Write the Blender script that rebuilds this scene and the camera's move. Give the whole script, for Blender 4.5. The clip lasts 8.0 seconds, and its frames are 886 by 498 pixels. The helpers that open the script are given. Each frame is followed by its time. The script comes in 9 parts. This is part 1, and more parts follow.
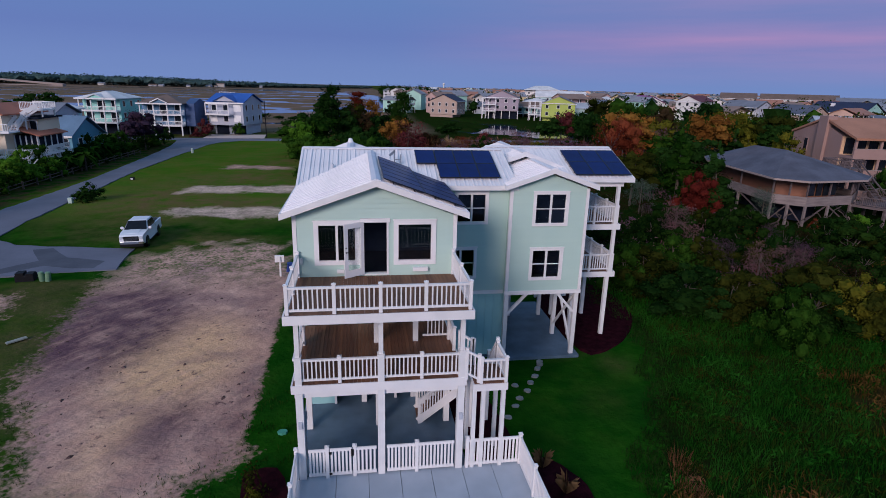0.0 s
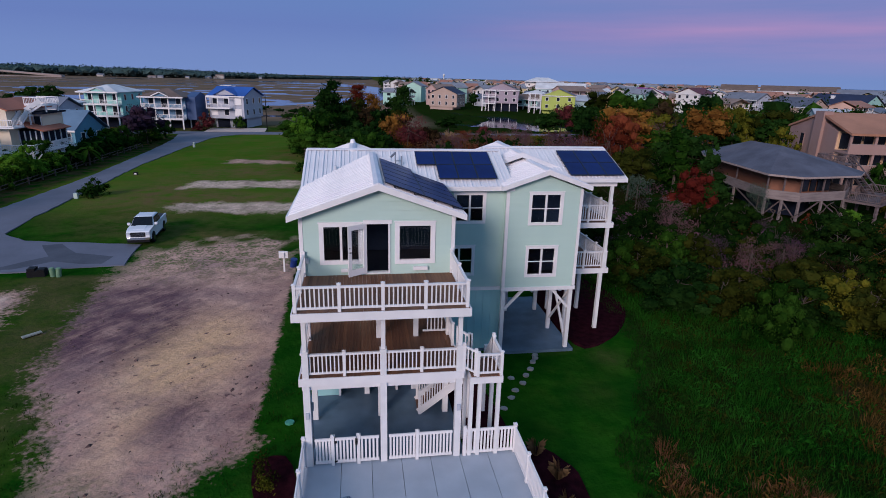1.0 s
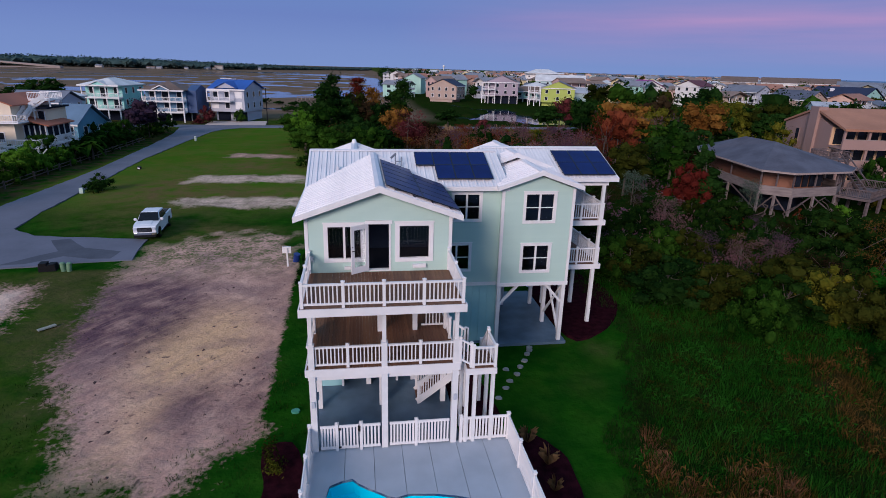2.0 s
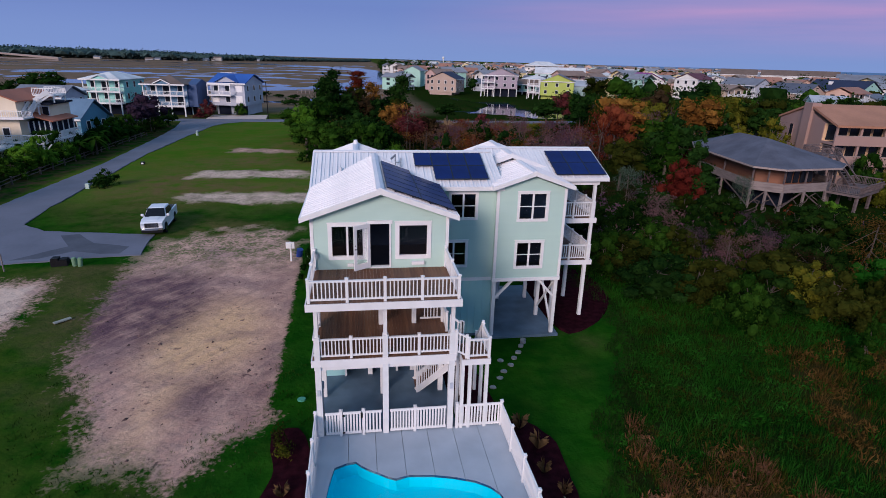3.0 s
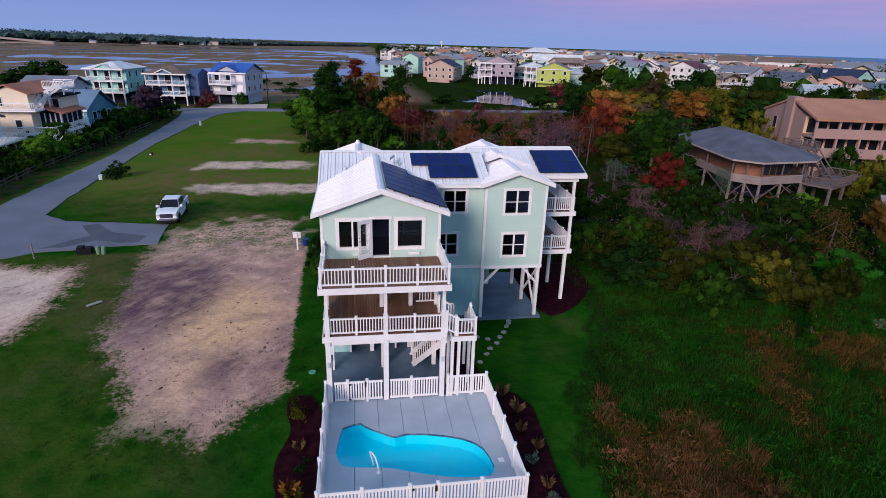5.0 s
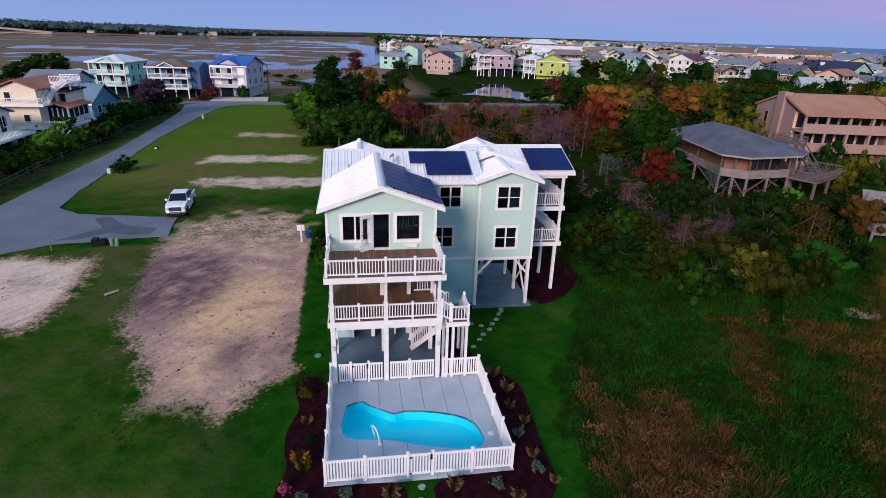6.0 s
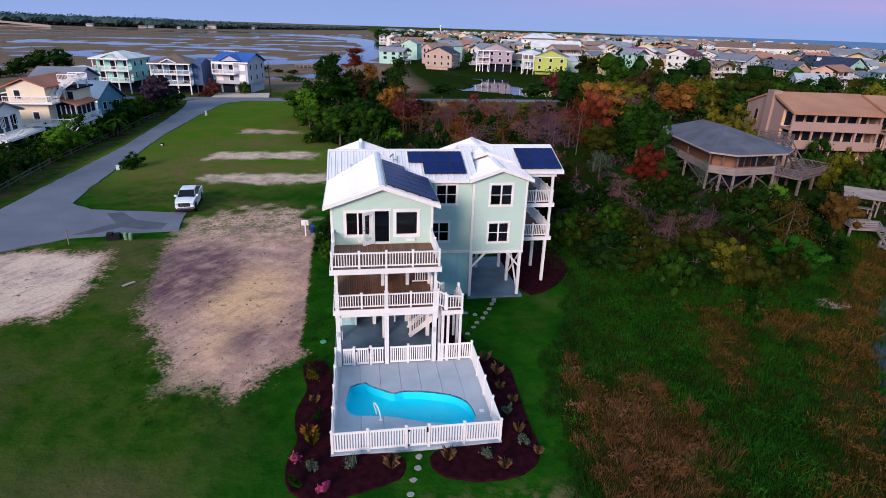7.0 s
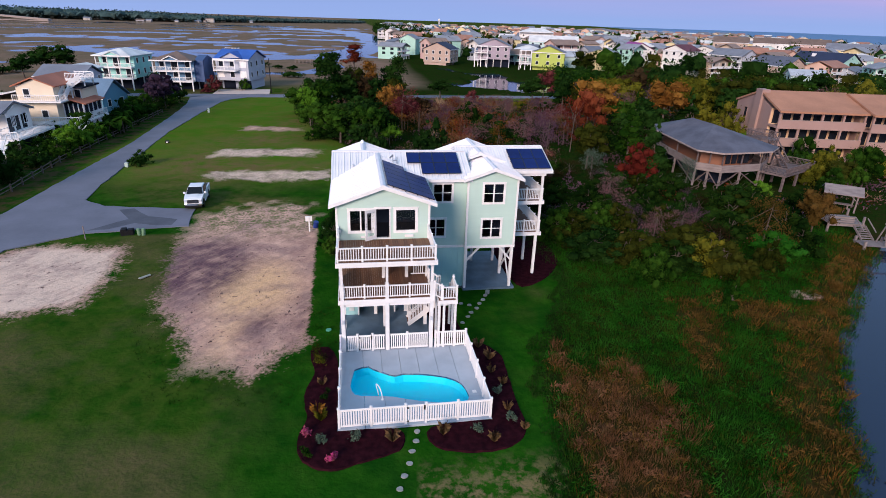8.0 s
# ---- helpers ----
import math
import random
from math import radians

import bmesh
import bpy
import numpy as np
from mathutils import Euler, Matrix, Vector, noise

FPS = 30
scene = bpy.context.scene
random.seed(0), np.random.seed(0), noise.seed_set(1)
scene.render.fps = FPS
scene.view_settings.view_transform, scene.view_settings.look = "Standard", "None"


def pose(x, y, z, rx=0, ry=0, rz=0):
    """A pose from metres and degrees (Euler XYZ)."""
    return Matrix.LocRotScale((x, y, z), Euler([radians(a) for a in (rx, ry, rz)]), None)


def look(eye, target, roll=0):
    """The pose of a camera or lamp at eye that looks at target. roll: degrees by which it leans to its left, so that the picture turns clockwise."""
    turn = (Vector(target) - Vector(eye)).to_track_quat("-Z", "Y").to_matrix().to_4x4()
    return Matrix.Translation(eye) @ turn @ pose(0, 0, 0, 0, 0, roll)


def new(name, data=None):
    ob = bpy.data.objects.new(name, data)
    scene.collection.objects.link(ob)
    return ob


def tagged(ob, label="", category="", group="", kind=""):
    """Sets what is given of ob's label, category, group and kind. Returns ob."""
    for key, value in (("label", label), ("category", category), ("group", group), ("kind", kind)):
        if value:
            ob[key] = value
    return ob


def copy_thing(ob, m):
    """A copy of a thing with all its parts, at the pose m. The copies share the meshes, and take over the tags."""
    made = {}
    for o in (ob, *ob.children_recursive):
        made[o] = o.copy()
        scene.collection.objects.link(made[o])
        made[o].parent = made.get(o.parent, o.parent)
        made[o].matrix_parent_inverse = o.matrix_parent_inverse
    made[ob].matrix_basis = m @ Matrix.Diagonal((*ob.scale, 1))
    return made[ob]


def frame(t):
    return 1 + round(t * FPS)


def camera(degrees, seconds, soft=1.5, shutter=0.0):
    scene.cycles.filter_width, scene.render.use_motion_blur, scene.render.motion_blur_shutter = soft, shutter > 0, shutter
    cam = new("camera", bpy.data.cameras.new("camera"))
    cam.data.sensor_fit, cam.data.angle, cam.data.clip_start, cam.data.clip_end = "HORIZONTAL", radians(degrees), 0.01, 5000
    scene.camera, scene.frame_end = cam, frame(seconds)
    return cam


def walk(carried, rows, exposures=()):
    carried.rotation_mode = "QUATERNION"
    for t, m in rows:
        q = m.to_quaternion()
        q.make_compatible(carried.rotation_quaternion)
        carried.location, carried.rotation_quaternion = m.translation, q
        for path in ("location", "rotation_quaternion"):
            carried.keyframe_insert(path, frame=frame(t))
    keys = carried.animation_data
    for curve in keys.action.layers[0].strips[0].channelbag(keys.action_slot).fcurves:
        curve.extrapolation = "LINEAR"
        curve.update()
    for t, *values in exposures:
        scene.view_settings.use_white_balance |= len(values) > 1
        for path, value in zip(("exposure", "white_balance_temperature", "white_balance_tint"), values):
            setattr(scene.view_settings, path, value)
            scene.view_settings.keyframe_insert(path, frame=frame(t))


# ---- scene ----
cam = camera(77.2, 8.0, soft=0.9)
PATH = [
    (0, (0.246, 0.671, 13.277), (0.54, 2.567, 12.713), 1.5),
    (0.5, (0.200, 0.205, 13.588), (0.493, 2.098, 13.008), 1.48),
    (1, (0.145, -0.250, 13.893), (0.438, 1.638, 13.3), 1.5),
    (1.5, (0.100, -0.765, 14.206), (0.393, 1.118, 13.598), 1.52),
    (3, (-0.045, -2.600, 15.235), (0.249, -0.730, 14.586), 1.6),
    (3.5, (-0.110, -3.313, 15.585), (0.186, -1.449, 14.923), 1.63),
    (4, (-0.168, -4.099, 15.928), (0.128, -2.238, 15.26), 1.66),
    (4.5, (-0.232, -4.958, 16.29), (0.066, -3.102, 15.61), 1.7),
    (6, (-0.430, -8.032, 17.6), (-0.13, -6.191, 16.873), 1.8),
    (6.5, (-0.505, -9.192, 18.036), (-0.204, -7.356, 17.3), 1.83),
    (7, (-0.605, -10.394, 18.525), (-0.304, -8.563, 17.779), 1.86),
    (7.5, (-0.722, -11.641, 19.057), (-0.420, -9.815, 18.3), 1.88),
    (8, (-0.862, -12.903, 19.616), (-0.557, -11.081, 18.85), 1.9),
]
walk(cam, [(t, look(eye, target, roll)) for t, eye, target, roll in PATH], exposures=((0, -0.27, 5800, 8), (1.5, -0.17, 5880, 8), (4, 0.08, 6060, 8), (6, 0.3, 6260, 7), (8, 0.52, 6440, 6)))

# ---- dusk light: lavender sky with a pink band, and the afterglow low behind the camera ----
world = bpy.data.worlds.new("dusk_sky")
scene.world = world
world.use_nodes = True


def build_sky():
    t = world.node_tree
    n, l = t.nodes, t.links
    n.clear()
    out, bg = n.new("ShaderNodeOutputWorld"), n.new("ShaderNodeBackground")
    co, sep = n.new("ShaderNodeTexCoord"), n.new("ShaderNodeSeparateXYZ")
    l.new(co.outputs["Generated"], sep.inputs[0])
    ramp = n.new("ShaderNodeValToRGB")
    l.new(sep.outputs["Z"], ramp.inputs[0])
    stops = [(0.0, (0.225, 0.305, 0.58)), (0.03, (0.215, 0.29, 0.57)), (0.075, (0.18, 0.245, 0.53)), (0.13, (0.175, 0.265, 0.54)),
             (0.22, (0.20, 0.31, 0.55)), (0.5, (0.23, 0.37, 0.58)), (1.0, (0.25, 0.41, 0.64))]
    e = ramp.color_ramp.elements
    e[0].position, e[0].color = stops[0][0], (*stops[0][1], 1)
    e[1].position, e[1].color = stops[-1][0], (*stops[-1][1], 1)
    for p, c in stops[1:-1]:
        k = e.new(p)
        k.color = (*c, 1)
    # pink band of thin cloud towards the sea
    band = n.new("ShaderNodeValToRGB")
    b = band.color_ramp.elements
    b[0].position, b[0].color = 0.008, (0, 0, 0, 1)
    b[1].position, b[1].color = 0.30, (0, 0, 0, 1)
    for p, v in ((0.028, 0.28), (0.055, 0.72), (0.075, 0.9), (0.11, 0.35), (0.14, 0.6), (0.2, 0.15)):
        k = b.new(p)
        k.color = (v, v, v, 1)
    l.new(sep.outputs["Z"], band.inputs[0])
    side = n.new("ShaderNodeMapRange")
    side.inputs[1].default_value, side.inputs[2].default_value = 0.06, 0.72
    l.new(sep.outputs["X"], side.inputs[0])
    mp = n.new("ShaderNodeMapping")
    mp.inputs["Scale"].default_value = (1.6, 1.6, 22)
    l.new(co.outputs["Generated"], mp.inputs[0])
    cl = n.new("ShaderNodeTexNoise")
    cl.inputs["Scale"].default_value, cl.inputs["Detail"].default_value = 1.6, 4
    l.new(mp.outputs[0], cl.inputs["Vector"])
    m1, m2 = n.new("ShaderNodeMath"), n.new("ShaderNodeMath")
    m1.operation = m2.operation = "MULTIPLY"
    l.new(band.outputs[0], m1.inputs[0]), l.new(side.outputs[0], m1.inputs[1])
    crange = n.new("ShaderNodeMapRange")
    crange.inputs[1].default_value, crange.inputs[2].default_value = 0.3, 0.7
    crange.inputs[3].default_value, crange.inputs[4].default_value = 0.35, 1.15
    l.new(cl.outputs[0], crange.inputs[0])
    l.new(m1.outputs[0], m2.inputs[0]), l.new(crange.outputs[0], m2.inputs[1])
    mix = n.new("ShaderNodeMix")
    mix.data_type = "RGBA"
    l.new(m2.outputs[0], mix.inputs[0]), l.new(ramp.outputs[0], mix.inputs[6])
    mix.inputs[7].default_value = (0.56, 0.32, 0.55, 1)
    l.new(mix.outputs[2], bg.inputs[0])
    bg.inputs[1].default_value = 1.0
    l.new(bg.outputs[0], out.inputs[0])


build_sky()
glow = bpy.data.lights.new("afterglow", "SUN")
glow.energy, glow.angle, glow.color = 3.05, radians(20), (1.0, 0.775, 0.70)
new("afterglow", glow).matrix_world = look((0, 0, 0), (0.52, 0.80, -0.36))

# ---- materials ----
MATS = {}


def mat(name, c1, c2=None, rough=0.6, metal=0.0, scale=4.0, bump=0.0, fine=40.0, mix_fine=0.35, island=0.0, objrand=0.0, spec=0.4, stretch=None):
    """Two-scale procedural surface: broad stains between c1 and c2, fine grain, and bump."""
    if name in MATS:
        return MATS[name]
    m = bpy.data.materials.new(name)
    MATS[name] = m
    m.use_nodes = True
    n, l = m.node_tree.nodes, m.node_tree.links
    p = n["Principled BSDF"]
    p.inputs["Roughness"].default_value, p.inputs["Metallic"].default_value = rough, metal
    p.inputs["Specular IOR Level"].default_value = spec
    c2 = c2 or tuple(v * 0.82 for v in c1)
    co = n.new("ShaderNodeTexCoord")
    vec = co.outputs["Object"]
    if stretch:
        mp = n.new("ShaderNodeMapping")
        mp.inputs["Scale"].default_value = stretch
        l.new(vec, mp.inputs[0])
        vec = mp.outputs[0]
    a, b = n.new("ShaderNodeTexNoise"), n.new("ShaderNodeTexNoise")
    a.inputs["Scale"].default_value, a.inputs["Detail"].default_value = scale, 5
    b.inputs["Scale"].default_value, b.inputs["Detail"].default_value = fine, 3
    l.new(vec, a.inputs["Vector"]), l.new(vec, b.inputs["Vector"])
    sm = n.new("ShaderNodeMapRange")
    sm.inputs[1].default_value, sm.inputs[2].default_value = 0.32, 0.68
    l.new(a.outputs[0], sm.inputs[0])
    fm = n.new("ShaderNodeMath")
    fm.operation = "MULTIPLY_ADD"
    fm.inputs[1].default_value, fm.inputs[2].default_value = mix_fine * 2, -mix_fine
    l.new(b.outputs[0], fm.inputs[0])
    ad = n.new("ShaderNodeMath")
    ad.use_clamp = True
    l.new(sm.outputs[0], ad.inputs[0]), l.new(fm.outputs[0], ad.inputs[1])
    fac = ad.outputs[0]
    for amount, kind, sock in ((island, "ShaderNodeNewGeometry", "Random Per Island"), (objrand, "ShaderNodeObjectInfo", "Random")):
        if amount:
            g, q = n.new(kind), n.new("ShaderNodeMath")
            q.operation = "MULTIPLY_ADD"
            q.inputs[1].default_value, q.inputs[2].default_value = 2 * amount, -amount
            l.new(g.outputs[sock], q.inputs[0])
            w = n.new("ShaderNodeMath")
            w.use_clamp = True
            l.new(fac, w.inputs[0]), l.new(q.outputs[0], w.inputs[1])
            fac = w.outputs[0]
    mx = n.new("ShaderNodeMix")
    mx.data_type = "RGBA"
    mx.inputs[6].default_value, mx.inputs[7].default_value = (*c1, 1), (*c2, 1)
    l.new(fac, mx.inputs[0])
    l.new(mx.outputs[2], p.inputs["Base Color"])
    if bump:
        bp = n.new("ShaderNodeBump")
        bp.inputs["Strength"].default_value, bp.inputs["Distance"].default_value = 0.6, bump
        l.new(b.outputs[0], bp.inputs["Height"])
        l.new(bp.outputs[0], p.inputs["Normal"])
    return m


def leaf_mat(name, c1, c2, island=0.34):
    """Leaves: colour differs from leaf to leaf and from plant to plant."""
    m = mat("leaf_" + name, c1, c2, rough=0.65, scale=0.35, fine=3.0, mix_fine=0.25, island=island, objrand=0.38, spec=0.0)
    return m


def glass_mat():
    m = bpy.data.materials.new("window_glass")
    m.use_nodes = True
    p = m.node_tree.nodes["Principled BSDF"]
    p.inputs["Base Color"].default_value = (0.75, 0.8, 0.85, 1)
    p.inputs["Roughness"].default_value, p.inputs["Transmission Weight"].default_value, p.inputs["IOR"].default_value = 0.02, 1.0, 1.45
    return m


WHITE = mat("white_vinyl", (0.80, 0.78, 0.78), (0.72, 0.71, 0.72), rough=0.45, scale=1.5, fine=20, mix_fine=0.2)
POST = mat("white_painted_timber", (0.76, 0.75, 0.75), (0.66, 0.66, 0.67), rough=0.55, scale=2, fine=30, mix_fine=0.3, bump=0.002)
SIDING = mat("seafoam_lap_siding", (0.47, 0.62, 0.55), (0.435, 0.585, 0.525), rough=0.55, scale=0.8, fine=25, objrand=0.2, mix_fine=0.25)
BATTEN = mat("teal_board_siding", (0.31, 0.55, 0.56), (0.27, 0.50, 0.52), rough=0.6, scale=1.0, fine=18, objrand=0.3)
ROOFW = mat("white_metal_roof", (0.78, 0.76, 0.78), (0.68, 0.67, 0.70), rough=0.38, scale=0.9, fine=14, mix_fine=0.25, objrand=0.25)
DECKW = mat("deck_board_wood", (0.20, 0.095, 0.052), (0.11, 0.050, 0.031), rough=0.6, scale=2.2, fine=26, objrand=0.45, bump=0.002, stretch=(3, 0.4, 3))
CONC = mat("pool_concrete", (0.41, 0.46, 0.53), (0.345, 0.39, 0.455), rough=0.75, scale=0.8, fine=60, objrand=0.2, bump=0.001)
# concrete darkened so that its colour carries the shade below the decks
SLAB = mat("shaded_parking_concrete", (0.125, 0.185, 0.25), (0.06, 0.095, 0.135), rough=0.55, scale=0.7, fine=30, bump=0.001)
SOLAR = mat("solar_cell", (0.006, 0.018, 0.115), (0.004, 0.010, 0.07), rough=0.3, scale=1.2, fine=9, objrand=0.3, spec=0.1)
SOLARF = mat("solar_frame", (0.012, 0.013, 0.02), rough=0.4)
# near black painted where deep shade lies; also one dark flat roof
DARK = mat("dark_shade_and_roof", (0.011, 0.016, 0.032), (0.007, 0.010, 0.020), rough=0.8, spec=0.1)
PANE = mat("dark_window_pane", (0.02, 0.025, 0.035), (0.012, 0.015, 0.022), rough=0.08, spec=0.3)
GLASS = glass_mat()
MULCH = mat("red_mulch", (0.030, 0.007, 0.011), (0.012, 0.0035, 0.006), rough=0.95, scale=3, fine=45, mix_fine=0.6, bump=0.03, spec=0.0)
STONE = mat("stepping_stone", (0.27, 0.28, 0.27), (0.19, 0.20, 0.20), rough=0.85, scale=4, fine=30, bump=0.006, objrand=0.3)
ASPHALT = mat("asphalt", (0.15, 0.155, 0.20), (0.115, 0.12, 0.155), rough=0.85, scale=0.25, fine=3.0, mix_fine=0.3, bump=0.004)
ASPHALT2 = mat("new_asphalt", (0.085, 0.09, 0.115), (0.06, 0.065, 0.085), rough=0.85, scale=0.5, fine=4.0, bump=0.004)
DRIVE = mat("pale_concrete_drive", (0.55, 0.45, 0.40), (0.46, 0.38, 0.35), rough=0.8, scale=0.4, fine=4)
BARK = mat("bark", (0.11, 0.085, 0.07), (0.06, 0.045, 0.04), rough=0.9, scale=3, fine=20, bump=0.01)
GREYWOOD = mat("weathered_wood", (0.25, 0.205, 0.195), (0.15, 0.12, 0.118), rough=0.8, scale=0.8, fine=12, stretch=(1, 1, 6), objrand=0.25)
DARKWOOD = mat("dark_weathered_wood", (0.165, 0.13, 0.13), (0.09, 0.07, 0.072), rough=0.85, scale=0.8, fine=12, stretch=(1, 1, 6), objrand=0.3, spec=0.1)
STEEL = mat("bright_steel", (0.7, 0.72, 0.75), rough=0.2, metal=1.0)
BLACKP = mat("black_plastic", (0.009, 0.009, 0.011), (0.006, 0.006, 0.008), rough=0.6, spec=0.15)
GREENBOX = mat("green_utility_paint", (0.16, 0.27, 0.16), (0.12, 0.21, 0.13), rough=0.5)
BLUEP = mat("blue_plastic", (0.02, 0.05, 0.25), rough=0.4)
SHINGLE = mat("grey_shingle", (0.105, 0.11, 0.145), (0.065, 0.068, 0.092), rough=0.9, scale=0.5, fine=6, mix_fine=0.4, bump=0.01)


def wall_paint(name, c):
    return mat("paint_" + name, c, tuple(v * 0.86 for v in c), rough=0.6, scale=0.25, fine=3, mix_fine=0.3)


def roof_paint(name, c):
    return mat("roof_" + name, c, tuple(v * 0.75 for v in c), rough=0.75, scale=0.3, fine=4, mix_fine=0.4)


# ---- builders ----
WELDED = {"wall", "window", "door", "side_wing", "dormer", "base_wall", "screen_porch", "deck"}

def box(bm, x0, x1, y0, y1, z0, z1):
    v = [bm.verts.new((x, y, z)) for z in (z0, z1) for y in (y0, y1) for x in (x0, x1)]
    for f in ((0, 2, 3, 1), (4, 5, 7, 6), (0, 1, 5, 4), (1, 3, 7, 5), (3, 2, 6, 7), (2, 0, 4, 6)):
        bm.faces.new([v[i] for i in f])
    return v


def beam(bm, a, b, w, h=None):
    """A square bar from a to b."""
    a, b = Vector(a), Vector(b)
    h = h or w
    d = (b - a).normalized()
    up = Vector((0, 0, 1)) if abs(d.z) < 0.95 else Vector((0, 1, 0))
    s = d.cross(up).normalized()
    u = s.cross(d)
    v = [bm.verts.new(p + s * i * w / 2 + u * j * h / 2) for p in (a, b) for i, j in ((-1, -1), (1, -1), (1, 1), (-1, 1))]
    for f in ((3, 2, 1, 0), (4, 5, 6, 7), (0, 1, 5, 4), (1, 2, 6, 5), (2, 3, 7, 6), (3, 0, 4, 7)):
        bm.faces.new([v[i] for i in f])


def prism(bm, pts, axis, lo, hi):
    """An outline (u, v) pushed along an axis: 'x' takes (y, z), 'y' takes (x, z), 'z' takes (x, y)."""
    def at(u, v, w):
        return (w, u, v) if axis == "x" else (u, w, v) if axis == "y" else (u, v, w)
    a = [bm.verts.new(at(u, v, lo)) for u, v in pts]
    b = [bm.verts.new(at(u, v, hi)) for u, v in pts]
    bm.faces.new(a), bm.faces.new(b[::-1])
    for i in range(len(pts)):
        j = (i + 1) % len(pts)
        bm.faces.new((a[i], b[i], b[j], a[j]))


def mesh_of(name, bm, material):
    if name in WELDED:
        bmesh.ops.remove_doubles(bm, verts=bm.verts, dist=0.0005)
    bmesh.ops.recalc_face_normals(bm, faces=bm.faces)
    me = bpy.data.meshes.new(name)
    bm.to_mesh(me)
    bm.free()
    me.materials.append(material)
    return me


def part(name, bm, material, parent, label=""):
    ob = new(name, mesh_of(name, bm, material))
    ob.parent = parent
    return tagged(ob, label)


def part_each(name, bm, material, parent, label=""):
    """Every loose piece of a bmesh as a part of its own."""
    todo = set(bm.verts)
    while todo:
        seed = todo.pop()
        island, rim = {seed}, [seed]
        while rim:
            for e in rim.pop().link_edges:
                for v in e.verts:
                    if v not in island:
                        island.add(v)
                        rim.append(v)
        todo -= island
        nb = bmesh.new()
        twin = {v: nb.verts.new(v.co) for v in island}
        for f in {f for v in island for f in v.link_faces}:
            nb.faces.new([twin[v] for v in f.verts])
        part(name, nb, material, parent, label)
    bm.free()


def piece(name, me, parent, m=None):
    ob = new(name, me)
    ob.parent = parent
    if m is not None:
        ob.matrix_basis = m
    return ob


def thing(name, label, category, m=None, group="", kind=""):
    ob = new(name)
    if m is not None:
        ob.matrix_basis = m
    return tagged(ob, label, category, group, kind)


def solid(name, bm, material, label, category="", kind="", m=None, group=""):
    ob = new(name, mesh_of(name, bm, material))
    if m is not None:
        ob.matrix_basis = m
    return tagged(ob, label, category, group, kind)


def quads_mesh(name, v, f, material, smooth=False):
    me = bpy.data.meshes.new(name)
    me.from_pydata(v.tolist() if hasattr(v, "tolist") else v, [], f.tolist() if hasattr(f, "tolist") else f)
    me.materials.append(material)
    if smooth:
        me.shade_smooth()
    return me


def box_mesh(name, x0, x1, y0, y1, z0, z1, material):
    bm = bmesh.new()
    box(bm, x0, x1, y0, y1, z0, z1)
    return mesh_of(name, bm, material)

# ---- ground: one sheet to the horizon, dipping under the water level in creek, pond, marsh and sea ----
WATER_Z = -0.95


def lines(lo, hi, step, grow, far_lo, far_hi):
    out = list(np.arange(lo, hi + step / 2, step))
    s, p = step, out[-1]
    while p < far_hi:
        s *= grow
        p += s
        out.append(min(p, far_hi))
    s, p = step, out[0]
    while p > far_lo:
        s *= grow
        p -= s
        out.insert(0, max(p, far_lo))
    return np.array(out)


def seg_dist(px, py, pts, closed=False):
    best = np.full(px.shape, 1e9)
    q = pts + [pts[0]] if closed else pts
    for (ax, ay), (bx, by) in zip(q, q[1:]):
        dx, dy = bx - ax, by - ay
        t = np.clip(((px - ax) * dx + (py - ay) * dy) / (dx * dx + dy * dy), 0, 1)
        best = np.minimum(best, np.hypot(px - ax - t * dx, py - ay - t * dy))
    return best


def inside(px, py, pts):
    c = np.zeros(px.shape, bool)
    for (ax, ay), (bx, by) in zip(pts, pts[1:] + [pts[0]]):
        if ay != by:
            c ^= ((ay > py) != (by > py)) & (px < (bx - ax) * (py - ay) / (by - ay) + ax)
    return c


def field(px, py, pts):
    """Metres inside (positive) or outside (negative) of an outline."""
    d = seg_dist(px, py, pts, True)
    return np.where(inside(px, py, pts), d, -d)


def waves(px, py, scale, seed):
    rng = np.random.RandomState(seed)
    out = np.zeros(np.shape(px))
    for k in range(7):
        a, ph, f = rng.uniform(0, 6.28), rng.uniform(0, 6.28), rng.uniform(0.6, 2.2) / scale
        out += np.sin(6.28 * f * (px * math.cos(a) + py * math.sin(a)) + ph)
    return out / 3.2


DIRT = [(-17.1, 38.6), (-16.4, 32.1), (-15.2, 25), (-12.7, 21.4), (-11.3, 17.4), (-11.5, 16.3), (-8.9, 16.5), (-7, 15.5), (-6.2, 17.5), (-4.4, 19),
        (-4.35, 22.3), (-4.6, 33.5), (-4.8, 45), (-6, 49), (-9.2, 50.3), (-14.9, 47.8), (-18, 45.5), (-17.6, 41.7)]
SANDLOT = [(-31.1, 35.2), (-29.3, 37.6), (-26, 37.3), (-23.1, 36.3), (-21.6, 37), (-20.4, 31.3), (-20.8, 25.1), (-22.5, 25.5), (-25, 24.2), (-29, 22), (-31, 24)]
STRIPS = [[(-20.8, 61.5), (-19, 63.6), (-4, 63.3), (-3.6, 58.2), (-13.5, 58), (-19.3, 59.3)],
          [(-22, 71.4), (-21.7, 76.8), (-6.5, 77.2), (-6.2, 71.8)], [(-21.6, 92.2), (-20.5, 97), (-10.6, 95.2), (-10.4, 91.2)]]
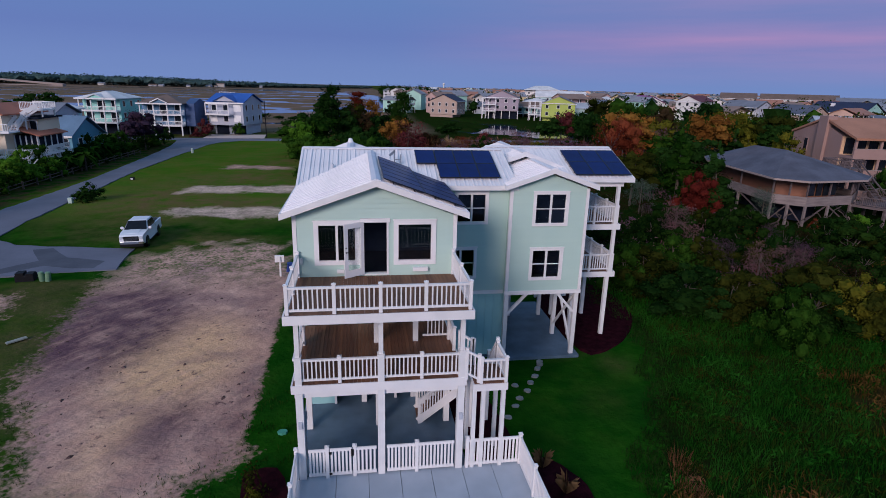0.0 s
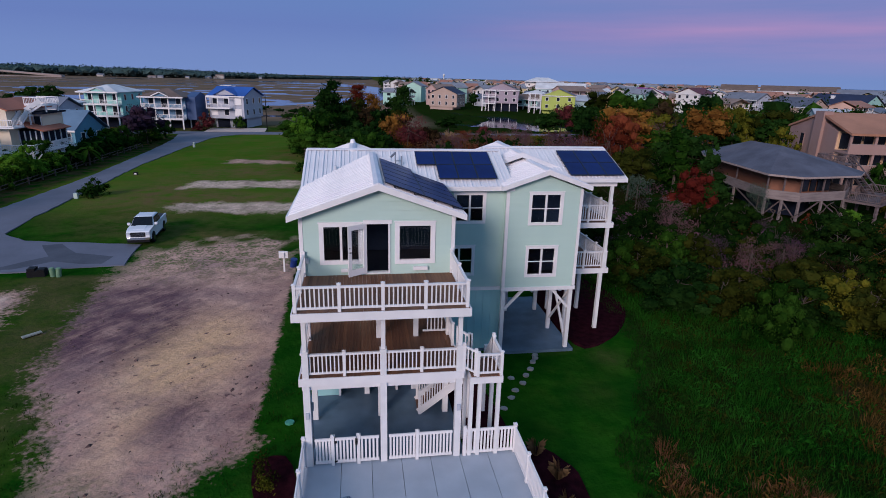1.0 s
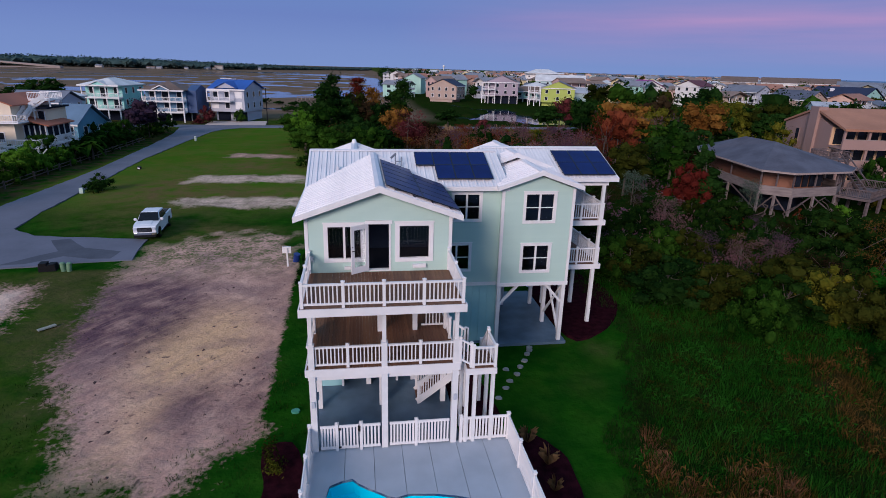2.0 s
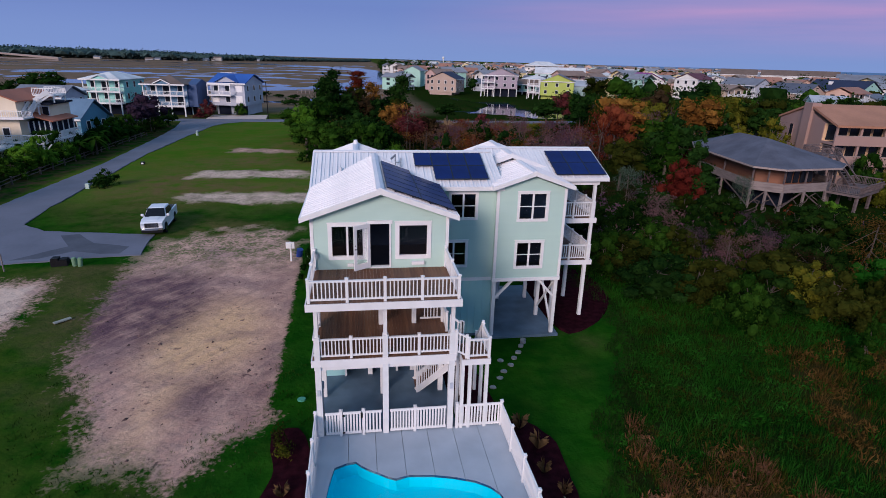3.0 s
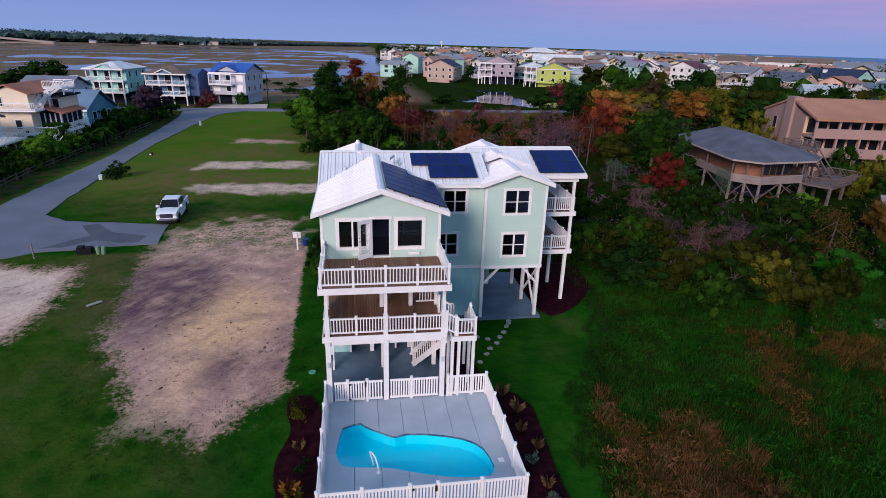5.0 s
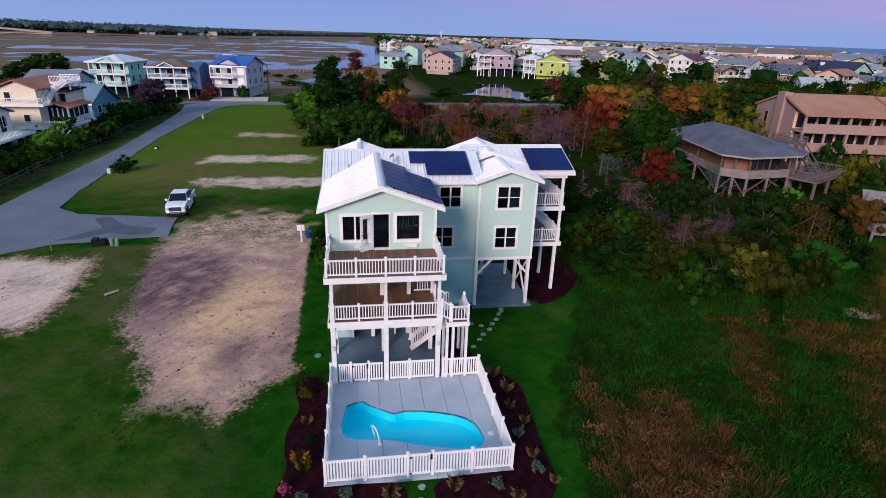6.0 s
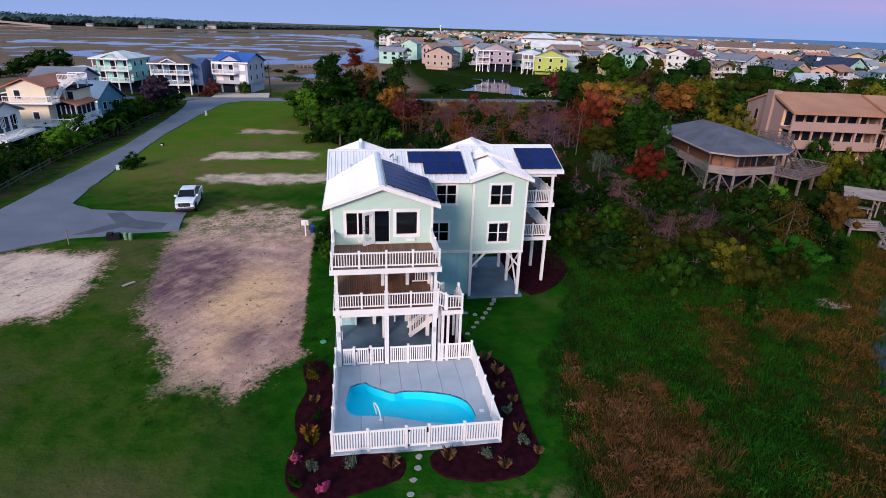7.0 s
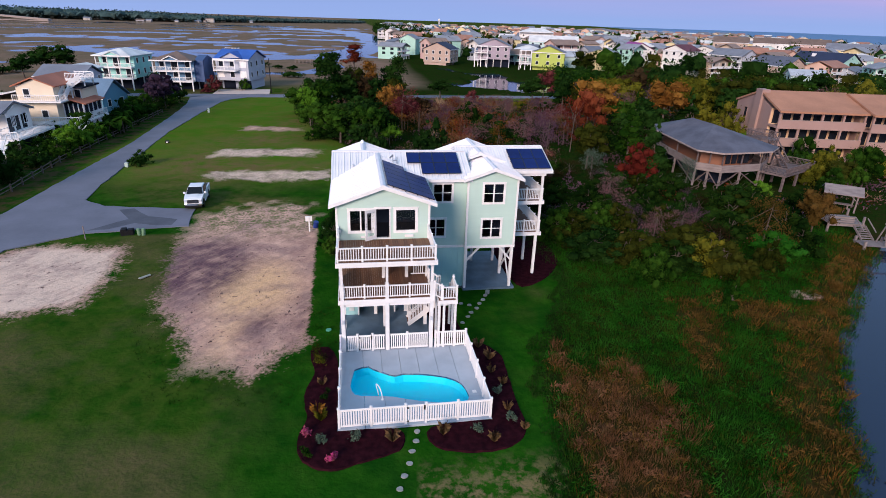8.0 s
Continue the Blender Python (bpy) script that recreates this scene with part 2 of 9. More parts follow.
LAWN_EDGE = [(8, -40), (8, 4.7), (8.8, 6.6), (9.4, 9), (9.5, 10.8), (9.7, 12.8), (11, 16.3), (13.2, 20.6), (15.2, 23.9), (16.4, 28.1), (16.6, 31),
             (14, 37), (6, 44), (2, 60), (0, 72), (-2.5, 80), (-7.5, 89.6), (-9.8, 101), (-13.4, 112), (-14.5, 126), (-13, 134)]
WILD = LAWN_EDGE + [(400, 134), (400, -40)]
CREEK = [(16, -3), (22.3, 3.8), (25.2, 6.5), (26.7, 9.1), (29.1, 12), (32.5, 15.6), (37.3, 19.9), (43.6, 25.5), (50.6, 31.3), (70, 40), (120, 38), (120, -60), (-10, -60)]
RUSTY = [(11.2, 20), (13.2, 14), (15.8, 15), (17.5, 10), (14, 3), (10, -4), (8.2, -4), (8.8, 6), (9.6, 11), (10.6, 16)]
BROWNY = [[(18.8, 15), (23, 24), (28, 20.5), (20.5, 9.5)], [(24, 25), (36, 21), (32, 15.5), (26, 17.5)]]
INLET = [(-140, 320), (-60, 285), (-14, 300), (10, 380), (25, 480), (22, 600), (5, 750), (-60, 900), (-200, 1000)]
POND = [(28, 176), (34, 168), (54, 152), (66, 150), (70, 170), (60, 195), (62, 222), (48, 226), (40, 246), (32, 246), (40, 226), (46, 205), (36, 184)]


def ground_height(px, py):
    h = np.full(px.shape, -0.13) + 0.03 * waves(px, py, 9, 3)
    # wild ground rises a little in hummocks
    w = field(px, py, WILD)
    h += np.clip(w / 6, 0, 1) * 0.22 * waves(px, py, 6, 5) * (py < 140)
    c = field(px, py, CREEK) + 0.45 * waves(px, py, 7, 8)
    h = np.where(c > -9, np.minimum(h, -0.13 - 0.82 * np.clip((c + 9) / 9, 0, 1) ** 1.5 - np.clip(c, 0, 3) * 0.3), h)
    # marsh beyond the far road: flats cut by long bright channels
    m = np.clip((py - 172) / 25, 0, 1) * np.clip((22 - px + 18 * waves(px, py, 90, 2) + np.clip(py - 500, 0, 500) * 0.02) / 14, 0, 1)
    m = np.maximum(m, np.clip((-85 - px) / 20, 0, 1) * np.clip((py - 60) / 40, 0, 1))
    h -= 0.55 * m
    n = waves(px * 0.34 + 16 * waves(px, py, 160, 12), py + 12 * waves(px, py, 90, 13), 62, 11) + 0.45 * waves(px * 0.5, py, 24, 14)
    near = np.clip((py - 250) / 120, 0, 1) + np.clip((-120 - px) / 60, 0, 1)
    h -= np.clip(n - 0.3, 0, 0.5) * 2.8 * m * np.clip(near, 0, 1) * (py < 1080)
    h -= np.clip(1.3 - seg_dist(px, py, INLET) / (13 + 0.012 * np.clip(py - 300, 0, 900)) + 0.25 * waves(px, py, 40, 21), 0, 1) * 1.4 * (py > 170)
    h -= np.clip(1.2 - seg_dist(px, py, [(-75, 212), (-45, 204), (-18, 212), (-8, 240), (-14, 300)]) / 5, 0, 1) * 0.9
    h -= np.clip(field(px, py, POND) + 2.5 * waves(px, py, 14, 31), 0, 3) * 0.6
    sea = px - (700 + (py - 650) * 0.33)
    h -= np.clip((sea + 40) / 40, 0, 3) * 0.9
    return h


gx = lines(-44, 46, 0.75, 1.032, -3200, 3900)
gy = lines(-14, 68, 0.75, 1.028, -260, 4850)
GX, GY = np.meshgrid(gx, gy)
GZ = ground_height(GX, GY)
# the ground is dug out under the pool and kept below slabs
dig = field(GX, GY, [(-2.3, 10.2), (6.1, 10.2), (6.1, 17.9), (-2.3, 17.9)])
GZ = np.where(dig > 0.8, -2.2, GZ)
under = np.maximum(field(GX, GY, [(-2.6, 17), (4, 17), (4, 25), (11.8, 25), (11.8, 33), (-2.6, 33)]), -9)
GZ = np.where(under > -1.5, np.minimum(GZ, -0.16), GZ)
nx, ny = len(gx), len(gy)
gi = np.arange(nx * ny).reshape(ny, nx)
gf = np.stack([gi[:-1, :-1], gi[:-1, 1:], gi[1:, 1:], gi[1:, :-1]], -1).reshape(-1, 4)


def ground_mat():
    m = bpy.data.materials.new("grass_sand_and_marsh_ground")
    m.use_nodes = True
    n, l = m.node_tree.nodes, m.node_tree.links
    p = n["Principled BSDF"]
    p.inputs["Roughness"].default_value, p.inputs["Specular IOR Level"].default_value = 1.0, 0.0
    co = n.new("ShaderNodeTexCoord")

    def noise_tex(scale, detail=5, stretch=None):
        k = n.new("ShaderNodeTexNoise")
        k.inputs["Scale"].default_value, k.inputs["Detail"].default_value, k.inputs["Roughness"].default_value = scale, detail, 0.62
        if stretch:
            mp = n.new("ShaderNodeMapping")
            mp.inputs["Scale"].default_value = stretch
            mp.vector_type = "TEXTURE"
            mp.inputs["Rotation"].default_value = (0, 0, 0.95)
            l.new(co.outputs["Object"], mp.inputs[0])
            l.new(mp.outputs[0], k.inputs["Vector"])
        else:
            l.new(co.outputs["Object"], k.inputs["Vector"])
        return k.outputs[0]

    def mixc(fac, a, b):
        k = n.new("ShaderNodeMix")
        k.data_type = "RGBA"
        for s, v in ((6, a), (7, b)):
            if isinstance(v, tuple):
                k.inputs[s].default_value = (*v, 1)
            else:
                l.new(v, k.inputs[s])
        l.new(fac, k.inputs[0])
        return k.outputs[2]

    def rng(v, lo, hi, a=0.0, b=1.0):
        k = n.new("ShaderNodeMapRange")
        for i, x in enumerate((lo, hi, a, b)):
            k.inputs[i + 1].default_value = x
        l.new(v, k.inputs[0])
        return k.outputs[0]

    def attr(name):
        k = n.new("ShaderNodeAttribute")
        k.attribute_name = name
        return k.outputs["Fac"]

    def math_node(op, a, b):
        k = n.new("ShaderNodeMath")
        k.operation = op
        for i, v in enumerate((a, b)):
            if isinstance(v, (int, float)):
                k.inputs[i].default_value = v
            else:
                l.new(v, k.inputs[i])
        return k.outputs[0]

    big, mid, fine, grit = noise_tex(0.09), noise_tex(0.7), noise_tex(4.5, 6), noise_tex(14, 4)
    streak = noise_tex(1.0, 7, (2.6, 0.55, 1))
    rake = noise_tex(1.0, 5, (1.1, 0.12, 1))
    # lawn
    lawn = mixc(rng(mid, 0.38, 0.66), (0.008, 0.054, 0.003), (0.021, 0.084, 0.006))
    lawn = mixc(rng(fine, 0.48, 0.72, 0, 0.42), lawn, (0.007, 0.034, 0.003))
    lawn = mixc(rng(noise_tex(0.22, 4), 0.42, 0.64, 0, 0.75), lawn, (0.006, 0.038, 0.004))
    lawn = mixc(rng(noise_tex(0.33, 5), 0.52, 0.68, 0, 0.5), lawn, (0.030, 0.070, 0.008))
    thin = math_node("MULTIPLY", rng(big, 0.46, 0.62), rng(attr("worn"), 0, 1))
    lawn = mixc(math_node("MULTIPLY", rng(attr("worn"), 0, 1, 0.0, 0.75), rng(mid, 0.3, 0.62)), lawn, (0.050, 0.068, 0.011))
    lawn = mixc(math_node("MULTIPLY", thin, rng(fine, 0.35, 0.6, 0.5, 0.9)), lawn, (0.105, 0.082, 0.038))
    lawn = mixc(math_node("MULTIPLY", rng(attr("tan"), -1.4, 0.8), rng(math_node("ADD", noise_tex(1.5, 6), rng(fine, 0.2, 0.8, -0.12, 0.12)), 0.44, 0.60, 0, 0.9)), lawn, (0.185, 0.135, 0.065))
    # field further off: olive
    lawn = mixc(rng(attr("far"), 0, 1, 0, 0.8), lawn, mixc(rng(noise_tex(0.3, 6), 0.36, 0.64), (0.055, 0.138, 0.010), (0.098, 0.125, 0.018)))
    lawn = mixc(math_node("MULTIPLY", rng(attr("tired"), 0, 1), rng(noise_tex(0.45, 6), 0.34, 0.62)), lawn, (0.135, 0.098, 0.040))
    lawn = mixc(math_node("MULTIPLY", rng(attr("verge"), 0, 1), rng(mid, 0.25, 0.5, 0.6, 1)), lawn, mixc(rng(noise_tex(0.6, 5), 0.42, 0.58), (0.010, 0.040, 0.005), (0.055, 0.040, 0.020)))
    # wild growth and marsh
    wild = mixc(rng(mid, 0.35, 0.65), (0.007, 0.032, 0.003), (0.020, 0.024, 0.006))
    wild = mixc(rng(fine, 0.45, 0.7, 0, 0.7), wild, (0.007, 0.009, 0.004))
    wild = mixc(math_node("MULTIPLY", rng(attr("rusty"), 0, 1), rng(fine, 0.3, 0.6, 0.2, 0.7)), wild, (0.050, 0.030, 0.012))
    marsh = mixc(rng(noise_tex(0.022, 6), 0.38, 0.62), (0.215, 0.140, 0.105), (0.150, 0.112, 0.074))
    marsh = mixc(rng(noise_tex(0.12, 5), 0.42, 0.66, 0, 0.6), marsh, (0.105, 0.092, 0.055))
    col = mixc(rng(math_node("ADD", attr("wild"), rng(fine, 0.25, 0.75, -0.9, 0.9)), -0.25, 0.25), lawn, wild)
    col = mixc(rng(attr("marsh"), 0, 1), col, marsh)
    # bare sand and dirt with ragged edges
    sand = mixc(rng(mid, 0.36, 0.64), (0.62, 0.385, 0.295), (0.46, 0.27, 0.215))
    sand = mixc(math_node("MULTIPLY", rng(attr("warm"), 0, 1), rng(streak, 0.3, 0.55, 0.45, 1)), sand, (0.70, 0.43, 0.24))
    sand = mixc(math_node("MULTIPLY", rng(attr("dark"), 0, 1), rng(math_node("ADD", streak, rng(mid, 0.3, 0.7, -0.15, 0.15)), 0.3, 0.62, 0.45, 0.95)), sand, (0.085, 0.045, 0.066))
    sand = mixc(rng(attr("pale"), 0, 1, 0, 0.85), sand, (0.70, 0.52, 0.41))
    sand = mixc(rng(streak, 0.50, 0.70, 0, 0.5), sand, (0.25, 0.155, 0.145))
    sand = mixc(rng(noise_tex(0.32, 4), 0.50, 0.66, 0, 0.55), sand, (0.25, 0.155, 0.15))
    sand = mixc(rng(rake, 0.54, 0.68, 0, 0.22), sand, (0.20, 0.125, 0.115))
    sand = mixc(rng(rake, 0.45, 0.3, 0, 0.2), sand, (0.70, 0.48, 0.36))
    sand = mixc(math_node("MULTIPLY", rng(noise_tex(2.2, 3), 0.60, 0.70), rng(noise_tex(0.5, 3), 0.45, 0.6)), sand, (0.13, 0.075, 0.075))
    sand = mixc(rng(grit, 0.6, 0.78, 0, 0.12), sand, (0.19, 0.12, 0.11))
    weeds = math_node("MULTIPLY", rng(attr("weedy"), 0, 1), rng(math_node("ADD", fine, rng(mid, 0.3, 0.7, -0.12, 0.12)), 0.42, 0.62))
    sand = mixc(weeds, sand, (0.115, 0.135, 0.05))
    edge = math_node("ADD", attr("dirt"), rng(math_node("ADD", fine, rng(mid, 0, 1, -0.5, 0.5)), 0.1, 0.9, -1.5, 1.5))
    col = mixc(rng(edge, -0.6, 0.6), col, sand)
    l.new(col, p.inputs["Base Color"])
    bp = n.new("ShaderNodeBump")
    bp.inputs["Strength"].default_value, bp.inputs["Distance"].default_value = 0.8, 0.05
    l.new(math_node("ADD", math_node("ADD", fine, math_node("MULTIPLY", noise_tex(1.7, 4), 2.0)), math_node("MULTIPLY", grit, 0.25)), bp.inputs["Height"])
    l.new(bp.outputs[0], p.inputs["Normal"])
    return m


ground = new("ground", quads_mesh("ground", np.stack([GX, GY, GZ], -1).reshape(-1, 3), gf, ground_mat(), True))
tagged(ground, "mown grass lots, bare sandy dirt and brown tidal marsh", "ground", "", "structure")


def put_field(name, values):
    ground.data.attributes.new(name, "FLOAT", "POINT").data.foreach_set("value", np.ascontiguousarray(values.reshape(-1), np.float32))


def blob(x, y, rx, ry):
    return np.clip(1.25 - np.hypot((GX - x) / rx, (GY - y) / ry), 0, 1)


dirt = np.maximum(field(GX, GY, DIRT), field(GX, GY, SANDLOT))
for s in STRIPS:
    dirt = np.maximum(dirt, field(GX, GY, s) - 0.3 + 0.8 * waves(GX, GY, 5, 51))
dirt -= np.clip((GY - 39) / 8, 0, 1) * (GY < 54) * (GX > -19) * (0.9 + 1.3 * waves(GX, GY, 4, 77))
bare = blob(35.7, 22.8, 2.0, 1.0)
dirt = np.where(bare > 0.05, np.maximum(dirt, 1.8 * bare - 0.8), dirt)
dirt *= 1 + 4 * np.clip((GX + 7) / 1.5, 0, 1) * (GY < 42) * (GY > 20)
put_field("dirt", np.clip(dirt, -6, 6))
put_field("pale", np.clip(np.maximum(field(GX, GY, SANDLOT), np.maximum(field(GX, GY, STRIPS[1]), field(GX, GY, STRIPS[0])) + 0.5), 0, 1))
put_field("warm", 1.4 * blob(-8.9, 27.5, 3.4, 5.6) + 0.6 * blob(-9.5, 20, 1.6, 3) + 0.8 * blob(-10.5, 60.5, 2.6, 3.5))
put_field("dark", 2.0 * blob(-13.9, 32.2, 4.4, 6.0) + 0.9 * blob(-7.6, 21.6, 1.5, 2.6) + 0.4 * blob(-13.4, 25.5, 2.2, 4) + 0.75 * blob(-5.0, 22.5, 1.0, 4.0) + 0.35 * blob(-5.6, 36, 1.3, 4))
put_field("weedy", np.clip((GY - 36.5) / 6, 0, 1) * (GY < 55) + 0.8 * blob(-11, 16.5, 3, 1.8) + 0.5 * (GY > 55))
put_field("wild", np.clip(np.maximum(field(GX, GY, WILD) * 1.4, np.minimum(np.minimum((GY - 146) * 0.3, (GX - 8) * 0.3), (480 - GY) * 0.05) + 0.8 * waves(GX, GY, 16, 44)), -3, 3))
put_field("worn", np.clip((GY - 52) / 10, 0, 1) + 0.9 * np.clip((-5 - GX) / 5, 0, 1) * (GY < 40) + 0.4 * blob(11, 21, 1.2, 1.2) + 0.5 * blob(13.0, 24.5, 0.9, 1.5) + 0.4 * blob(10.5, 26, 1.5, 0.8))
put_field("tan", np.where((GX > 1.5) & (GX < 9.2), 1.6 - np.abs(GY - 5.6), -3) - 0.6 + 1.8 * blob(-4.5, 13.2, 1.2, 3.2))
put_field("rusty", np.clip(np.maximum(field(GX, GY, RUSTY), np.maximum(np.maximum(field(GX, GY, BROWNY[0]), field(GX, GY, BROWNY[1])) - 0.5, 2.0 - np.abs(field(GX, GY, CREEK) + 1.6))) * 0.7 + 0.5 * waves(GX, GY, 4, 92) - 0.2, 0, 1))
put_field("verge", np.clip((-36.0 - GX) / 1.5, 0, 1) * (GY < 134))
put_field("tired", 1.2 * blob(-22, 66, 9, 8) + 0.8 * blob(-10, 66, 8, 4) + blob(-14, 84, 9, 6) + 0.8 * blob(-12, 100, 5, 9) + 0.5 * blob(-24, 78, 6, 10) + 0.6 * blob(-20, 54, 9, 6) + 0.7 * blob(-12, 48, 7, 4))
put_field("far", np.clip((GY - 54) / 10, 0, 1) * (GY < 140))
put_field("marsh", np.clip((GY - 155) / 12, 0, 1) * np.clip((26 - GX + np.clip(GY - 500, 0, 500) * 0.05) / 10, 0, 1) + np.clip((-72 - GX) / 8, 0, 1))

# water level sheet: creek, pond, marsh channels and sea
WATER = bpy.data.materials.new("still_tidal_water")
WATER.use_nodes = True
wn, wl = WATER.node_tree.nodes, WATER.node_tree.links
wp = wn["Principled BSDF"]
wp.inputs["Base Color"].default_value, wp.inputs["Roughness"].default_value, wp.inputs["IOR"].default_value = (0.012, 0.022, 0.05, 1), 0.07, 1.33
wt, wb = wn.new("ShaderNodeTexNoise"), wn.new("ShaderNodeBump")
wt.inputs["Scale"].default_value, wt.inputs["Detail"].default_value = 1.1, 3
wb.inputs["Strength"].default_value, wb.inputs["Distance"].default_value = 0.25, 0.05
wl.new(wt.outputs[0], wb.inputs["Height"]), wl.new(wb.outputs[0], wp.inputs["Normal"])
SEA = mat("open_sea", (0.12, 0.22, 0.37), (0.10, 0.19, 0.33), rough=0.75, scale=0.02, fine=0.2, spec=0.1)
bm = bmesh.new()
bm.faces.new([bm.verts.new((x, y, WATER_Z + 0.06)) for x, y in ((560, 100), (3880, 100), (3880, 4830), (2090, 4830))])
solid("sea", bm, SEA, "open blue sea beyond the beach town", "sea", "structure")
bm = bmesh.new()
bm.faces.new([bm.verts.new((x, y, WATER_Z)) for x, y in ((-3190, 62), (-62, 62), (-62, 138), (12, 138), (12, -255), (3890, -255), (3890, 4840), (-3190, 4840))])
solid("water", bm, WATER, "calm blue-grey tidal water reflecting the dusk sky", "water", "structure")


def sheet(name, pts, z, thick, material, label, category, rough_edge=0.0, seed=1):
    """A thin slab with a slightly irregular outline."""
    rng = random.Random(seed)
    out = []
    for (ax, ay), (bx, by) in zip(pts, pts[1:] + pts[:1]):
        k = max(1, int(math.hypot(bx - ax, by - ay) / 1.2)) if rough_edge else 1
        for i in range(k):
            out.append((ax + (bx - ax) * i / k + rng.uniform(-1, 1) * rough_edge, ay + (by - ay) * i / k + rng.uniform(-1, 1) * rough_edge))
    bm = bmesh.new()
    prism(bm, out, "z", z - thick, z)
    bmesh.ops.triangulate(bm, faces=bm.faces)
    return solid(name, bm, material, label, category, "structure")


sheet("road", [(-36.6, -60), (-36.4, 50), (-35.7, 80), (-37.0, 108), (-38.3, 124), (-40.5, 136), (-27, 136), (-30.2, 132.2), (-31.6, 127), (-32.3, 111), (-32.8, 90), (-31.0, 56),
               (-30.3, 51), (-27.5, 48.7), (-23.6, 48), (-18, 47.2), (-17.3, 41.7), (-21.4, 41.2), (-26.2, 40.3), (-28.3, 38.8), (-31.2, 36.8), (-31.6, 30), (-31.6, -60)],
      -0.05, 0.25, ASPHALT, "grey asphalt lane with ragged edges and a short spur", "road", 0.10, 4)
sheet("road", [(-160, 134), (-40, 136.4), (-27, 136.4), (-10, 137.5), (110, 142.5), (110, 148), (-10, 142.3), (-40, 141.6), (-160, 139)],
      -0.054, 0.25, ASPHALT, "grey asphalt cross street at the end of the lots", "road", 0.06, 5)
sheet("road_patch", [(-26.4, 41.0), (-23.6, 44.2), (-25.6, 47.3), (-24.2, 47.6), (-22.0, 45.0), (-18.9, 43.9), (-18.9, 42.1), (-20.5, 42.2), (-22.6, 43.0), (-24.6, 41.3)],
      -0.044, 0.1, ASPHALT2, "dark patches of fresh asphalt across the spur", "road patch", 0.08, 6)

# ---- the seafoam beach house ----
EAVE, PITCH = 8.85, 0.355
F1, F2 = 3.66, 6.42  # deck floors
house = thing("house", "seafoam green raised beach house with white metal roof and stacked decks", "house")


def cells(x0, x1, z0, z1, holes):
    """Rectangles of a wall left between its openings."""
    xs = sorted({x0, x1, *[v for h in holes for v in h[:2]]})
    zs = sorted({z0, z1, *[v for h in holes for v in h[2:]]})
    for a, b in zip(xs, xs[1:]):
        for c, d in zip(zs, zs[1:]):
            if not any(h[0] < (a + b) / 2 < h[1] and h[2] < (c + d) / 2 < h[3] for h in holes):
                yield a, b, c, d


def lap_mesh(length, h, material, cut=(0, 0)):
    """One lap board, leaning out at its lower edge; along x, from 0; cut: how far its upper corners are drawn in."""
    bm = bmesh.new()
    prism(bm, [(-0.006, h + 0.012), (-0.024, 0), (-0.002, 0), (-0.002, h + 0.012)], "x", 0, length)
    for v in bm.verts:
        if v.co.z > h / 2:
            v.co.x += cut[0] if v.co.x < length / 2 else -cut[1]
    return mesh_of("siding_board", bm, material)


def lap_wall(wall, x0, x1, z0, z1, holes, y, top=None, course=0.178):
    """Lap boards on a wall that faces -y. top(x) gives the wall's upper edge where it is a gable."""
    z = z0
    while z < z1 - 0.02:
        h = min(course, z1 - z)
        a, b = x0, x1
        if top:
            along_x = [x0 + (x1 - x0) * i / 200 for i in range(201)]
            ok = [x for x in along_x if top(x) >= z + 0.03]
            ok2 = [x for x in along_x if top(x) >= z + h + 0.012]
            if not ok2:
                break
            a, b = ok[0], ok[-1]
            cut_a, cut_b = ok2[0] - a, b - ok2[-1]
        spans = [(a, b)]
        for hx0, hx1, hz0, hz1 in holes:
            if hz0 < z + h * 0.6 and hz1 > z + h * 0.4:
                spans = [s for p, q in spans for s in ((p, min(q, hx0)), (max(p, hx1), q)) if s[1] - s[0] > 0.02]
        for p, q in spans:
            cut = (cut_a if p == a else 0, cut_b if q == b else 0) if top else (0, 0)
            piece("siding_board", lap_mesh(q - p, h, SIDING, cut), wall, pose(p, y, z))
        z += course


def window(wall, x0, x1, z0, z1, y, cols=2, rows=2, trim=0.11, deep=0.1):
    """White trimmed window in a wall that faces -y; the outline is the trim's outer edge."""
    bm = bmesh.new()
    box(bm, x0, x1, y - 0.05, y + deep, z1 - trim, z1)
    box(bm, x0 - 0.03, x1 + 0.03, y - 0.065, y - 0.002, z1 - 0.03, z1 + 0.02)
    box(bm, x0, x1, y - 0.05, y + deep, z0, z0 + trim * 0.9)
    box(bm, x0, x0 + trim, y - 0.05, y + deep, z0 + trim * 0.9, z1 - trim)
    box(bm, x1 - trim, x1, y - 0.05, y + deep, z0 + trim * 0.9, z1 - trim)
    w = part("window", bm, WHITE, wall, "white window frame with dark panes")
    ix0, ix1, iz0, iz1 = x0 + trim, x1 - trim, z0 + trim * 0.9, z1 - trim
    bm = bmesh.new()
    for c in range(1, cols):
        xc = ix0 + (ix1 - ix0) * c / cols
        box(bm, xc - 0.045, xc + 0.045, y - 0.03, y + 0.06, iz0, iz1)
    for r in range(1, rows):
        zc = iz0 + (iz1 - iz0) * r / rows
        for c in range(cols):
            a = ix0 + (ix1 - ix0) * c / cols + (0.046 if c else 0)
            b = ix0 + (ix1 - ix0) * (c + 1) / cols - (0.046 if c < cols - 1 else 0)
            box(bm, a, b, y - 0.015, y + 0.045, zc - 0.018, zc + 0.018)
    if cols * rows > 1:
        ob = part("mullion", bm, WHITE, w)
    else:
        bm.free()
    bm = bmesh.new()
    box(bm, ix0, ix1, y + 0.022, y + 0.03, iz0, iz1)
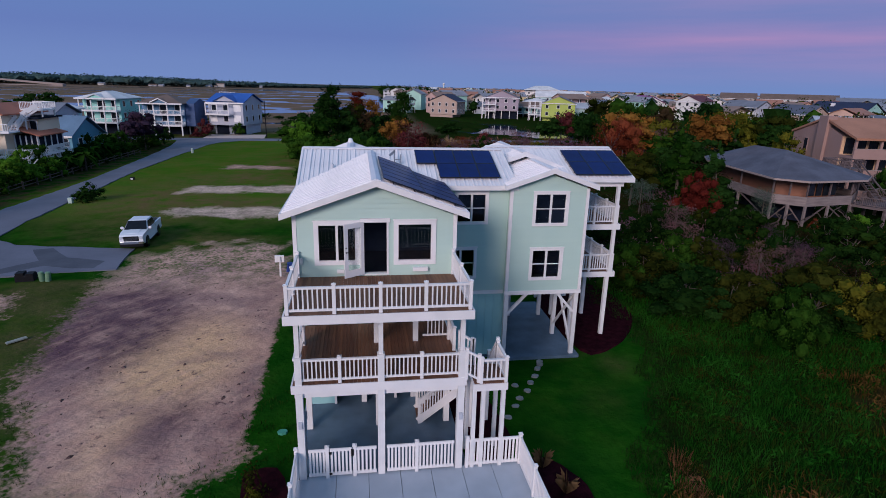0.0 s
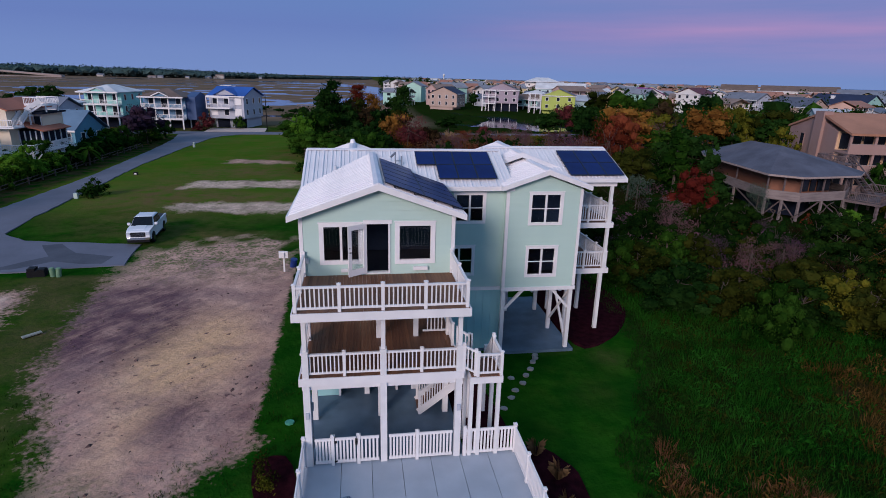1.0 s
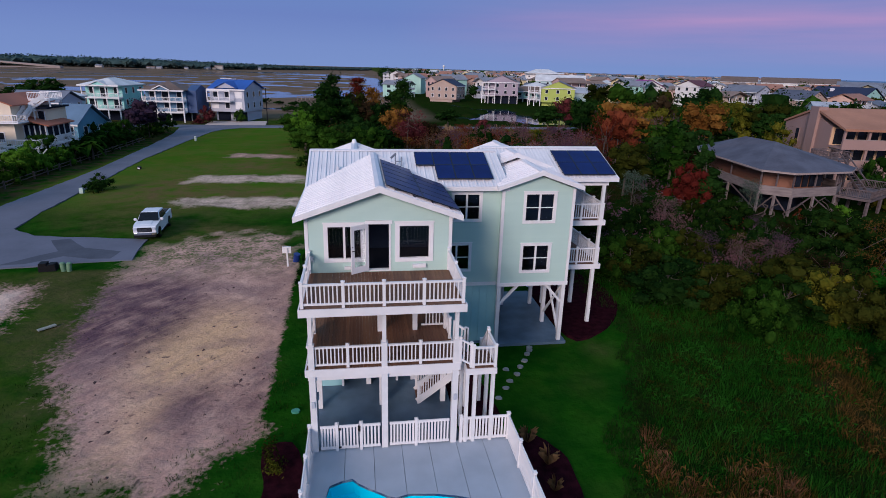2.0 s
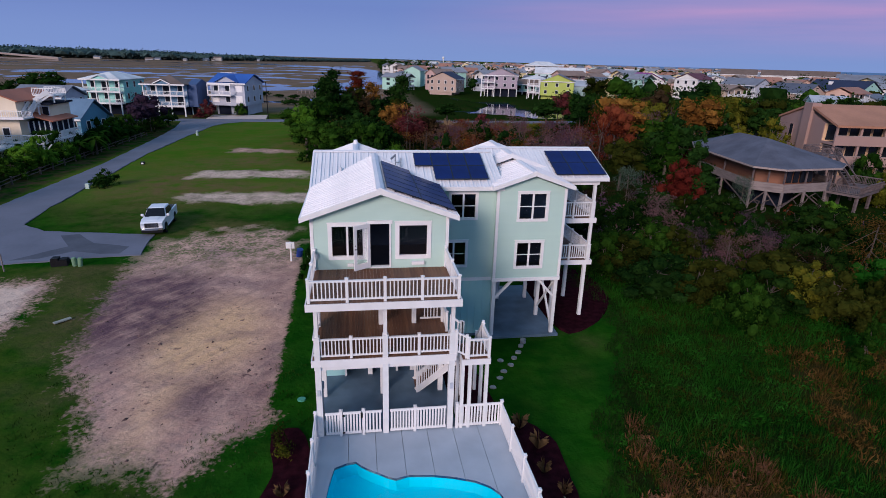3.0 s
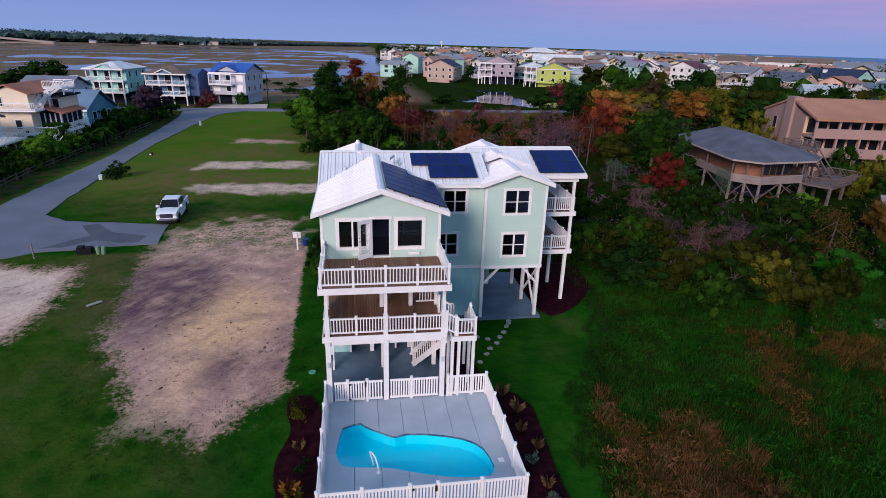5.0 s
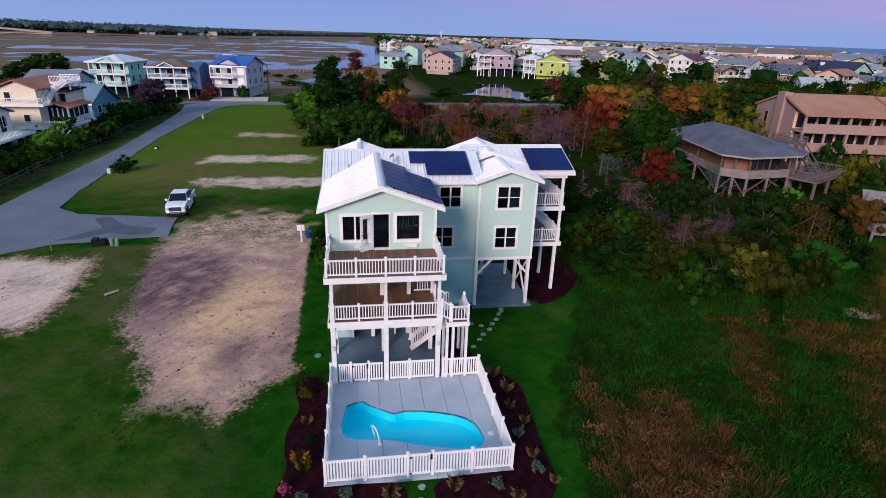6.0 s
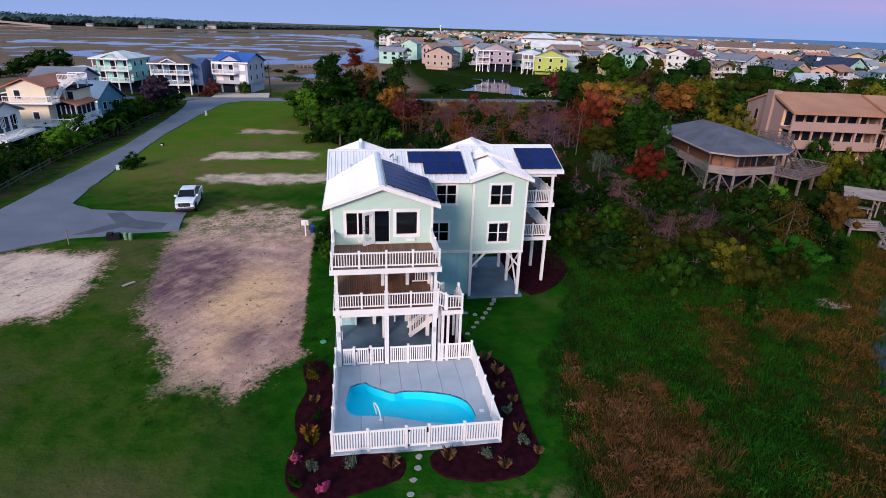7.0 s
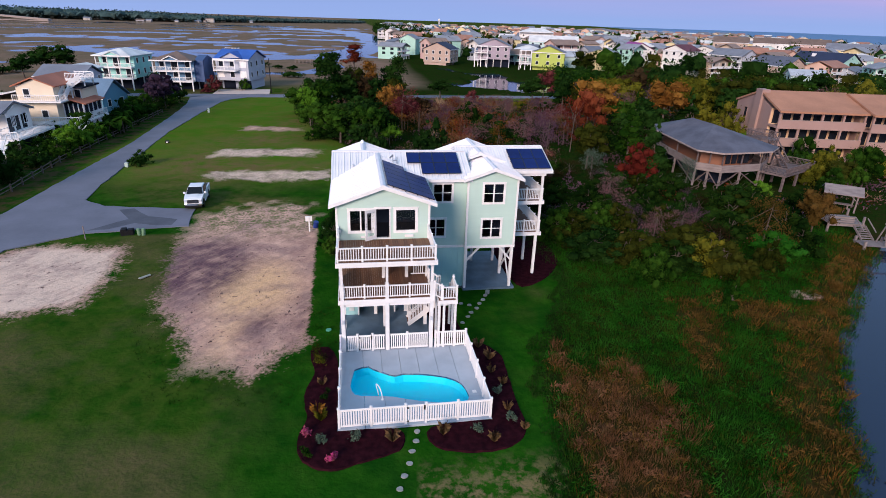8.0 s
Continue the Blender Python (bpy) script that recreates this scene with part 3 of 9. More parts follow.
    g = part("pane", bm, GLASS, w)
    g.visible_shadow = False


def baluster_run(rail, a, b, z, h, step=0.142, post_step=None, posts=(True, True), pw=0.11, cap=True):
    """Posts, rails and balusters from a to b (x, y), standing at z; a straight level railing on a rail mesh of its own."""
    a, b = Vector((*a, 0)), Vector((*b, 0))
    d = b - a
    length = d.length
    ang = math.degrees(math.atan2(d.y, d.x))
    n = max(1, round(length / post_step)) if post_step else 1
    bm = bmesh.new()
    box(bm, 0, length, -0.045, 0.045, h - 0.07, h)
    r = part("railing", bm, WHITE, rail, "white vinyl railing")
    r.matrix_basis = pose(a.x, a.y, z, 0, 0, ang)
    bm = bmesh.new()
    box(bm, 0, length, -0.03, 0.03, 0.10, 0.17)
    part("bottom_rail", bm, WHITE, r)
    bm = bmesh.new()
    box(bm, -pw / 2, pw / 2, -pw / 2, pw / 2, 0, h + 0.06)
    box(bm, -pw / 2 - 0.02, pw / 2 + 0.02, -pw / 2 - 0.02, pw / 2 + 0.02, h + 0.062, h + 0.085)
    v = [bm.verts.new((sx * pw / 2.2, sy * pw / 2.2, h + 0.087)) for sx, sy in ((-1, -1), (1, -1), (1, 1), (-1, 1))]
    tip = bm.verts.new((0, 0, h + 0.125))
    for i in range(4):
        bm.faces.new((v[i], v[(i + 1) % 4], tip))
    pm = mesh_of("post", bm, WHITE)
    for i in range(n + 1):
        if (i == 0 and not posts[0]) or (i == n and not posts[1]):
            continue
        piece("post", pm, r, pose(length * i / n, 0, 0))
    bl = box_mesh("baluster", -0.0225, 0.0225, -0.0175, 0.0175, 0.171, h - 0.071, WHITE)
    bay = length / n
    k = max(1, round((bay - pw) / step) - 1)
    for i in range(n):
        for j in range(k):
            piece("baluster", bl, r, pose(bay * i + pw / 2 + (bay - pw) * (j + 1) / (k + 1), 0, 0))
    return r


# walls. Section A carries the decks, M is the recessed middle, B the gabled bay.
A0, A1, AY = -2.14, 3.80, 20.47
RIDGE_A = (A0 + A1) / 2


def gable_a(x):
    return 8.80 + PITCH * (A1 - A0) / 2 - PITCH * abs(x - RIDGE_A) - 0.12


holes_a = [(-1.42, 0.22, 6.85, 8.52), (0.30, 1.28, F2 + 0.02, 8.52), (1.46, 3.04, 6.82, 8.54)]
bm = bmesh.new()
for a, b, c, d in cells(A0, A1, 6.2, 8.68, holes_a):
    box(bm, a, b, AY, AY + 0.15, c, d)
prism(bm, [(A0, 8.68), (A1, 8.68), (RIDGE_A, gable_a(RIDGE_A))], "y", AY, AY + 0.15)
box(bm, A0, A0 + 0.15, AY + 0.15, 26, 6.2, 8.75)
box(bm, A1 - 0.15, A1, AY + 0.15, 26.0, 6.2, 8.75)
wall_a = part("wall", bm, SIDING, house, "seafoam lap-sided upper gable wall")
lap_wall(wall_a, A0 + 0.13, A1 - 0.13, 6.3, 9.7, holes_a, AY, gable_a)
bm = bmesh.new()
box(bm, A0 - 0.02, A0 + 0.12, AY - 0.035, AY + 0.1, 6.25, 8.72)
box(bm, A1 - 0.12, A1 + 0.02, AY - 0.035, AY + 0.1, 6.25, 8.72)
part_each("corner_trim", bm, WHITE, house)
window(wall_a, -1.42, 0.22, 6.85, 8.52, AY, 2, 1, 0.17)
window(wall_a, 1.46, 3.04, 6.82, 8.54, AY, 1, 1, 0.18)
# doorway with the leaf swung out over the left window
bm = bmesh.new()
box(bm, 0.30, 0.37, AY - 0.045, AY + 0.12, F2 + 0.02, 8.45)
box(bm, 1.21, 1.28, AY - 0.045, AY + 0.12, F2 + 0.02, 8.45)
box(bm, 0.24, 1.34, AY - 0.055, AY + 0.12, 8.45, 8.60)
box(bm, 0.37, 1.21, AY - 0.05, AY + 0.2, F2 + 0.02, F2 + 0.06)
door_frame = part("door_frame", bm, WHITE, house)
bm = bmesh.new()
for a, b, c, d in cells(0, 0.84, 0, 2.0, [(0.15, 0.69, 0.26, 1.82)]):
    box(bm, a, b, -0.022, 0.022, c, d)
door = part("door", bm, WHITE, house, "open white glazed door")
door.matrix_basis = pose(0.37, AY - 0.06, F2 + 0.07, 0, 0, -146)
bm = bmesh.new()
box(bm, 0.15, 0.69, -0.004, 0.004, 0.26, 1.82)
g = part("pane", bm, GLASS, door)
g.visible_shadow = False
bm = bmesh.new()
for y in (-0.05, 0.05):
    box(bm, 0.76, 0.80, min(y, 0), max(y, 0), 0.95, 0.99)
    box(bm, 0.66, 0.80, y - 0.01, y + 0.01, 0.955, 0.985)
box(bm, 0.76, 0.80, -0.035, 0.035, 1.12, 1.16)
part_each("handle", bm, BLACKP, door, "dark lever handle")
# fixtures on the gable wall
bm = bmesh.new()
box(bm, 2.18, 2.74, AY - 0.16, AY - 0.03, 6.58, 6.72)
box(bm, 2.22, 2.45, AY - 0.17, AY - 0.16, 6.61, 6.69)
part("wall_unit", bm, WHITE, house, "white wall fixture beneath the window")
bm = bmesh.new()
box(bm, -0.62, -0.36, AY - 0.14, AY - 0.03, 6.56, 6.68)
part("wall_unit", bm, WHITE, house)
bm = bmesh.new()
box(bm, -2.0, -1.84, AY - 0.1, AY - 0.03, 6.92, 7.15)
part("meter_box", bm, mat("grey_metal_box", (0.5, 0.55, 0.56), rough=0.5), house, "small grey wall box")

MY = 26.08
holes_m = [(4.70, 6.33, 6.93, 8.53), (4.25, 5.86, 4.18, 5.80)]
bm = bmesh.new()
for a, b, c, d in cells(A1 - 0.1, 7.40, 3.40, 8.80, holes_m):
    box(bm, a, b, MY, MY + 0.15, c, d)
wall_m = part("wall", bm, SIDING, house, "seafoam lap-sided recessed wall")
lap_wall(wall_m, A1 + 0.02, 7.22, 3.56, 8.75, holes_m, MY)
for h in holes_m:
    window(wall_m, *h, MY, trim=0.15)
# board-and-batten enclosure below
bm = bmesh.new()
box(bm, 2.6, 7.38, MY + 0.02, MY + 0.15, 0, 3.38)
wall_g = part("wall", bm, BATTEN, house, "teal board-and-batten enclosure on the ground level")
bt = box_mesh("batten", -0.03, 0.03, -0.025, 0, 0.02, 3.35, BATTEN)
for i in range(12):
    piece("batten", bt, wall_g, pose(2.8 + i * 0.405, MY + 0.02, 0))
bm = bmesh.new()
box(bm, A1, 7.27, MY - 0.06, MY + 0.02, 3.36, 3.54)
part("band_board", bm, WHITE, house)

B0, B1, BY = 7.30, 11.16, 25.70
RIDGE_B = (B0 + B1) / 2


def gable_b(x):
    return 8.85 + PITCH * (B1 - B0) / 2 - PITCH * abs(x - RIDGE_B) - 0.12


holes_b = [(8.42, 10.20, 6.90, 8.60), (8.42, 10.12, 4.14, 5.82)]
bm = bmesh.new()
for a, b, c, d in cells(B0, B1, 3.42, 8.73, holes_b):
    box(bm, a, b, BY, BY + 0.15, c, d)
prism(bm, [(B0, 8.73), (B1, 8.73), (RIDGE_B, gable_b(RIDGE_B))], "y", BY, BY + 0.15)
box(bm, B0, B0 + 0.15, BY + 0.15, 27, 3.42, 8.75)
box(bm, B1 - 0.15, B1, BY + 0.15, 34.5, 3.42, 8.75)
wall_b = part("wall", bm, SIDING, house, "seafoam lap-sided gabled bay")
lap_wall(wall_b, B0 + 0.13, B1 - 0.13, 3.60, 9.6, holes_b, BY, gable_b)
for h in holes_b:
    window(wall_b, *h, BY, trim=0.15)
bm = bmesh.new()
box(bm, B0 - 0.03, B0 + 0.12, BY - 0.04, BY + 0.1, 3.62, 8.72)
box(bm, B1 - 0.12, B1 + 0.03, BY - 0.04, BY + 0.1, 3.62, 8.72)
box(bm, B0 - 0.05, B1 + 0.05, BY - 0.06, BY + 0.1, 3.40, 3.60)
part_each("corner_trim", bm, WHITE, house)

# outer walls that close the body, floors and rooms
bm = bmesh.new()
box(bm, A0, A0 + 0.15, 26, 32.6, 3.42, 9.0)
box(bm, A0, B1 - 0.2, 32.6, 32.75, 3.42, 8.8)
box(bm, B1 - 0.2, B1 - 0.05, 27, 32.6, 3.42, 8.8)
box(bm, A0, A0 + 0.12, 22.3, 26, 3.5, 6.2)
part("wall", bm, SIDING, house)
# floors coloured near black so the rooms read as unlit
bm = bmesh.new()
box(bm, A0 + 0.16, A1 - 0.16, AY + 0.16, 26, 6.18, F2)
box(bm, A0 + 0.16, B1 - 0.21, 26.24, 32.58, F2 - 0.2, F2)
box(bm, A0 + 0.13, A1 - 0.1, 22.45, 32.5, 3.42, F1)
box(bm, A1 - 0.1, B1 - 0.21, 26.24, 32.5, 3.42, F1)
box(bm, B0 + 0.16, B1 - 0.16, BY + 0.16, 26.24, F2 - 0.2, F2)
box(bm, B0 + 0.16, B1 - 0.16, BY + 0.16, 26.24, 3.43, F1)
part("floor_slab", bm, mat("unlit_room_floor", (0.009, 0.012, 0.022), rough=0.7, spec=0.1), house)
# back walls of the rooms, the indoor darkness painted into their navy
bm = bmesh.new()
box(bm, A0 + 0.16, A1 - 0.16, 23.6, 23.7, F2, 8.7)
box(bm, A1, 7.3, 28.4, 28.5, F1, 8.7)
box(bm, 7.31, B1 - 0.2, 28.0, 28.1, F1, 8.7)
part_each("inner_wall", bm, mat("unlit_room_wall", (0.012, 0.018, 0.036), rough=0.9, spec=0.05), house)

# lower storey front, set back behind the porch
bm = bmesh.new()
for a, b, c, d in cells(A0, 2.5, F1, 6.15, [(-1.6, -0.1, F1 + 0.05, 5.9), (0.7, 2.2, F1 + 0.05, 5.9)]):
    box(bm, a, b, 22.3, 22.45, c, d)
box(bm, 2.38, 2.5, 22.45, 26.2, 3.5, 6.15)
part("wall", bm, SIDING, house, "shaded seafoam porch wall")
for x0 in (-1.6, 0.7):
    bm = bmesh.new()
    box(bm, x0, x0 + 1.5, 22.36, 22.37, F1 + 0.05, 5.9)
    g = part("glass_door", bm, GLASS, house)
    g.visible_shadow = False


# ---- roofs ----
def rib_panel(length, width, material):
    """A metal roof panel lying in x (along the slope) and y (across), with a raised rib on one edge and a shallow one mid-pan."""
    bm = bmesh.new()
    prism(bm, [(0, -0.02), (0, 0.03), (0.02, 0.045), (0.05, 0.045), (0.07, 0.03), (0.07, 0.0), (width * 0.5, 0.0), (width * 0.53, 0.03), (width * 0.56, 0.0), (width, 0.0), (width, -0.02)], "x", 0, length)
    return mesh_of("roof_panel", bm, material)


def slope_panels(roof, origin, along, down, run, length, step):
    """Panels side by side from origin: along is the ridge's way, down the way of the fall."""
    n = max(1, round(run / step))
    me = rib_panel(length, run / n, ROOFW)
    x, y = Vector(down).normalized(), Vector(along).normalized()
    z = x.cross(y)
    if z.z < 0:
        y, origin = -y, Vector(origin) + Vector(along).normalized() * run
        z = x.cross(y)
    base = Matrix((x, y, z)).transposed().to_4x4()
    for i in range(n):
        p = Vector(origin) + y * (run / n) * i
        piece("roof_panel", me, roof, Matrix.Translation(p) @ base)


def gable_roof(axis, mid, half, lo, hi, ridge_z, step=0.4, sides=(1, 1), label=""):
    """Gable roof whose ridge runs along an axis at mid, from lo to hi; sides: -, + slope wanted as panels."""
    drop = half * PITCH
    bm = bmesh.new()
    t = 0.16
    prism(bm, [(mid - half, ridge_z - drop - 0.025), (mid, ridge_z - 0.025), (mid + half, ridge_z - drop - 0.025), (mid + half, ridge_z - drop - t), (mid, ridge_z - t), (mid - half, ridge_z - drop - t)],
          "x" if axis == "x" else "y", lo, hi)
    roof = part("roof", bm, ROOFW, house, label)
    length = half * math.hypot(1, PITCH)
    for s, want in zip((-1, 1), sides):
        if not want:
            continue
        if axis == "y":
            slope_panels(roof, (mid, lo, ridge_z), (0, 1, 0), (s, 0, -PITCH), hi - lo, length, step)
        else:
            slope_panels(roof, (lo, mid, ridge_z), (1, 0, 0), (0, s, -PITCH), hi - lo, length, step)
    bm = bmesh.new()
    cap = [(-0.17, -0.025), (-0.17, 0.012), (0, 0.07), (0.17, 0.012), (0.17, -0.025), (0, 0.03)]
    prism(bm, [(mid + u, ridge_z + v) for u, v in cap], "x" if axis == "x" else "y", lo, hi)
    part("ridge_cap", bm, ROOFW, roof)
    # fascia at eaves, rake boards at the ends
    for s in (-1, 1):
        e = mid + s * half
        bm = bmesh.new()
        if axis == "y":
            box(bm, min(e, e + s * 0.05), max(e, e + s * 0.05), lo, hi, ridge_z - drop - 0.20, ridge_z - drop + 0.02)
        else:
            box(bm, lo, hi, min(e, e + s * 0.05), max(e, e + s * 0.05), ridge_z - drop - 0.20, ridge_z - drop + 0.02)
        part("fascia", bm, WHITE, roof)
        for p0, p1 in ((lo - 0.05, lo), (hi, hi + 0.05)):
            bm = bmesh.new()
            prism(bm, [(mid, ridge_z + 0.03), (e + s * 0.05, ridge_z - drop + 0.012), (e + s * 0.05, ridge_z - drop - 0.21), (mid, ridge_z - 0.21)], "x" if axis == "x" else "y", p0, p1)
            part("rake_board", bm, WHITE, roof)
    return roof


HALF_A = (A1 - A0) / 2 + 0.36
RZ_A = EAVE + HALF_A * PITCH
roof_a = gable_roof("y", RIDGE_A, HALF_A, AY - 0.38, 29.0, RZ_A, 0.37, label="white ribbed metal gable roof")
# main ridge along x over the left body, then a second one set back over the right body
L_MID, L_HALF = 29.35, 3.65
R_MID, R_HALF = 31.2, 3.45
roof_l = gable_roof("x", L_MID, L_HALF, A0 - 0.36, 7.6, EAVE + L_HALF * PITCH, 0.42)
roof_r = gable_roof("x", R_MID, R_HALF, 7.2, 14.45, EAVE + 0.03 + R_HALF * PITCH, 0.42)
HALF_B = (B1 - B0) / 2 + 0.30
roof_b = gable_roof("y", RIDGE_B, HALF_B, BY - 0.36, 31.5, EAVE + 0.06 + HALF_B * PITCH, 0.37)
gable_roof("y", -0.2, 2.2, 29.2, 33.2, 10.08, 0.37)
gable_roof("y", 8.9, 3.2, 29.0, 34.6, 10.04, 0.37)
# vents and a small mast on the roof
bm = bmesh.new()
bmesh.ops.create_cone(bm, cap_ends=True, segments=12, radius1=0.16, radius2=0.10, depth=0.22, matrix=pose(-0.2, 32.4, 10.24))
part("roof_vent", bm, WHITE, house)
bm = bmesh.new()
bmesh.ops.create_cone(bm, cap_ends=True, segments=12, radius1=0.09, radius2=0.07, depth=0.24, matrix=pose(-1.0, 27.3, 9.5))
part("vent_pipe", bm, mat("pale_pipe", (0.6, 0.62, 0.66), rough=0.4), house)
bm = bmesh.new()
for x, h in ((1.95, 0.75), (2.25, 0.55)):
    beam(bm, (x, 27.7, 9.35), (x, 27.7, 9.5 + h), 0.05)
beam(bm, (1.95, 27.7, 10.2), (1.7, 27.6, 10.0), 0.09)
beam(bm, (1.95, 27.7, 9.8), (2.25, 27.7, 9.8), 0.04)
part("service_mast", bm, mat("galvanised", (0.35, 0.37, 0.4), rough=0.4, metal=0.6), house, "grey roof service mast")


# ---- solar panels ----
def solar_panel(parent, origin, x_dir, y_dir, w, h):
    """One framed module; x_dir along the row, y_dir up the slope."""
    x, y = Vector(x_dir).normalized(), Vector(y_dir).normalized()
    z = x.cross(y)
    base = Matrix.Translation(origin) @ Matrix((x, y, z)).transposed().to_4x4()
    bm = bmesh.new()
    for a, b, c, d in ((0.006, 0.03, 0.006, h - 0.006), (w - 0.03, w - 0.006, 0.006, h - 0.006), (0.03, w - 0.03, 0.006, 0.03), (0.03, w - 0.03, h - 0.03, h - 0.006)):
        box(bm, a, b, c, d, 0.0, 0.042)
    f = part("frame", bm, SOLARF, parent)
    f.matrix_basis = base
    bm = bmesh.new()
    box(bm, 0.03, w - 0.03, 0.03, h - 0.03, 0.004, 0.034)
    c = part("solar_cell", bm, SOLAR, f)


def solar_set(label, corner, x_dir, y_dir, rows, w, h):
    """Rows of modules from the lower corner; rows: for each row its first and last place."""
    s = thing("solar_array", label, "solar panel", group="solar arrays on the roof")
    x, y = Vector(x_dir).normalized(), Vector(y_dir).normalized()
    z = x.cross(y)
    for r, (a, b) in enumerate(rows):
        for i in range(a, b):
            solar_panel(s, Vector(corner) + x * w * i + y * h * r + z * 0.11, x, y, w, h)
    bm = bmesh.new()
    for r in range(len(rows)):
        a, b = rows[r]
        for k in (0.25, 0.75):
            p = Vector(corner) + y * h * (r + k) + z * 0.075
            beam(bm, p + x * w * a, p + x * w * b, 0.04, 0.06)
    part("mounting_rail", bm, SOLARF, s)
    return s


SL = 1 / math.hypot(1, PITCH)
# on A's seaward slope: rows run up the slope, seven down the ridge
solar_set("dark blue solar panels on the gable's white roof", (A1 + 0.27, 20.35, RZ_A - PITCH * (A1 + 0.27 - RIDGE_A)), (0, 1, 0), (-SL, 0, SL * PITCH), [(0, 5), (0, 6)], 1.05, 1.60)
solar_set("black solar panels on the main white roof", (3.98, 26.25, EAVE + PITCH * (26.25 - 25.7)), (1, 0, 0), (0, SL, SL * PITCH), [(0, 3), (-1, 3)], 0.97, 1.42)
solar_set("black solar panels over the porch roof", (11.3, 27.9, EAVE + 0.03 + PITCH * (27.9 - 27.75)), (1, 0, 0), (0, SL, SL * PITCH), [(0, 3), (0, 3)], 1.02, 1.42)


# ---- decks ----
def deck(x0, x1, y0, y1, z, label, fascia=0.30):
    bm = bmesh.new()
    box(bm, x0, x1, y0, y0 + 0.05, z - fascia, z - 0.002)
    box(bm, x0, x0 + 0.05, y0 + 0.05, y1, z - fascia, z - 0.002)
    box(bm, x1 - 0.05, x1, y0 + 0.05, y1, z - fascia, z - 0.002)
    box(bm, x0 + 0.05, x1 - 0.05, y0 + 0.05, y1, z - 0.20, z - 0.06)
    d = part("deck", bm, WHITE, house, label)
    n = round((x1 - x0 - 0.1) / 0.143)
    w = (x1 - x0 - 0.1) / n
    me = box_mesh("deck_board", 0.003, w - 0.003, 0, y1 - y0 - 0.06, -0.035, 0, DECKW)
    for i in range(n):
        piece("deck_board", me, d, pose(x0 + 0.05 + w * i, y0 + 0.055, z - 0.018))
    return d


UD0, UD1, UDY = -2.16, 3.84, 16.77
deck(UD0, UD1, UDY, AY - 0.002, F2, "upper deck with brown boards and white fascia")
LD0, LD1, LDY = -2.11, 3.80, 17.42
deck(LD0, LD1, LDY, 22.29, F1, "lower deck with brown boards and white fascia")
u = [(UD0 + 0.14, UDY + 0.14), (UD1 - 0.14, UDY + 0.14)]
baluster_run(house, u[0], u[1], F2, 0.90, post_step=1.43)
baluster_run(house, u[0], (u[0][0], AY - 0.08), F2, 0.90, post_step=1.9, posts=(False, True))
baluster_run(house, u[1], (u[1][0], AY - 0.08), F2, 0.90, post_step=1.9, posts=(False, True))
w = [(LD0 + 0.22, LDY + 0.14), (LD1 - 0.18, LDY + 0.14)]
baluster_run(house, w[0], w[1], F1, 0.89, post_step=1.39, posts=(False, False))
baluster_run(house, (LD0 + 0.12, LDY + 0.2), (LD0 + 0.12, 20.5), F1, 0.89, post_step=1.6, posts=(False, True))
baluster_run(house, (2.62, 20.66), (3.62, 20.66), F1, 0.89, posts=(False, False))
baluster_run(house, (LD1 - 0.12, 19.5), (LD1 - 0.12, 20.6), F1, 0.89, posts=(True, False))


def post(x, y, z0, z1, w=0.19, sleeve=0.0):
    bm = bmesh.new()
    box(bm, x - w / 2, x + w / 2, y - w / 2, y + w / 2, z0, z1)
    if sleeve:
        s = w / 2 + 0.035
        box(bm, x - s, x + s, y - s, y + s, z0 + 0.002, z0 + sleeve)
        box(bm, x - s - 0.02, x + s + 0.02, y - s - 0.02, y + s + 0.02, z0 + sleeve + 0.002, z0 + sleeve + 0.03)
    return part("post", bm, POST, house)


PX = (-1.86, 0.86, 3.62)
for x in PX:
    post(x, LDY + 0.13, 0, F1 - 0.31, 0.24)
    post(x, LDY + 0.14, F1 - 0.018, F2 - 0.302, 0.15, 1.0)
    post(x, 20.5, 0, F1 - 0.2, 0.22)
for x in (-2.0, 0.8, 2.32, 3.68):
    post(x, 20.55, F1 - 0.018, F2 - 0.24, 0.20)
for x, y in ((0.3, 22.3), (2.5, 22.5), (3.7, 24.3), (0.3, 26), (-2.0, 26), (1.5, 29), (-2.0, 31)):
    post(x, y, 0, 3.42, 0.22)
bm = bmesh.new()
box(bm, LD0 + 0.1, LD1 - 0.1, LDY + 0.05 + 0.05, LDY + 0.26, F1 - 0.5, F1 - 0.31)
box(bm, LD0 + 0.1, LD1 - 0.1, 20.4, 20.6, F1 - 0.45, F1 - 0.21)
box(bm, UD0 + 0.2, UD1 - 0.2, LDY + 0.06, LDY + 0.24, F2 - 0.301, F2 - 0.202)
part("girder", bm, WHITE, house)

# ground level store rooms below the house
bm = bmesh.new()
box(bm, -2.1, -0.92, 22.2, 22.3, 0.02, 3.4)
box(bm, -2.1, -2.0, 22.3, 27, 0.02, 3.4)
box(bm, -1.02, -0.92, 22.3, 27, 0.02, 3.4)
part("store_wall", bm, BATTEN, house, "teal store room wall with white corner boards")
bm = bmesh.new()
box(bm, -0.96, -0.86, 22.14, 22.24, 0.01, 3.4)
box(bm, -2.14, -2.04, 22.14, 22.24, 0.01, 3.4)
part_each("corner_trim", bm, WHITE, house)
bm = bmesh.new()
box(bm, -1.55, -1.2, 22.15, 22.2, 0.35, 0.62)
part("flood_vent", bm, mat("vent_grey", (0.5, 0.58, 0.58), rough=0.5), house)
bm = bmesh.new()
box(bm, 1.62, 2.42, 22.45, 23.4, 0.55, 3.4)
part("lift_enclosure", bm, BATTEN, house, "teal enclosure on white legs")
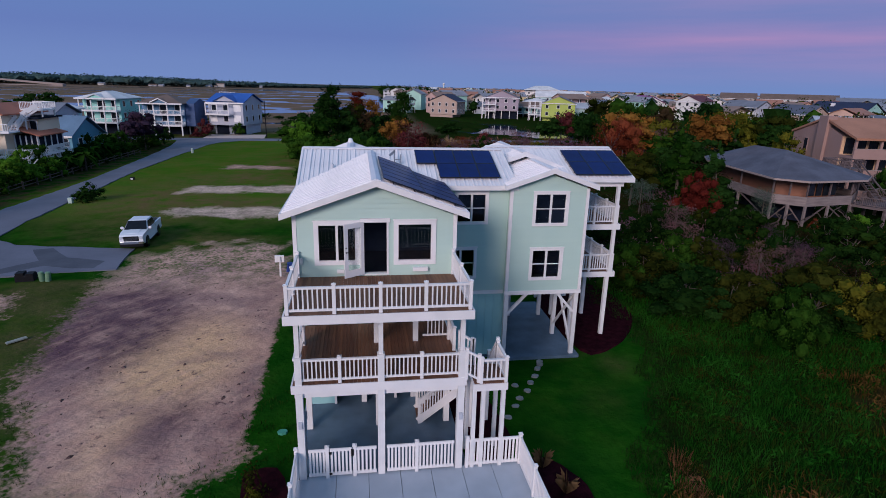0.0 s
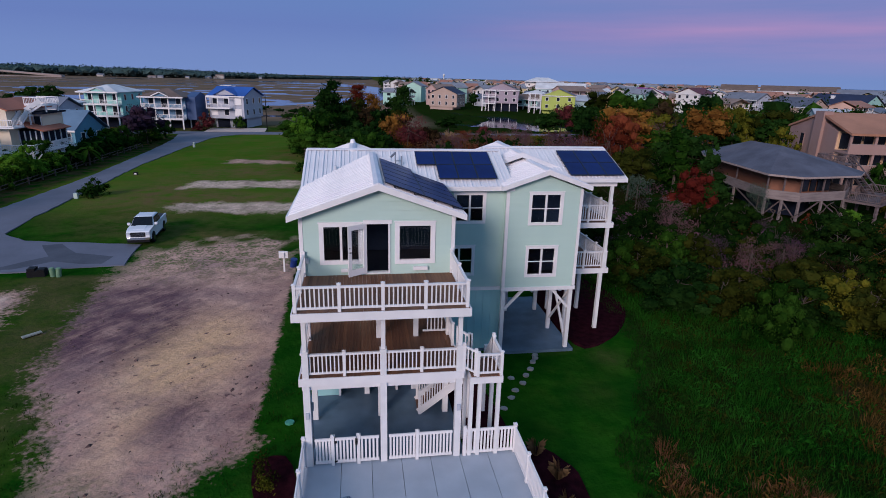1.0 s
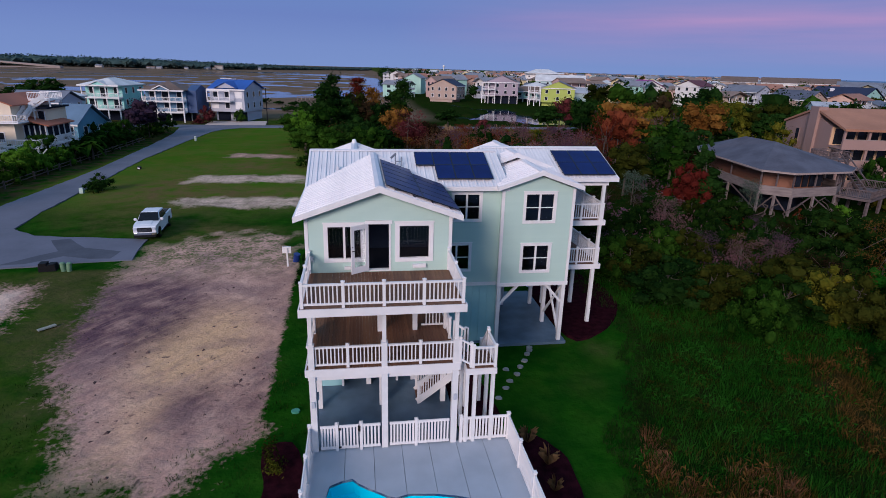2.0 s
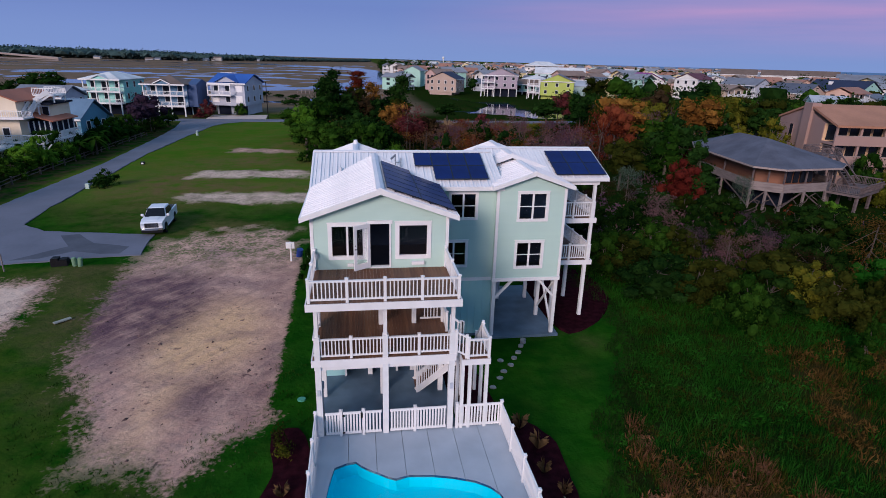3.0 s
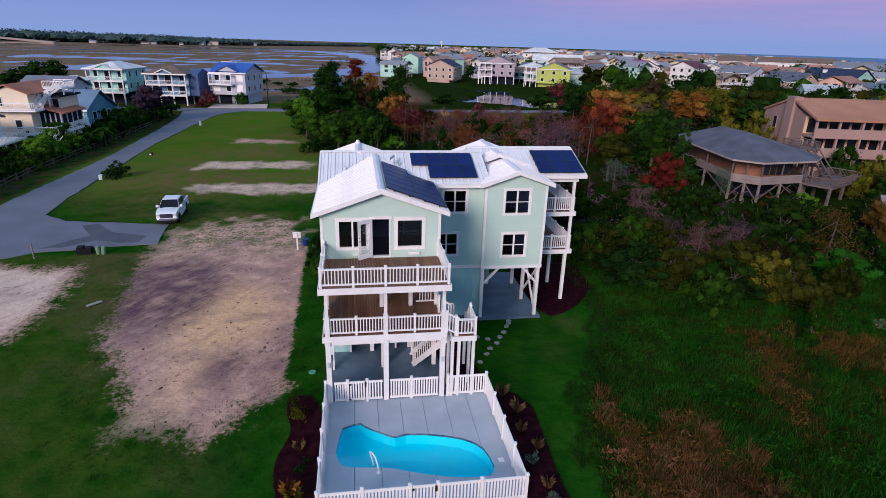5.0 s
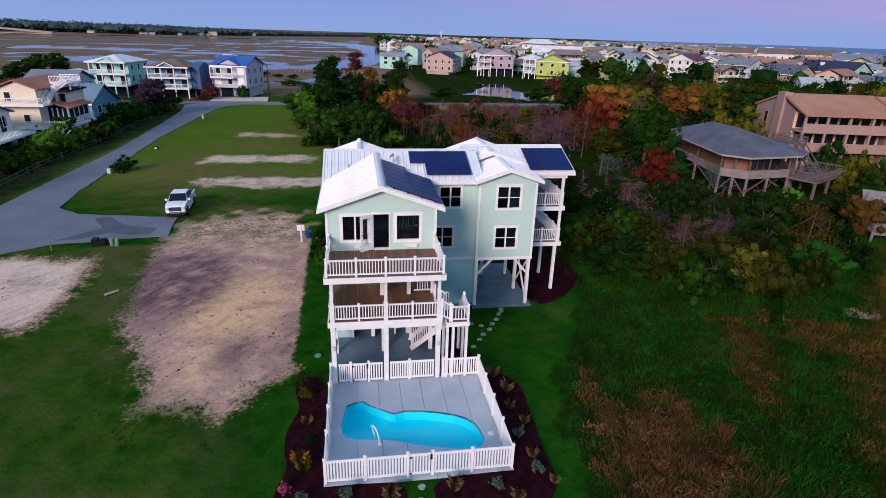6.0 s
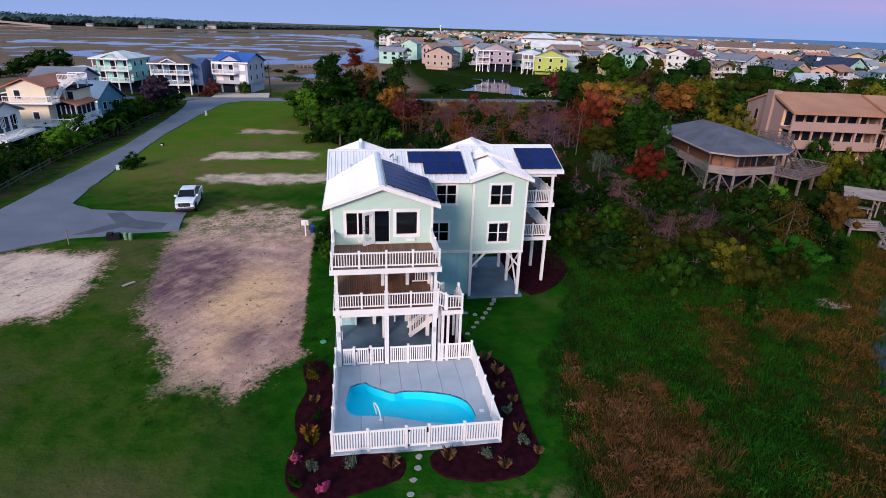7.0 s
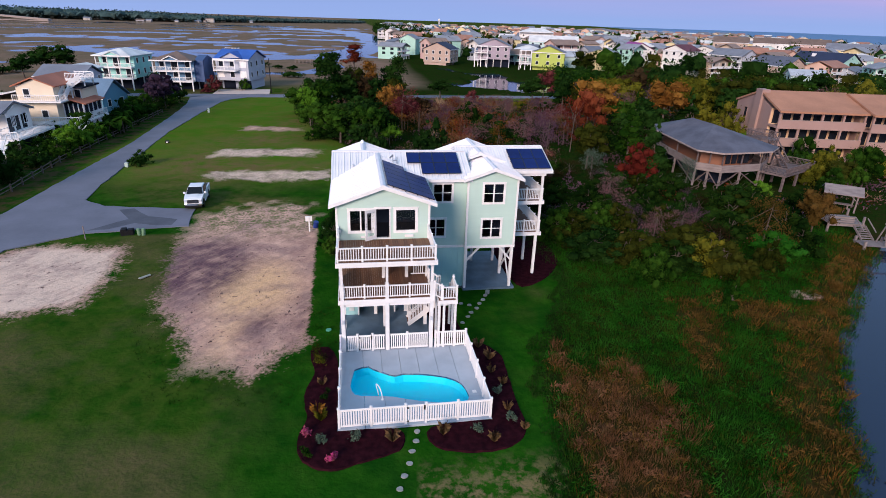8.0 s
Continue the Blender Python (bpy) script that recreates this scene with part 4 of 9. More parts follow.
bm = bmesh.new()
for x in (1.66, 2.38):
    box(bm, x - 0.05, x + 0.05, 22.38, 22.48, 0.005, 3.4)
box(bm, 1.71, 2.33, 22.39, 22.46, 0.52, 0.62)
part_each("corner_trim", bm, WHITE, house)
bm = bmesh.new()
beam(bm, (-1.72, 17.72, 0.6), (-1.72, 17.72, 2.4), 0.05)
box(bm, -1.83, -1.66, 17.69, 17.8, 2.2, 2.5)
part("conduit", bm, mat("conduit_grey", (0.25, 0.27, 0.3), rough=0.5), house)
for x in (PX[0], PX[2]):
    bm = bmesh.new()
    box(bm, x - 0.06, x + 0.06, LDY - 0.05, LDY + 0.005, 2.05, 2.3)
    part("post_light", bm, mat("light_box_grey", (0.5, 0.53, 0.6), rough=0.5), house)

# carport under the bay: braces and posts
for x, y in ((B0 + 0.1, BY + 0.12), (B1 - 0.12, BY + 0.12), (10.85, 28.2), (10.9, 30.9), (9.0, 30.9), (7.6, 30.9)):
    post(x, y, 0, 3.42, 0.2)
bm = bmesh.new()
beam(bm, (B0 + 0.2, BY + 0.12, 2.35), (B0 + 1.15, BY + 0.12, 3.40), 0.13)
beam(bm, (B1 - 0.22, BY + 0.12, 2.35), (B1 - 1.15, BY + 0.12, 3.40), 0.13)
beam(bm, (B1 - 0.12, BY + 0.25, 0.35), (10.86, 28.1, 3.3), 0.1)
beam(bm, (10.86, 28.1, 0.7), (B1 - 0.12, BY + 0.22, 3.3), 0.1)
part_each("brace", bm, POST, house)

# seaward balconies beyond the bay
for z in (3.70, F2 - 0.04):
    d = deck(B1 + 0.01, 14.1, 27.95, 34.2, z, "balcony with white railing", 0.30)
    baluster_run(house, (B1 + 0.15, 28.08), (13.95, 28.08), z, 0.98, post_step=1.5, posts=(False, False))
    baluster_run(house, (13.95, 28.08), (13.95, 34.1), z, 0.98, post_step=1.55, posts=(False, True))
for x, y in ((13.68, 28.05), (11.75, 28.05), (13.7, 31.0), (13.7, 34.0), (11.75, 31), (11.75, 34.0)):
    post(x, y, -0.1, 3.40, 0.2)
for y in (28.08, 34.1):
    for z0, z1 in ((3.68, F2 - 0.35), (F2 - 0.06, 8.6)):
        post(13.82, y, z0, z1, 0.17, 1.0)
post(11.35, 28.1, 3.68, 8.6, 0.16)
bm = bmesh.new()
box(bm, B1, 14.05, 27.98, 28.22, 8.42, 8.70)
box(bm, 13.75, 13.95, 28.2, 34.2, 8.42, 8.70)
part("porch_beam", bm, WHITE, house)
bm = bmesh.new()
box(bm, B1, 14.1, 28.0, 34.2, 8.72, 8.76)
box(bm, A0 + 0.2, A1 - 0.2, AY + 0.2, 26, 8.72, 8.76)
part("soffit", bm, WHITE, house)

# ---- side stair: a short flight down to a landing, then one flight back under the deck ----
LZ = 3.42
bm = bmesh.new()
box(bm, 4.02, 5.26, 17.35, 18.75, LZ - 0.28, LZ - 0.02)
landing = part("landing", bm, WHITE, house, "stair landing on tall posts")
me = box_mesh("deck_board", 0.003, 0.137, 0, 1.32, 0, 0.03, DECKW)
for i in range(8):
    piece("deck_board", me, landing, pose(4.07 + 0.142 * i, 17.39, LZ - 0.018))
for x, y in ((4.1, 17.48), (4.42, 17.48), (5.14, 17.48), (5.18, 18.66), (4.1, 18.66), (5.3, 20.4), (4.55, 20.0)):
    post(x, y, -0.1, LZ - 0.28, 0.14)
baluster_run(house, (4.3, 17.42), (5.18, 17.42), LZ, 0.90)
baluster_run(house, (5.18, 17.42), (5.18, 18.7), LZ, 0.90, posts=(False, True))


def sloped_rail(a, b, h, label=""):
    """A railing that follows a stair from a to b (foot points)."""
    a, b = Vector(a), Vector(b)
    bm = bmesh.new()
    up = Vector((0, 0, 1))
    beam(bm, a + up * h, b + up * h, 0.09, 0.07)
    r = part("stair_railing", bm, WHITE, house, label)
    bm = bmesh.new()
    beam(bm, a + up * 0.14, b + up * 0.14, 0.06, 0.07)
    part("bottom_rail", bm, WHITE, r)
    me = box_mesh("baluster", -0.0225, 0.0225, -0.0175, 0.0175, 0.14, h, WHITE)
    k = max(2, int((b - a).length / 0.14))
    for i in range(1, k):
        piece("baluster", me, r, Matrix.Translation(a.lerp(b, i / k)))
    for p in (a, b):
        piece("post", box_mesh("post", -0.055, 0.055, -0.055, 0.055, -0.1, h + 0.12, WHITE), r, Matrix.Translation(p))


sloped_rail((3.78, 17.5, F1), (4.22, 17.46, LZ), 0.98)
sloped_rail((3.78, 18.9, F1), (4.22, 18.75, LZ), 0.98)
MID = 1.62


def stair_flight(top, foot, wide, label):
    """Two stringers and loose treads from the top edge to the foot; wide: the sideways vector between the stringers."""
    top, foot, wide = Vector(top), Vector(foot), Vector(wide)
    bm = bmesh.new()
    beam(bm, top - Vector((0, 0, 0.12)), foot + Vector((0, 0, 0.06)), 0.06, 0.30)
    fl = part("stair", bm, WHITE, house, label)
    bm = bmesh.new()
    beam(bm, top + wide - Vector((0, 0, 0.12)), foot + wide + Vector((0, 0, 0.06)), 0.06, 0.30)
    part("stringer", bm, WHITE, fl)
    k = 9
    for i in range(k):
        c = top.lerp(foot, (i + 0.5) / k) + wide / 2
        hx, hy = (0.13, abs(wide.y) / 2 - 0.04) if abs(wide.y) > abs(wide.x) else (abs(wide.x) / 2 - 0.04, 0.13)
        bm = bmesh.new()
        box(bm, c.x - hx, c.x + hx, c.y - hy, c.y + hy, c.z - 0.03, c.z + 0.01)
        part("tread", bm, DECKW, fl)


stair_flight((4.30, 18.72, LZ), (4.30, 20.4, MID), (0.85, 0, 0), "upper stair flight from the landing")
stair_flight((4.30, 20.4, MID), (2.45, 20.4, 0.02), (0, 0.95, 0), "lower stair flight under the deck")
bm = bmesh.new()
box(bm, 4.26, 5.3, 20.38, 21.4, MID - 0.22, MID)
part("landing", bm, WHITE, house)
sloped_rail((5.18, 18.75, LZ), (5.18, 20.35, MID), 0.95)
sloped_rail((4.28, 18.75, LZ), (4.28, 20.35, MID), 0.95)
sloped_rail((4.25, 20.38, MID), (2.5, 20.38, 0.08), 0.95)
sloped_rail((4.25, 21.36, MID), (2.5, 21.36, 0.08), 0.95)

# slab under the house and carport; the shade there is in its dark colour
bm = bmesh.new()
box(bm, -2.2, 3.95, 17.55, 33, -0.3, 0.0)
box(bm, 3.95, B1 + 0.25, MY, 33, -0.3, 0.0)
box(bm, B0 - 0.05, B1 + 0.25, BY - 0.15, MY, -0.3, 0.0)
solid("slab", bm, SLAB, "concrete parking slab under the raised house, coloured dark for the shade there", "floor", "structure")
# underside in grey rather than soffit white; the shade is in its colour
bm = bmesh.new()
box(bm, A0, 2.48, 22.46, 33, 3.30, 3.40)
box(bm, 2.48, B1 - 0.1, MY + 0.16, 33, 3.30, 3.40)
part("underside", bm, mat("soffit_shade_grey", (0.35, 0.37, 0.38), rough=0.8), house)
bm = bmesh.new()
box(bm, -0.9, 2.5, 29.6, 29.7, 0.0, 3.3)
box(bm, 2.5, 7.3, 32.6, 32.7, 0.0, 3.3)
part("store_wall", bm, BATTEN, house)

# ---- pool terrace ----
PX0, PX1, PY0, PY1 = -2.15, 5.98, 10.22, 17.55
TOP = [(-1.5, 13.9), (-1.42, 14.6), (-1.33, 15.1), (-1.25, 15.5), (-0.8, 15.72), (-0.42, 15.78), (-0.2, 15.52), (0.1, 15.28), (0.45, 15.05), (0.8, 14.8), (1.1, 14.66), (1.6, 14.8), (2.5, 14.7),
       (3.3, 14.5), (4.1, 14.2), (4.6, 13.85), (4.9, 13.45), (5.05, 12.95), (5.12, 12.3)]
BOT = [(-1.5, 13.9), (-1.42, 13.45), (-1.25, 13.1), (-0.9, 12.93), (-0.4, 12.86), (0.3, 12.78), (0.9, 12.65), (1.8, 12.3), (2.5, 12.08), (3.1, 11.92), (3.7, 11.8), (4.3, 11.74), (4.8, 11.78), (5.02, 11.95), (5.12, 12.3)]


def along(pts, x):
    for (ax, ay), (bx, by) in zip(pts, pts[1:]):
        if ax <= x <= bx:
            return ay + (by - ay) * (x - ax) / (bx - ax)
    return pts[-1][1]


terrace = thing("pool_terrace", "pale grey concrete pool terrace with sawn joints", "terrace", kind="structure")
cuts = [PX0, -0.72, 0.40, 1.52, 2.62, 3.74, 4.84, PX1]
for a, b in zip(cuts, cuts[1:]):
    a2, b2 = a + 0.008, b - 0.008
    inner = sorted({max(a2, -1.5), min(b2, 5.12), *[x for x, _ in TOP + BOT if a2 < x < b2]})
    if a2 < -1.5:
        inner = [-1.5] + [x for x in inner if x > -1.5]
    if b2 > 5.12:
        inner = [x for x in inner if x < 5.12] + [5.12]
    for upper in (True, False):
        line = TOP if upper else BOT
        pts = [(x, along(line, x)) for x in inner]
        if a2 < -1.5:
            pts = [(a2, 13.9 + (0.004 if upper else -0.004)), (-1.5, 13.9 + (0.004 if upper else -0.004))] + pts[1:]
        if b2 > 5.12:
            pts = pts[:-1] + [(5.12, 12.3 + (0.004 if upper else -0.004)), (b2, 12.3 + (0.004 if upper else -0.004))]
        edge = PY1 - 0.006 if upper else PY0
        bm = bmesh.new()
        prism(bm, pts + [(b2, edge), (a2, edge)], "z", -0.32, -0.004)
        bmesh.ops.triangulate(bm, faces=bm.faces)
        part("concrete_panel", bm, CONC, terrace)

AQUA = mat("aqua_pool_shell", (0.05, 0.80, 0.95), (0.04, 0.77, 0.93), rough=0.5, scale=0.5, fine=3)
TILE = mat("blue_waterline_tile", (0.02, 0.09, 0.24), (0.015, 0.06, 0.18), rough=0.2, scale=6, fine=30)
outline = TOP + BOT[-2:0:-1]
cx, cy = 1.8, 13.5
pool = thing("pool", "freeform swimming pool with bright turquoise water and dark blue waterline tile", "swimming pool", kind="structure")
bm = bmesh.new()
ring = [bm.verts.new((x, y, -0.12)) for x, y in outline]
low = [bm.verts.new((cx + (x - cx) * 0.97, cy + (y - cy) * 0.95, -0.55)) for x, y in outline]
for i in range(len(ring)):
    j = (i + 1) % len(ring)
    bm.faces.new((ring[i], ring[j], low[j], low[i]))
bm.faces.new(low)
bmesh.ops.triangulate(bm, faces=[f for f in bm.faces if len(f.verts) > 4])
part("basin", bm, AQUA, pool)
bm = bmesh.new()
hi = [bm.verts.new((x, y, -0.012)) for x, y in outline]
lo = [bm.verts.new((x, y, -0.12)) for x, y in outline]
for i in range(len(hi)):
    j = (i + 1) % len(hi)
    bm.faces.new((hi[i], hi[j], lo[j], lo[i]))
part("waterline_tile", bm, TILE, pool)
PW = bpy.data.materials.new("clear_pool_water")
PW.use_nodes = True
n, l = PW.node_tree.nodes, PW.node_tree.links
n.remove(n["Principled BSDF"])
tr, gl, mx, fr = n.new("ShaderNodeBsdfTransparent"), n.new("ShaderNodeBsdfGlossy"), n.new("ShaderNodeMixShader"), n.new("ShaderNodeFresnel")
tr.inputs[0].default_value = (0.55, 0.96, 1.0, 1)
gl.inputs["Roughness"].default_value = 0.03
fr.inputs[0].default_value = 1.33
nz, bp = n.new("ShaderNodeTexNoise"), n.new("ShaderNodeBump")
nz.inputs["Scale"].default_value = 2.5
bp.inputs["Strength"].default_value, bp.inputs["Distance"].default_value = 0.2, 0.02
l.new(nz.outputs[0], bp.inputs["Height"]), l.new(bp.outputs[0], gl.inputs["Normal"])
l.new(fr.outputs[0], mx.inputs[0]), l.new(tr.outputs[0], mx.inputs[1]), l.new(gl.outputs[0], mx.inputs[2])
l.new(mx.outputs[0], n["Material Output"].inputs[0])
wv = [(cx + (x - cx) * 0.999, cy + (y - cy) * 0.999, -0.10) for x, y in outline]
ws = new("pool_water", quads_mesh("pool_water", wv, [list(range(len(wv)))[::-1]], PW))
ws.parent = pool
ws.visible_shadow = False


def tube(name, pts, r, material, parent, label="", closed=False):
    cu = bpy.data.curves.new(name, "CURVE")
    cu.dimensions, cu.bevel_depth, cu.bevel_resolution, cu.use_fill_caps = "3D", r, 3, True
    sp = cu.splines.new("POLY")
    sp.points.add(len(pts) - 1)
    for q, p in zip(sp.points, pts):
        q.co = (*p, 1)
    sp.use_cyclic_u = closed
    tmp = bpy.data.objects.new("tmp", cu)
    me = bpy.data.meshes.new_from_object(tmp)
    me.name = name
    bpy.data.objects.remove(tmp)
    me.materials.clear()
    me.materials.append(material)
    ob = new(name, me)
    ob.parent = parent
    return tagged(ob, label)


ladder = thing("pool_handrail", "bent white steel handrail at the pool steps", "handrail")
HX, HY = 0.27, 12.49
arc = [(HX, HY, -0.01), (HX - 0.04, HY + 0.04, 0.35), (HX - 0.12, HY + 0.10, 0.66), (HX - 0.22, HY + 0.20, 0.80), (HX - 0.30, HY + 0.32, 0.82), (HX - 0.33, HY + 0.42, 0.72), (HX - 0.30, HY + 0.50, 0.45), (HX - 0.22, HY + 0.58, 0.1), (HX - 0.18, HY + 0.62, -0.4)]
tube("rail_tube", arc, 0.03, WHITE, ladder)
bm = bmesh.new()
bmesh.ops.create_cone(bm, cap_ends=True, segments=14, radius1=0.09, radius2=0.07, depth=0.03, matrix=pose(HX, HY, 0.012))
part("flange", bm, WHITE, ladder)
bm = bmesh.new()
box(bm, 5.38, 5.62, 12.5, 12.74, -0.004, 0.012)
solid("skimmer_lid", bm, WHITE, "square white skimmer lid set in the concrete", "lid")

# ---- white picket fence round the terrace ----
fence = thing("pool_fence", "white vinyl picket fence with two gates round the pool terrace", "fence")
FH = 1.18
pk = box_mesh("picket", -0.036, 0.036, -0.012, 0.012, 0.07, FH - 0.02, WHITE)
bm = bmesh.new()
box(bm, -0.06, 0.06, -0.06, 0.06, 0, FH + 0.05)
box(bm, -0.08, 0.08, -0.08, 0.08, FH + 0.052, FH + 0.075)
v = [bm.verts.new((sx * 0.055, sy * 0.055, FH + 0.077)) for sx, sy in ((-1, -1), (1, -1), (1, 1), (-1, 1))]
tip = bm.verts.new((0, 0, FH + 0.125))
for i in range(4):
    bm.faces.new((v[i], v[(i + 1) % 4], tip))
fp = mesh_of("fence_post", bm, WHITE)


def fence_bay(a, b, ends=(True, True), gate=False, step=0.128):
    a, b = Vector((*a, 0)), Vector((*b, 0))
    d = b - a
    ang = math.degrees(math.atan2(d.y, d.x))
    g = 0.03 if gate else 0.0
    bm = bmesh.new()
    box(bm, 0.06 + g, d.length - 0.06 - g, -0.03, 0.03, FH - 0.13, FH - 0.03)
    r = part("gate" if gate else "fence_rail", bm, WHITE, fence)
    r.matrix_basis = pose(a.x, a.y, 0, 0, 0, ang)
    bm = bmesh.new()
    box(bm, 0.06 + g, d.length - 0.06 - g, -0.03, 0.03, 0.09, 0.19)
    part("bottom_rail", bm, WHITE, r)
    k = max(2, round((d.length - 0.12 - 2 * g) / step))
    for j in range(k):
        x = 0.06 + g + (d.length - 0.12 - 2 * g) * (j + 0.5) / k
        piece("picket", pk, r, pose(x, 0, 0))
    for p, e in ((a, ends[0]), (b, ends[1])):
        if e:
            piece("fence_post", fp, fence, Matrix.Translation(p))
    if gate:
        bm = bmesh.new()
        box(bm, 0.03, 0.16, -0.045, -0.031, 0.95, 1.05)
        box(bm, 0.03, 0.16, -0.045, -0.031, 0.12, 0.2)
        box(bm, d.length - 0.12, d.length - 0.02, -0.06, -0.031, 0.85, 1.12)
        part_each("latch", bm, BLACKP, r, "black gate hardware")


FX0, FX1, FY0, FY1 = -2.06, 5.89, 10.37, 17.46
xs = [FX0, -0.42, 1.36, 2.42, 4.12, FX1]
for i, (a, b) in enumerate(zip(xs, xs[1:])):
    fence_bay((a, FY0), (b, FY0), (i == 0, True), gate=(i == 2))
ys = [FY0 + 1.78 * i for i in range(5)]
ys[-1] = FY1
for x in (FX0, FX1):
    for i, (a, b) in enumerate(zip(ys, ys[1:])):
        fence_bay((x, a), (x, b), (False, True))
for a, b, g in ((-1.72, -1.02, False), (-1.02, -0.08, True), (-0.08, 0.74, False), (0.98, 2.1, False), (2.1, 3.5, False), (3.92, FX1, False)):
    fence_bay((a, FY1), (b, FY1), (a in (-1.02, 2.1, 3.92), a == -1.02), gate=g)
fence_bay((FX0, FY1), (-1.98, FY1), (False, False))


# ---- mulch beds with plants, stepping stones ----
def smooth_outline(pts, times=2):
    for _ in range(times):
        pts = [q for (ax, ay), (bx, by) in zip(pts, pts[1:] + pts[:1]) for q in ((ax * 0.75 + bx * 0.25, ay * 0.75 + by * 0.25), (ax * 0.25 + bx * 0.75, ay * 0.25 + by * 0.75))]
    return pts


def bed(pts, label, seed):
    """A low mound of mulch with a ragged outline, in rings that rise to a crown."""
    rng = random.Random(seed)
    out = smooth_outline(pts)
    mx_, my_ = sum(p[0] for p in out) / len(out), sum(p[1] for p in out) / len(out)
    bm = bmesh.new()
    base = [bm.verts.new((x + rng.uniform(-0.03, 0.03), y + rng.uniform(-0.03, 0.03), -0.22)) for x, y in out]
    rim = [bm.verts.new((v.co.x + (mx_ - v.co.x) * 0.02, v.co.y + (my_ - v.co.y) * 0.02, -0.045 + rng.uniform(-0.015, 0.015))) for v in base]
    for i in range(len(base)):
        j = (i + 1) % len(base)
        bm.faces.new((base[i], base[j], rim[j], rim[i]))
    f = bm.faces.new(rim)
    bmesh.ops.triangulate(bm, faces=[f])
    return solid("mulch_bed", bm, MULCH, label, "flower bed", "structure")


bed([(-2.16, 18.3), (-4.0, 18.5), (-4.0, 17.2), (-3.5, 15.6), (-4.1, 14), (-4.0, 12.5), (-3.7, 11.4), (-4.2, 10.2), (-4.1, 8.7), (-3.2, 7.7), (-2.0, 7.5), (-0.7, 8.0), (0.7, 8.3), (1.25, 8.8), (1.3, 10.2), (-2.16, 10.2)],
    "dark red mulch bed with young shrubs beside the fence", 3)
bed([(2.35, 10.2), (2.35, 8.8), (3.2, 8.2), (4.8, 7.9), (6.4, 8.0), (7.4, 8.7), (7.8, 9.8), (7.7, 11.5), (7.8, 12.5), (7.95, 14.8), (8.1, 16.3), (7.1, 17.9), (6.0, 18.0), (6.0, 10.2)],
    "dark red mulch bed with tufts of grass beside the fence", 4)
bed([(11.45, 25.5), (13.3, 25.9), (15.4, 27.8), (16.9, 30.2), (17.3, 33.1), (16.5, 37), (11.45, 36)], "dark red mulch under the balcony posts", 5)
bed([(3.96, 17.7), (5.9, 17.7), (6.1, 19.3), (5.8, 21.5), (5.0, 25.9), (3.96, 25.9)], "dark mulch under the side stair", 6)
bed([(-2.2, 33), (-3.1, 33.5), (-3.4, 36), (-3.2, 39), (-2.2, 40), (2, 40), (3, 34)], "dark mulch bed at the house corner", 7)


def stepping_stone(x, y, r, seed):
    rng = random.Random(seed)
    bm = bmesh.new()
    k = 9
    pts = [(x + r * math.cos(6.283 * i / k) * rng.uniform(0.8, 1.15) * 1.15, y + r * math.sin(6.283 * i / k) * rng.uniform(0.8, 1.12)) for i in range(k)]
    prism(bm, pts, "z", -0.2, -0.055 + rng.uniform(-0.01, 0.01))
    solid("stepping_stone", bm, STONE, "rounded grey stepping stone set in grass", "stepping stone", group="stepping stones")


for i, (x, y) in enumerate(((1.9, 9.8), (1.78, 9.1), (1.5, 8.4), (1.3, 7.6), (0.98, 6.85), (0.72, 6.1), (0.6, 5.3), (6.3, 20.5), (6.85, 21.3), (7.2, 21.9), (7.75, 22.5), (8.1, 23.2), (8.5, 23.8), (8.85, 24.5), (9.2, 25.2), (6.7, 23.3), (7.3, 23.0), (5.3, 19.3), (4.9, 21.2), (9.1, 24.9))):
    stepping_stone(x, y, 0.145, 50 + i)

# ---- small fixtures on the lots ----
pedestal = thing("meter_pedestal", "white electric meter board on a post beside a blue drum", "electric meter", pose(-5.45, 39.6, -0.13))
bm = bmesh.new()
box(bm, -0.06, 0.06, -0.05, 0.05, 0, 1.58)
part("post", bm, POST, pedestal)
bm = bmesh.new()
box(bm, -0.32, 0.32, -0.16, -0.052, 1.1, 1.6)
box(bm, -0.25, 0.08, -0.26, -0.162, 1.16, 1.52)
part("meter_box", bm, WHITE, pedestal)
bm = bmesh.new()
bmesh.ops.create_cone(bm, cap_ends=True, segments=20, radius1=0.24, radius2=0.24, depth=0.62, matrix=pose(0, 0, 0.31))
bmesh.ops.create_cone(bm, cap_ends=True, segments=20, radius1=0.26, radius2=0.26, depth=0.06, matrix=pose(0, 0, 0.65))
solid("drum", bm, BLUEP, "blue plastic drum leaning on the dirt", "drum", m=pose(-4.95, 40.7, -0.16, 8, 10, 0))
for x, y, s in ((-3.9, 39.0, 1.0), (-3.3, 38.4, 0.8)):
    bm = bmesh.new()
    box(bm, x - 0.25 * s, x + 0.25 * s, y - 0.2 * s, y + 0.2 * s, -0.2, 0.75 * s)
    box(bm, x - 0.28 * s, x + 0.28 * s, y - 0.23 * s, y + 0.23 * s, 0.752 * s, 0.8 * s)
    solid("utility_box", bm, GREENBOX, "green utility box near the house corner", "utility box", group="utility boxes")
for x, y, lean in ((-21.15, 39.75, -3), (-20.75, 39.7, 6)):
    bm = bmesh.new()
    bmesh.ops.create_cone(bm, cap_ends=True, segments=14, radius1=0.17, radius2=0.17, depth=0.7, matrix=pose(0, 0, 0.15))
    bmesh.ops.create_cone(bm, cap_ends=True, segments=14, radius1=0.17, radius2=0.10, depth=0.05, matrix=pose(0, 0, 0.526))
